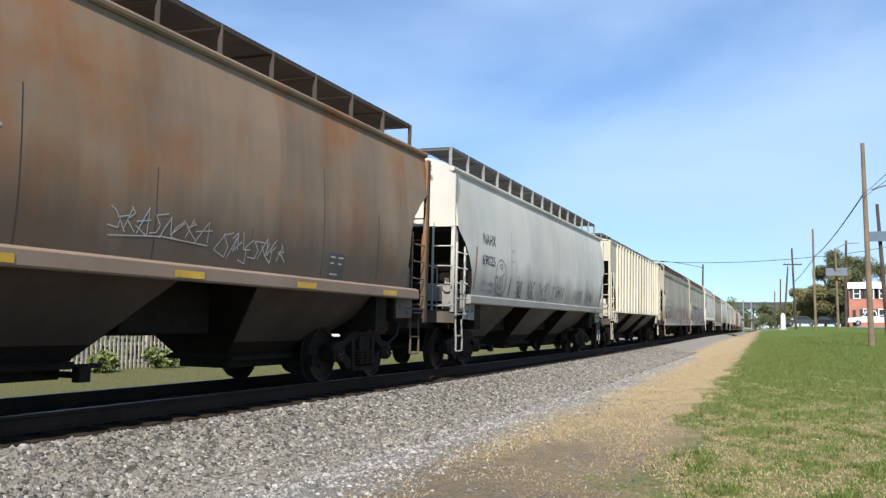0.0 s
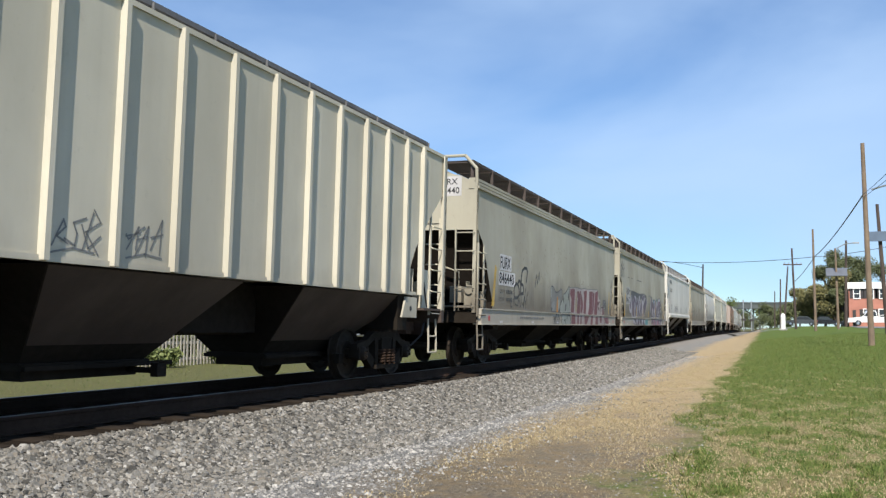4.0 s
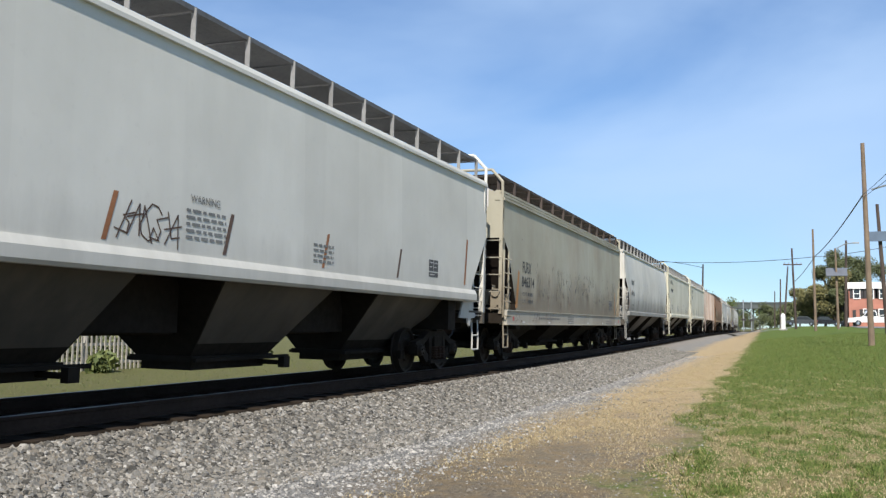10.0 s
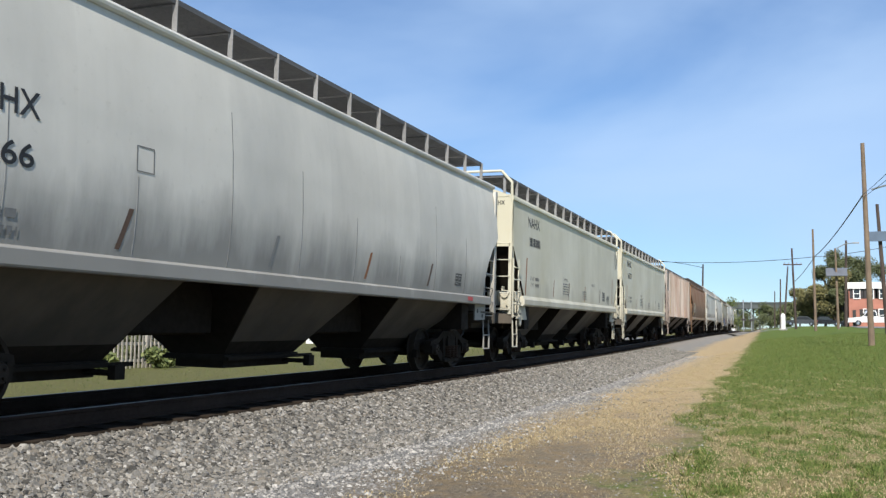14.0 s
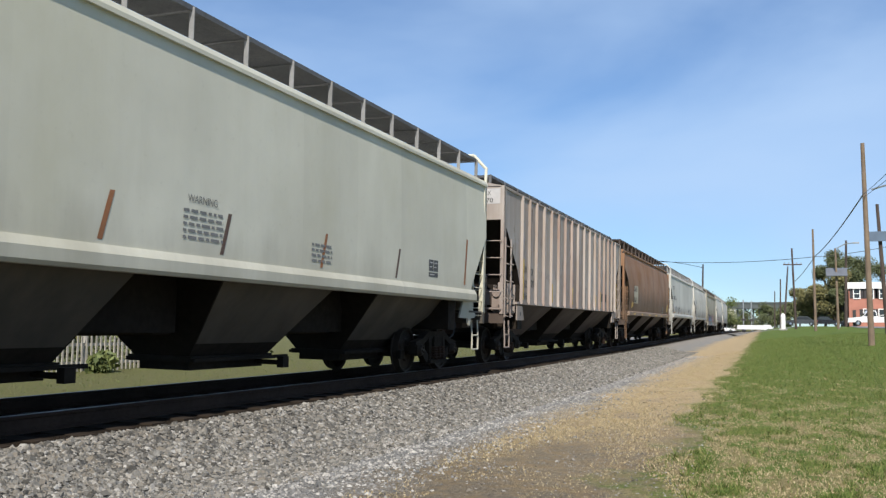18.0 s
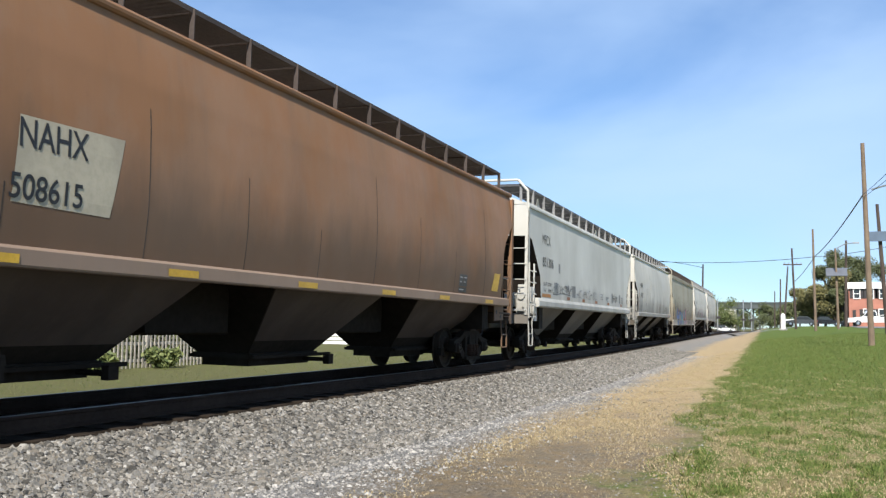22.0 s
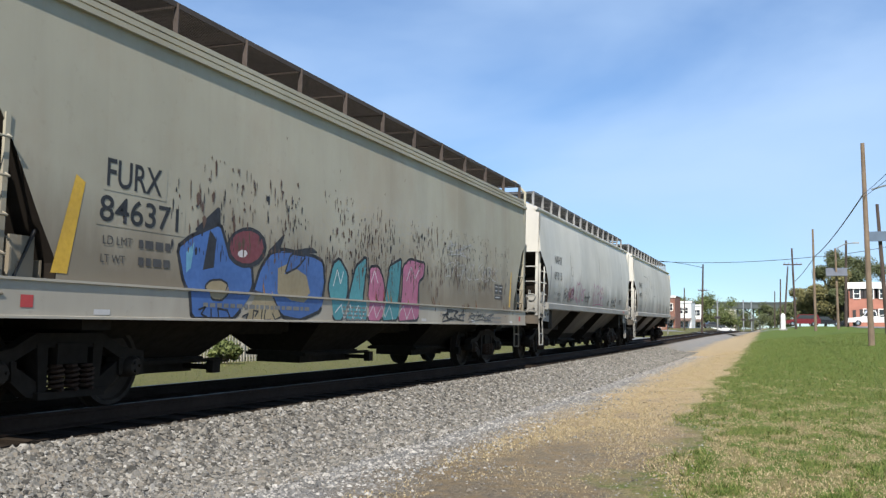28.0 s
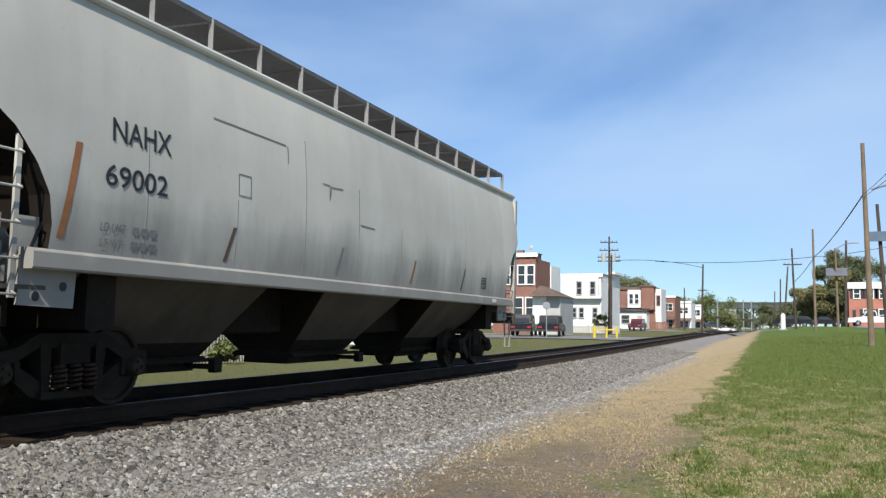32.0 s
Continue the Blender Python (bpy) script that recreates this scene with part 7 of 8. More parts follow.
def wire(p, q, sag, r=0.02, label="black overhead cable between poles"):
    p, q = Vector(p), Vector(q)
    pts = [p.lerp(q, i / 14) - Vector((0, 0, sag * 4 * (i / 14) * (1 - i / 14))) for i in range(15)]
    return tagged(part("overhead_cable", Shape().path(pts, r, 5), CABLE), label, "cable", "overhead cables")


V = Vector
wire((10.56, 42.0, 6.73), (9.31, 82.0, 7.13), 0.25, 0.03)
wire((10.56, 42.0, 6.73), (11.24, 22.0, 6.05), 0.1, 0.011)
wire((10.62, 42.0, 6.65), (11.22, 22.0, 5.67), 0.1, 0.011)
wire((9.31, 82.0, 7.13), (7.57, 105.0, 6.13), 0.2, 0.03)
wire((-12.36, 104.0, 8.71), (-4.06, 128.0, 9.37), -0.45, 0.03)
wire((-7.91, 110.0, 9.01), (9.65, 100.0, 8.49), 0.35, 0.03)
wire((9.65, 100.0, 8.49), (17.98, 100.0, 9.77), 0.2, 0.03)


# ---- trees ----
def leaf_material(name, dark, lite):
    m, n, l, b = shader(name, 0.7)
    g = n.new("ShaderNodeNewGeometry")
    c = blend(n, l, g.outputs["Random Per Island"], dark, lite)
    c = blend(n, l, mul(n, l, ramp(n, l, noise_at(n, l, 0.5, 3), 0.35, 0.7), 0.5), c, tuple(x * 0.7 for x in dark))
    l.new(c, b.inputs["Base Color"])
    b.inputs["Subsurface Weight"].default_value = 0.0
    return m


LEAF = {"green": leaf_material("green_leaves", (0.06, 0.088, 0.024), (0.18, 0.205, 0.065)), "autumn": leaf_material("turning_leaves", (0.11, 0.11, 0.04), (0.27, 0.235, 0.09)), "pale": leaf_material("grey_green_leaves", (0.10, 0.115, 0.055), (0.22, 0.23, 0.12)),
        "dark": leaf_material("dark_leaves", (0.055, 0.070, 0.028), (0.16, 0.175, 0.07))}
BARK = plain("grey_brown_bark", (0.085, 0.065, 0.05), 0.95, 0, 0.4, 4, 0.01)


def tree(label, x, y, z, high, wide, leaf, seed, leaves=2600, size=0.28, stem=0.3, group="trees beyond the track"):
    r = np.random.RandomState(seed)
    o = thing("tree", label, "tree", Matrix.Translation((x, y, z)), group)
    t = Shape().tube((0, 0, -0.2), (0.1, 0, high * stem), 0.03 * high, 9, 0.022 * high)
    hubs = []
    for k in range(9):
        a, e = 2.4 * k + r.uniform(0, 0.6), r.uniform(0.12, 0.95)
        tip = Vector((math.cos(a) * wide / 2 * r.uniform(0.35, 0.85), math.sin(a) * wide / 2 * r.uniform(0.35, 0.85), high * (stem + (0.92 - stem) * e)))
        t.tube((0.1 * r.rand(), 0, high * stem * r.uniform(0.75, 1.0)), tip, 0.014 * high, 6, 0.004 * high)
        hubs.append((tip, wide * r.uniform(0.16, 0.27)))
        side = tip + Vector((r.uniform(-1, 1), r.uniform(-1, 1), r.uniform(-0.3, 0.6))) * wide * 0.2
        t.tube(tip.lerp(Vector((0, 0, high * stem)), 0.35), side, 0.006 * high, 5, 0.002 * high)
        hubs.append((side, wide * r.uniform(0.12, 0.2)))
    part("trunk", t, BARK, o)
    pts = []
    while len(pts) < leaves:
        hub, rad = hubs[r.randint(len(hubs))]
        d = r.normal(size=3)
        d /= np.linalg.norm(d)
        p = np.array(hub) + d * rad * r.uniform(0.15, 1.08) * np.array((1, 1, 0.85))
        pts.append(p)
    c = np.array(pts)
    a, b = r.normal(size=(leaves, 3)), r.normal(size=(leaves, 3))
    a /= np.linalg.norm(a, axis=1, keepdims=True)
    b -= a * (a * b).sum(1, keepdims=True)
    b /= np.linalg.norm(b, axis=1, keepdims=True)
    w = size * r.uniform(0.5, 1.2, (leaves, 1))
    v = np.stack([c - a * w, c - b * w * 0.6, c + a * w, c + b * w * 0.6], 1).reshape(-1, 3)
    me = bpy.data.meshes.new("crown")
    me.from_pydata([tuple(q) for q in v], [], [(4 * i, 4 * i + 1, 4 * i + 2, 4 * i + 3) for i in range(leaves)])
    me.materials.append(LEAF[leaf])
    part("crown", me, LEAF[leaf], o)
    return o


for label, px_x, y, z, high, wide, leaf, seed in (
        ("leafy tree behind the white house", -25.19, 195, 0.5, 14.85 - 0.5, 9.0, "pale", 1),
        ("round green tree near the overpass", -14.12, 270, 0.8, 12.19 - 0.8, 15.0, "green", 2),
        ("low green tree near the overpass", -19.44, 265, 0.8, 10.71 - 0.8, 10.0, "green", 3),
        ("tree in autumn colour beside the street", 10.0, 156, 1.5, 8.4 - 1.5, 4.6, "autumn", 4),
        ("broad tree turning yellow beside the street", 12.0, 153, 1.5, 10.4 - 1.5, 6.6, "autumn", 5),
        ("low dark street tree", 8.3, 170, 1.5, 6.9 - 1.5, 5.0, "dark", 6),
        ("tall dark tree behind the red house", 16.96, 175, 1.7, 16.61 - 1.7, 9.0, "dark", 7),
        ("sparse tall tree behind the street", 14.77, 180, 1.7, 15.54 - 1.7, 7.0, "dark", 8),
        ("dark tree beyond the red house", 23.86, 185, 1.7, 14.19 - 1.7, 9.0, "dark", 9),
        ("small tree by the street corner", 13.52, 152, 1.5, 7.98 - 1.5, 5.0, "dark", 10),
        ("distant tree under the overpass", 2.09, 300, 1.4, 8.78 - 1.4, 10.0, "dark", 11),
        ("distant leafy tree past the overpass", -21.61, 440, 1.4, 10.5, 14.0, "pale", 14), ("distant bushy tree past the overpass", -3.14, 445, 1.4, 11.0, 14.0, "green", 15), ("distant low tree past the overpass", -12.15, 425, 1.4, 4.0, 12.0, "pale", 16),
        ("distant trees past the overpass", -15.48, 420, 1.4, 9.0, 14.0, "dark", 12)):
    tree(label, px_x, y, z, high, wide, leaf, seed, 20000 if y < 200 else 9000, 0.155 if y < 200 else 0.26, 0.10)
for label, px_x, y, wide, high, leaf, seed in (("dark clipped shrub by the white house", -14.93, 112, 2.2, 2.4, "dark", 21), ("scrubby bush behind the fence", -12.5, 24.0, 2.4, 1.7, "autumn", 22),
                                              ("tangled brown bush behind the fence", -12.0, 19.5, 2.2, 1.4, "autumn", 23), ("low bush behind the fence", -12.6, 15.0, 2.4, 1.5, "dark", 24)) + tuple(("dark scrubby bush behind the fence", -11.2 - 0.5 * (q % 2), 8.5 + 1.9 * q, 2.6, 1.25 + 0.2 * (q % 3), "dark", 30 + q) for q in range(11)) + tuple(("green weeds growing along the fence", -9.0 + 0.2 * (q % 2), 10.2 + 2.7 * q, 0.9, 0.45 + 0.12 * (q % 3), "green", 50 + q) for q in range(6)):
    tree(label, px_x, y, ground_z(px_x, y), high, wide, leaf, seed, 900, 0.10 if y < 50 else 0.2, 0.15, "bushes")


# ---- fences ----
def picket_fence(label, p, q, high, pitch, wood, posts=2.4, picket_w=0.065):
    p, q = Vector(p), Vector(q)
    d = q - p
    o = thing("fence", label, "fence", Matrix.Translation(p))
    turn = Matrix.Rotation(math.atan2(d.y, d.x), 4, "Z")
    n = int(d.length / pitch)
    me = Shape().prism([(-picket_w / 2, 0.03), (picket_w / 2, 0.03), (picket_w / 2, high - 0.05), (0, high), (-picket_w / 2, high - 0.05)], -0.01, 0.01, "y").mesh("picket")
    me.materials.append(wood)
    rr = random.Random(n)
    for i in range(min(n, 290)):
        k = new("picket", me)
        k.parent = o
        k.matrix_local = turn @ Matrix.Translation((i * pitch, 0, rr.uniform(-0.02, 0.02))) @ Matrix.Rotation(rr.uniform(-0.02, 0.02), 4, "Y")
    for zr in (0.25, high - 0.25):
        part("rail", Shape().box(0, d.length, 0.012, 0.06, zr - 0.04, zr + 0.04), wood, o).matrix_local = turn
    for i in range(int(d.length / posts) + 1):
        part("post", Shape().box(-0.05, 0.05, 0.0, 0.10, -0.2, high + 0.06), wood, o).matrix_local = turn @ Matrix.Translation((i * posts, 0.05, 0))
    return o


picket_fence("bleached wooden picket fence across the grass", (-9.6, 9.0, -0.42), (-9.4, 26.5, -0.36), 0.98, 0.165, FENCE_WOOD, 2.4, 0.055)
picket_fence("weathered grey board fence before the white house", (-18.15, 108, 0.0), (-11.81, 108, 0.1), 1.2, 0.14, GREY_WALL, 2.4, 0.11)
picket_fence("red-brown board fence before the brick house", (-14.63, 150, 0.45), (-11.46, 150, 0.5), 1.6, 0.16, FENCE_RED, 2.4, 0.14)
o = thing("porch_rail", "white railed porch wall across the side street", "wall", Matrix.Translation((-18.68, 46, -0.3)))
for k in range(5):
    part("board", Shape().box(0, 3.0, 0, 0.12, 0.1 + k * 0.22, 0.26 + k * 0.22), SIDING, o)
part("post", Shape().box(-0.15, 0.0, -0.02, 0.14, 0, 1.35), SIDING, o)

# yellow barrier by the track
o = thing("barrier", "yellow painted steel post barrier beside the track", "barrier", Matrix.Translation((-7.79, 74, ground_z(-7.79, 74))))
for dx, hh in ((0.0, 1.0), (1.0, 0.9), (1.85, 0.95)):
    part("post", Shape().tube((dx, 0, -0.1), (dx, 0, hh), 0.13 if dx == 0 else 0.09, 10).lathe([(hh - 0.02, 0.14), (hh + 0.05, 0.06)], 0, 10, "z") if dx == 0 else Shape().tube((dx, 0, -0.1), (dx, 0, hh), 0.09, 10), SIGN_YELLOW, o)
part("rail", Shape().tube((0, 0, 0.72), (1.85, 0, 0.70), 0.06, 8), SIGN_YELLOW, o)
# stop sign seen from behind
o = thing("stop_sign", "octagonal street sign seen from its grey back", "sign", Matrix.Translation((-10.81, 70, ground_z(-10.81, 70))))
part("sign_post", Shape().box(-0.03, 0.03, -0.02, 0.02, -0.1, 2.9), METAL, o)
part("sign_plate", Shape().prism([(0.33 * math.cos(a), 2.62 + 0.33 * math.sin(a)) for a in [math.pi / 8 + i * math.pi / 4 for i in range(8)]], -0.05, -0.03, "y"), METAL, o)
# white marker by the lawn
o = thing("marker_post", "white rounded plastic marker post at the lawn edge", "marker", Matrix.Translation((6.50, 100, 1.01)))
part("shell", Shape().lathe([(0.0, 0.24), (1.35, 0.24), (1.58, 0.16), (1.66, 0.0)], 0, 14, "z"), TRIM_W, o)
part("base", Shape().box(-0.4, 0.4, -0.4, 0.4, -0.1, 0.06), CONCRETE, o)


# ---- vehicles ----
def vehicle(label, m, paint, long=4.7, wide=1.85, high=1.7, kind="suv", category="car", name="car"):
    """A car with its nose to +x."""
    o = thing(name, label, category, m)
    L, H = long / 2, high
    if kind == "pickup":
        low = [(-L, 0.45), (L, 0.45), (L, 0.95), (L * 0.45, 1.12), (-L, 1.12)]
        cab = [(-L * 0.15, 1.12), (L * 0.45, 1.12), (L * 0.22, H), (-L * 0.08, H)]
    elif kind == "suv":
        low = [(-L, 0.40), (L, 0.40), (L, 0.85), (L * 0.55, 1.02), (-L, 1.05)]
        cab = [(-L * 0.97, 1.05), (L * 0.52, 1.02), (L * 0.25, H), (-L * 0.82, H)]
    else:
        low = [(-L, 0.32), (L, 0.32), (L, 0.68), (L * 0.5, 0.88), (-L * 0.95, 0.92)]
        cab = [(-L * 0.72, 0.91), (L * 0.42, 0.88), (L * 0.12, H), (-L * 0.40, H)]
    part("body", Shape().prism([(x, z) for x, z in low], -wide / 2, wide / 2, "y"), paint, o)
    part("cabin", Shape().prism(cab, -wide / 2 + 0.12, wide / 2 - 0.12, "y"), paint, o)
    cxm = sum(p[0] for p in cab) / 4
    inset = [(cxm + (x - cxm) * 0.86, z + (0.06 if z < H - 0.1 else -0.10)) for x, z in cab]
    for sy in (-1, 1):
        part("side_window", Shape().prism(inset, sy * (wide / 2 - 0.13), sy * (wide / 2 - 0.105), "y"), GLASS, o)
    for k, (xa, xb) in enumerate(((cab[1], cab[2]), (cab[0], cab[3]))):
        s = 1 if k == 0 else -1
        p0, p1 = Vector((xa[0] + s * 0.015, 0, xa[1] + 0.08)), Vector((xb[0] + s * 0.015, 0, xb[1] - 0.10))
        part("windscreen" if k == 0 else "rear_window", Shape().add([(p0.x, -wide / 2 + 0.2, p0.z), (p0.x, wide / 2 - 0.2, p0.z), (p1.x, wide / 2 - 0.28, p1.z), (p1.x, -wide / 2 + 0.28, p1.z)], [(0, 1, 2, 3)]), GLASS, o)
    for sx in (-1, 1):
        for sy in (-1, 1):
            r = 0.36 if kind != "sedan" else 0.32
            w = part("wheel", Shape().lathe([(-0.11, 0.0), (-0.11, r * 0.9), (-0.08, r), (0.08, r), (0.11, r * 0.9), (0.11, 0.0)], 0, 16, "y"), TYRE, o)
            w.location = (sx * L * 0.62, sy * (wide / 2 - 0.10), r)
            part("rim", Shape().lathe([(sy * 0.115, 0.0), (sy * 0.115, r * 0.55), (sy * 0.10, r * 0.6)], 0, 12, "y"), CHROME, w)
        for sy in (-1, 1):
            part("headlight" if sx > 0 else "tail_light", Shape().box(*sorted((sx * (L - 0.03), sx * (L + 0.012))), *sorted((sy * (wide / 2 - 0.4), sy * (wide / 2 - 0.08))), 0.66, 0.82), CHROME if sx > 0 else LAMP_RED, o)
        part("bumper", Shape().box(*sorted((sx * (L - 0.05), sx * (L + 0.06))), -wide / 2 + 0.05, wide / 2 - 0.05, 0.38, 0.55), DARK_TRIM if kind == "suv" else paint, o)
    return o


CAR_BLACK = plain("black_car_paint", (0.012, 0.012, 0.014), 0.25, 0, 0.1, 4)
CAR_WHITE = plain("white_vehicle_paint", (0.75, 0.75, 0.75), 0.3, 0, 0.05, 4)
CAR_RED = plain("dark_red_car_paint", (0.13, 0.012, 0.016), 0.3, 0, 0.1, 4)
CAR_GREY = plain("dark_grey_car_paint", (0.05, 0.055, 0.06), 0.3, 0, 0.1, 4)


def parked(label, x, y, turn, paint, **kw):
    return vehicle(label, Matrix.Translation((x, y, ground_z(x, y) + 0.10)) @ Matrix.Rotation(radians(turn), 4, "Z"), paint, **kw)


parked("black sport utility car parked nose-in", -14.39, 76, 99, CAR_BLACK, high=1.8)
parked("black sport utility car parked by the side street", -12.05, 76.5, 97, CAR_BLACK, high=1.75)
parked("white pickup truck parked before the red house", 16.52, 122, 185, CAR_WHITE, kind="pickup", long=5.8, high=1.9, category="truck", name="pickup_truck")
for px_x, y, p, turn in ((8.46, 148, CAR_GREY, 176), (11.97, 148.4, CAR_BLACK, 2), (-9.62, 210, CAR_GREY, 30), (-7.80, 215, CAR_WHITE, 10)):
    parked("dark car parked along the far street" if p is not CAR_WHITE else "white car parked along the far street", px_x, y, turn, p, kind="sedan", high=1.45)
RED_CAR = vehicle("dark red car that crosses behind the train", Matrix.Translation((0, 0, 0)), CAR_RED, kind="suv", long=4.6, high=1.72)
DARK_CAR = vehicle("black pickup that follows the red car", Matrix.Translation((0, 0, 0)), CAR_BLACK, kind="pickup", long=5.4, high=1.8, category="truck", name="pickup_truck")
WHITE_TRUCK = thing("flatbed_truck", "low white flatbed truck far along the cross street", "truck")
part("flatbed", Shape().box(-4.2, 1.8, -1.2, 1.2, 0.75, 1.75), CAR_WHITE, WHITE_TRUCK)
part("cab", Shape().prism([(1.85, 0.5), (3.9, 0.5), (3.9, 1.1), (3.3, 1.85), (1.85, 1.85)], -1.1, 1.1, "y"), CAR_WHITE, WHITE_TRUCK)
part("windscreen", Shape().add([(3.90, -0.95, 1.14), (3.90, 0.95, 1.14), (3.36, 0.95, 1.80), (3.36, -0.95, 1.80)], [(0, 1, 2, 3)]), GLASS, WHITE_TRUCK)
for wx in (-2.8, 2.9):
    for sy in (-1, 1):
        part("wheel", Shape().lathe([(-0.15, 0.0), (-0.15, 0.42), (-0.1, 0.48), (0.1, 0.48), (0.15, 0.42), (0.15, 0.0)], 0, 14, "y"), TYRE, WHITE_TRUCK).location = (wx, sy * 1.0, 0.48)


# ---- loose stones and grass ----
def scatter(name, label, category, count, seed, place, shape_pts, shape_faces, size, material, upright=False):
    """Many small pieces in one mesh: place(r) gives u and y for each."""
    r = np.random.RandomState(seed)
    k = len(shape_pts)
    base = np.array(shape_pts, float)
    verts = np.zeros((count, k, 3))
    uy = np.array([place(r) for _ in range(count)])
    ang = r.uniform(0, 2 * np.pi, count)
    ca, sa = np.cos(ang), np.sin(ang)
    sc = size(r, count)
    jit = r.uniform(0.65, 1.35, (count, k, 3)) if not upright else np.ones((count, k, 3))
    p = base[None] * jit * sc[:, None, :]
    if upright:
        lean = r.normal(0, 0.6, (count, 2))
        p[:, :, 0] += p[:, :, 2] * lean[:, :1]
        p[:, :, 1] += p[:, :, 2] * lean[:, 1:]
    x = p[:, :, 0] * ca[:, None] - p[:, :, 1] * sa[:, None]
    y = p[:, :, 0] * sa[:, None] + p[:, :, 1] * ca[:, None]
    tx = np.interp(uy[:, 1], _y, _x)
    gz = np.array([ground_z(u + t, q) for (u, q), t in zip(uy, tx)])
    verts[:, :, 0] = x + (uy[:, 0] + tx)[:, None]
    verts[:, :, 1] = y + uy[:, 1][:, None]
    verts[:, :, 2] = p[:, :, 2] + gz[:, None]
    faces = [tuple(i * k + q for q in f) for i in range(count) for f in shape_faces]
    me = bpy.data.meshes.new(name)
    me.from_pydata(verts.reshape(-1, 3).tolist(), [], faces)
    me.materials.append(material)
    return tagged(new(name, me), label, category, kind="stuff")


def island_material(name, colours, rough=0.9):
    m, n, l, b = shader(name, rough)
    b.inputs["Specular IOR Level"].default_value = 0.2
    g = n.new("ShaderNodeNewGeometry")
    r = n.new("ShaderNodeValToRGB")
    r.color_ramp.interpolation = "LINEAR"
    els = r.color_ramp.elements
    els[0].color, els[1].color = (*colours[0], 1), (*colours[-1], 1)
    for i, c in enumerate(colours[1:-1]):
        e = els.new((i + 1) / (len(colours) - 1))
        e.color = (*c, 1)
    l.new(g.outputs["Random Per Island"], r.inputs["Fac"])
    c = blend(n, l, mul(n, l, ramp(n, l, noise_at(n, l, 60, 3), 0.4, 0.7), 0.35), r.outputs["Color"], tuple(x * 0.55 for x in colours[0]))
    l.new(c, b.inputs["Base Color"])
    return m


STONE_PTS = [(-1, -0.2, 0), (0.1, -1, 0.1), (1, 0.1, 0), (-0.1, 1, 0.1), (-0.3, 0.2, 0.9), (0.4, -0.3, 0.8), (0.1, 0.1, -0.7)]
STONE_FACES = [(0, 1, 5, 4), (1, 2, 5), (2, 3, 4, 5), (3, 0, 4), (1, 0, 6), (2, 1, 6), (3, 2, 6), (0, 3, 6)]
BLADE_PTS = [(-0.10, 0, 0), (0.10, 0, 0), (0.06, 0.05, 0.6), (0.0, 0.22, 1.0)]
BLADE_FACES = [(0, 1, 2), (0, 2, 3)]
BALLAST = island_material("mixed_ballast_stone", [(0.055, 0.052, 0.046), (0.125, 0.118, 0.105), (0.21, 0.20, 0.18), (0.17, 0.148, 0.12), (0.36, 0.345, 0.315)])
PALE_STONE = island_material("pale_crushed_stone", [(0.09, 0.089, 0.085), (0.21, 0.207, 0.20), (0.30, 0.285, 0.262), (0.47, 0.445, 0.405)])
GREEN_BLADE = island_material("lawn_blades", [(0.040, 0.070, 0.014), (0.095, 0.140, 0.028), (0.16, 0.205, 0.052), (0.25, 0.22, 0.09)], 0.7)
DRY_BLADE = island_material("dry_grass_blades", [(0.24, 0.18, 0.10), (0.42, 0.33, 0.19), (0.56, 0.46, 0.28), (0.28, 0.24, 0.12)], 0.8)


def near_y(r, lo, hi, bias=2.0):
    return lo + (hi - lo) * r.rand() ** bias


def stone_size(r, n):
    s = r.uniform(0.015, 0.040, (n, 1)) * (1 + 0.5 * (r.rand(n, 1) > 0.93))
    return s * np.array([1.0, 0.85, 0.7]) * r.uniform(0.8, 1.2, (n, 3))


scatter("ballast_stones", "loose angular grey ballast stones beside the rails", "gravel", 52000, 1, lambda r: (r.uniform(1.42, 3.6) if r.rand() < 0.93 else r.uniform(-2.3, -1.42), near_y(r, 4.5, 50, 1.7)), STONE_PTS, STONE_FACES, stone_size, BALLAST)
scatter("pale_stones", "pale crushed stones along the ballast foot", "gravel", 40000, 2, lambda r: (r.normal(3.4, 0.60) if r.rand() < 0.84 else r.uniform(1.5, 4.6), near_y(r, 4.5, 44, 1.6)), STONE_PTS, STONE_FACES, lambda r, n: stone_size(r, n) * r.uniform(0.35, 0.75, (n, 1)), PALE_STONE)

scatter("path_grit", "fine grey grit trodden into the bare path", "gravel", 9000, 5, lambda r: (r.uniform(3.9, 6.9), near_y(r, 5.0, 20, 1.4)), STONE_PTS, STONE_FACES, lambda r, n: stone_size(r, n) * r.uniform(0.18, 0.42, (n, 1)), island_material("path_grit_stone", [(0.08, 0.07, 0.055), (0.16, 0.14, 0.115), (0.24, 0.22, 0.19), (0.38, 0.36, 0.33)]))


def blade_size(lo, hi, thick):
    return lambda r, n: np.concatenate([np.full((n, 2), 1.0) * thick * r.uniform(0.7, 1.3, (n, 1)), r.uniform(lo, hi, (n, 1))], 1) * np.array([1, 1, 1.0])


def worn(u, y):
    return noise.noise((u * 1.5, y * 0.75, 3.0)) + 0.9 * noise.noise((u * 3.6, y * 1.9, 8.0))


def lawn_brim(u, y):
    return 6.15 + 0.65 * max(0.0, min(1.0, (15.5 - y) / 8)) + 0.55 * noise.noise((u * 0.5, y * 0.6, 1.0))


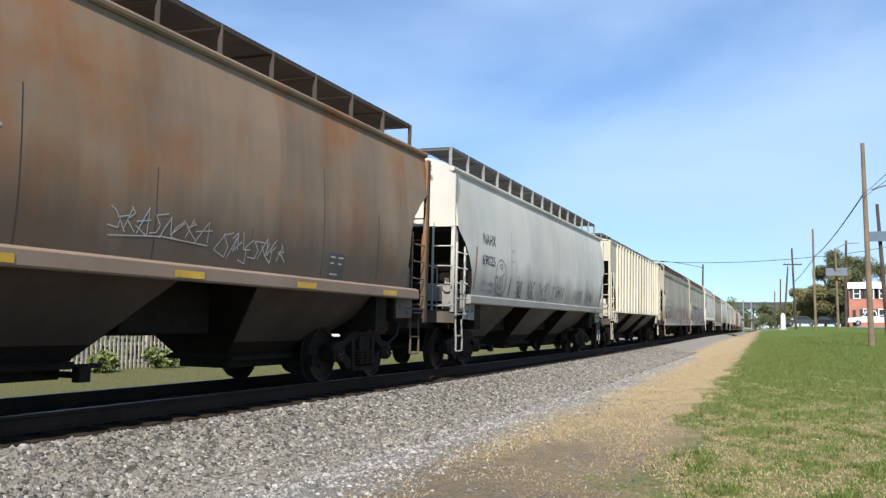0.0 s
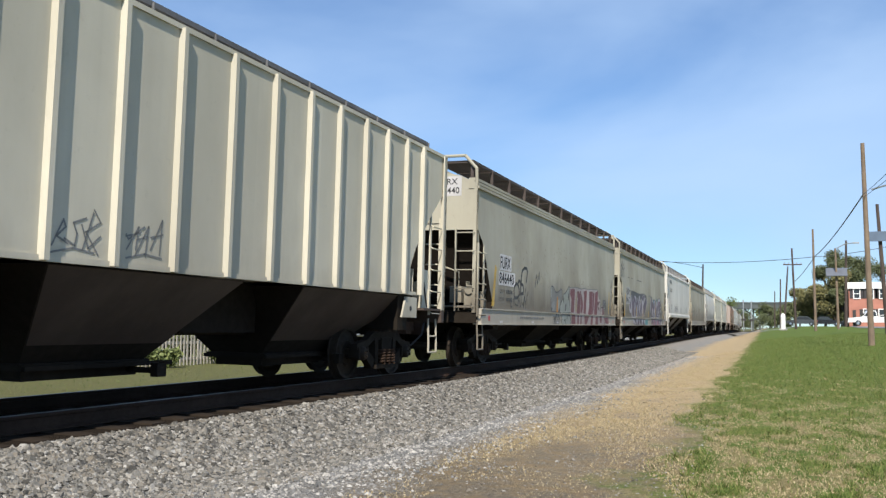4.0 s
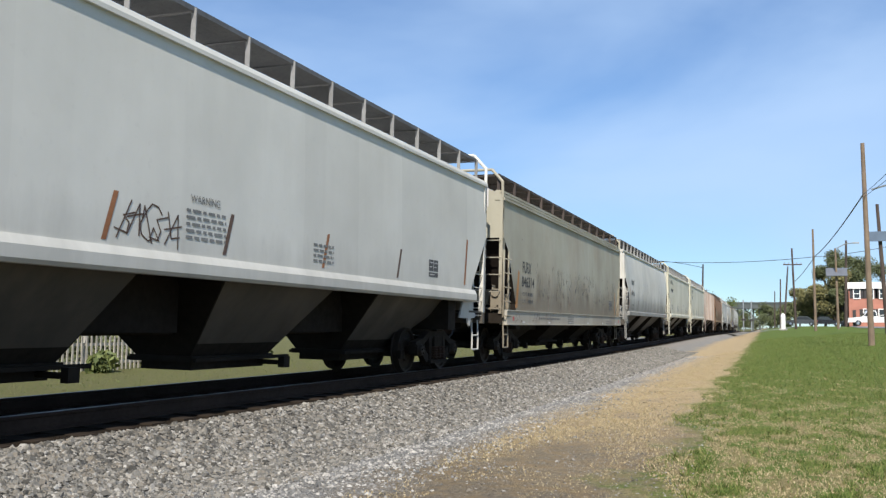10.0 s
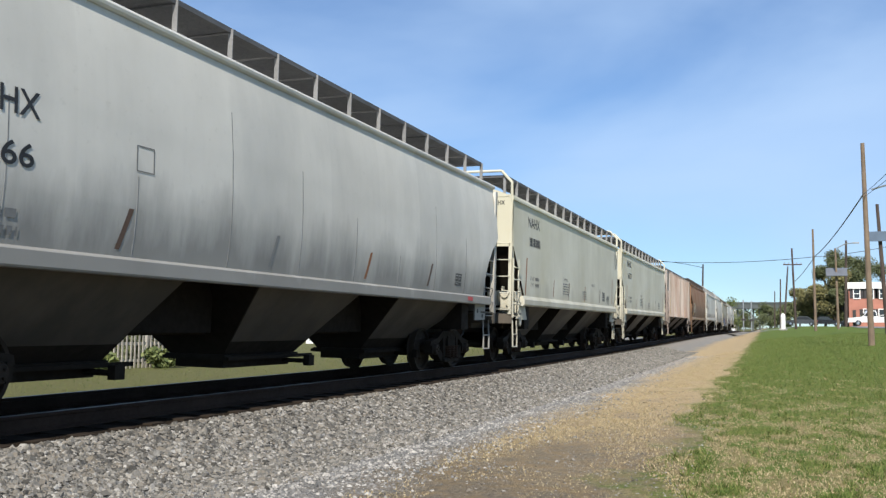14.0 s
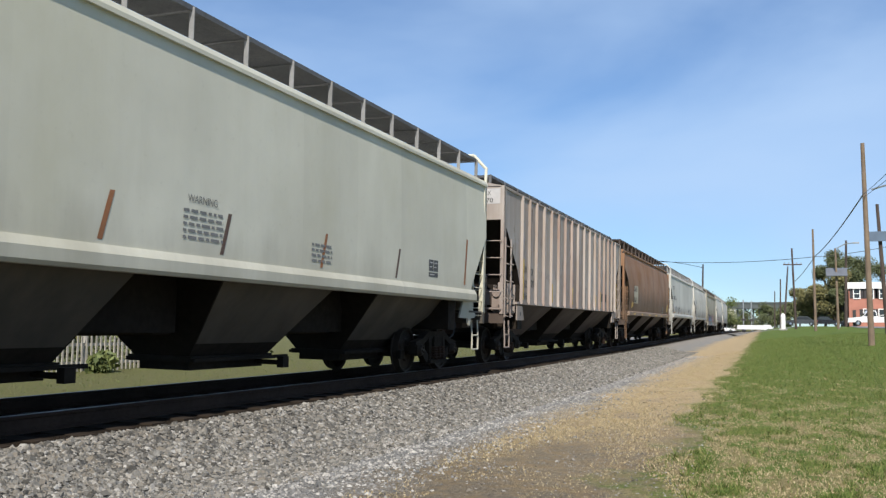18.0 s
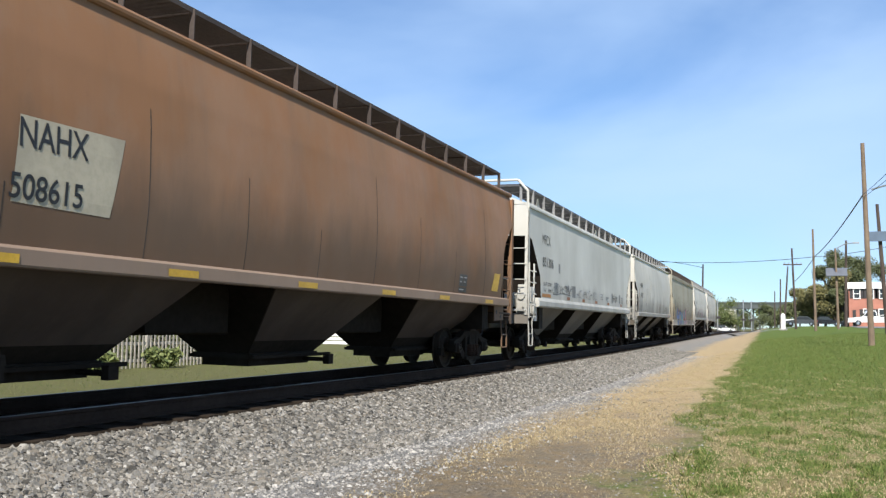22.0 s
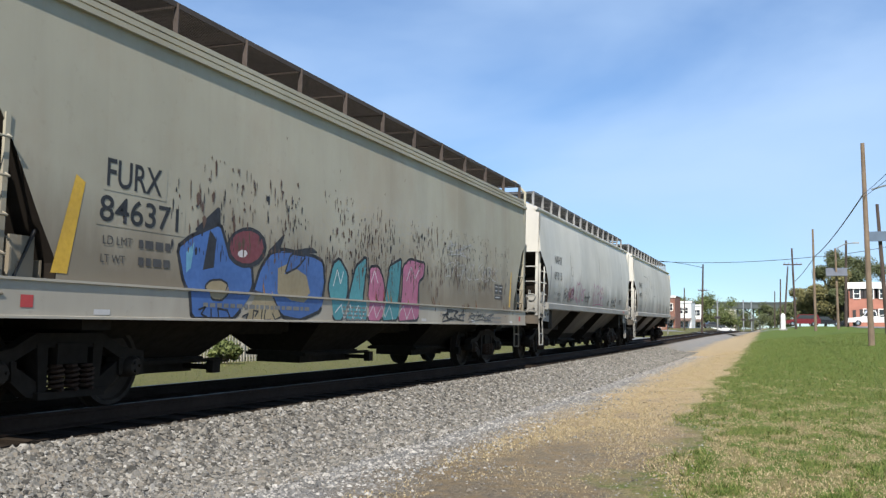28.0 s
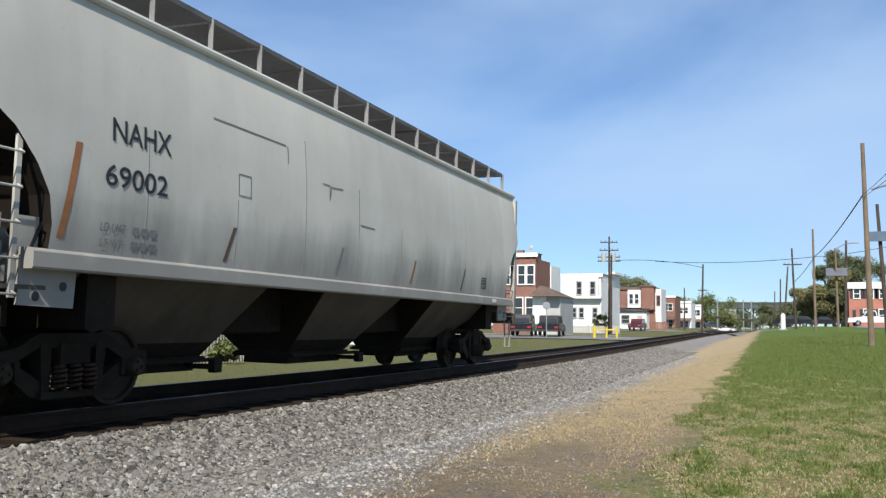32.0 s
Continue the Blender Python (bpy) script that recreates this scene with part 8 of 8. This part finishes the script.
def lawn_place(r):
    if r.rand() < 0.10:
        return r.uniform(-11.0, -3.4), r.uniform(9, 60)
    while True:
        y = near_y(r, 6.0, 62, 1.9)
        u = r.uniform(5.7, 9.2 + 0.12 * y)
        if u < lawn_brim(u, y):
            continue
        patch_ = worn(u, y)
        clump = noise.noise((u * 5.0, y * 4.0, 2.0))
        if (patch_ > 0.22 - 0.05 * max(0, y - 10) or r.rand() < 0.07) and (clump > -0.1 or r.rand() < 0.25):
            return u, y


def dry_place(r):
    while True:
        k = r.rand()
        if k < 0.55:
            # worn straw-coloured patches in the lawn
            y = near_y(r, 5.8, 30, 1.7)
            u = r.uniform(6.0, 9.0 + 0.12 * y)
            if u > lawn_brim(u, y) and worn(u, y) < 0.34 - 0.05 * max(0, y - 10):
                return u, y
        elif k < 0.93:
            u = r.normal(5.2, 0.62)
            y = 12.2 + 3.5 * noise.noise((u * 1.2, 7.0, 0.0)) + 34 * r.rand() ** 1.5 - 2.5 * r.rand() ** 2
            if 4.0 < u < 6.9 and noise.noise((u * 1.6, y * 0.9, 5.0)) > -0.35:
                return u, y
        else:
            y = near_y(r, 5.6, 14, 1.2)
            u = r.uniform(4.3, 7.0)
            if noise.noise((u * 1.6, y * 1.3, 5.0)) > 0.05:
                return u, y


scatter("lawn_grass", "short green lawn blades with worn patches", "grass", 150000, 3, lawn_place, BLADE_PTS, BLADE_FACES, blade_size(0.012, 0.075, 0.042), GREEN_BLADE, True)
scatter("dry_grass", "dead straw-coloured grass along the gravel", "grass", 90000, 4, dry_place, BLADE_PTS, BLADE_FACES, blade_size(0.006, 0.026, 0.045), DRY_BLADE, True)


# ---- what moves ----
def car_pose(root, t):
    s = root["middle"] - travel(t)
    gap = root["truck_gap"]
    p, q = on_track(s - gap), on_track(s + gap)
    d = q - p
    return Matrix.Translation((p + q) / 2) @ Matrix.Rotation(math.atan2(-d.x, d.y), 4, "Z") @ Matrix.Rotation(math.atan2(d.z, d.xy.length), 4, "X") @ Matrix.Rotation(CANT, 4, "Y")


RED_DRIVE = [(0, 75.14, 140, 180), (25.4, 18.68, 140, 180), (27.7, 10.17, 140, 180), (28.4, 6.68, 140, 180), (29.0, 3.36, 140, 180), (29.6, -0.75, 140, 180), (30.2, -4.30, 140, 181), (30.8, -7.86, 139.5, 184), (31.2, -10.37, 139, 192), (31.6, -12.42, 137.5, 222), (32.0, -14.20, 135, 268)]
DARK_DRIVE = [(0, 98.83, 141, 180), (29.0, 21.26, 141, 180), (29.6, 18.25, 141, 180), (30.2, 15.85, 141, 180), (30.8, 13.41, 141, 180), (31.2, 11.47, 141, 180), (31.6, 9.20, 141, 180), (32.0, 7.21, 141, 180)]
WHITE_DRIVE = [(0, -14.89, 230, 0), (15, -11.27, 230, 0), (16.6, -3.89, 230, 0), (18.5, -1.30, 230, 0), (20.5, 1.27, 230, 0), (21.3, 6.34, 230, 0), (24, 11.57, 230, 0), (32, 18.89, 230, 0)]


def motions():
    for root in CARS:
        walk(root, [(t, car_pose(root, t)) for t in range(33)])
    # traffic on the streets beyond
    for car, drive in ((RED_CAR, RED_DRIVE), (DARK_CAR, DARK_DRIVE), (WHITE_TRUCK, WHITE_DRIVE)):
        walk(car, [(t, Matrix.Translation((x, y, ground_z(x, y) + 0.06)) @ Matrix.Rotation(radians(turn), 4, "Z")) for t, x, y, turn in drive])
    # all wheels roll alike, so they share one set of keys
    first = WHEELSETS[0]
    walk(first, [(i / 15, Matrix.Rotation((travel(i / 15) / 0.44) % (2 * math.pi), 4, "X")) for i in range(481)])
    for w in WHEELSETS[1:]:
        w.rotation_mode = "QUATERNION"
        w.animation_data_create()
        w.animation_data.action = first.animation_data.action
        w.animation_data.action_slot = first.animation_data.action_slot


motions()
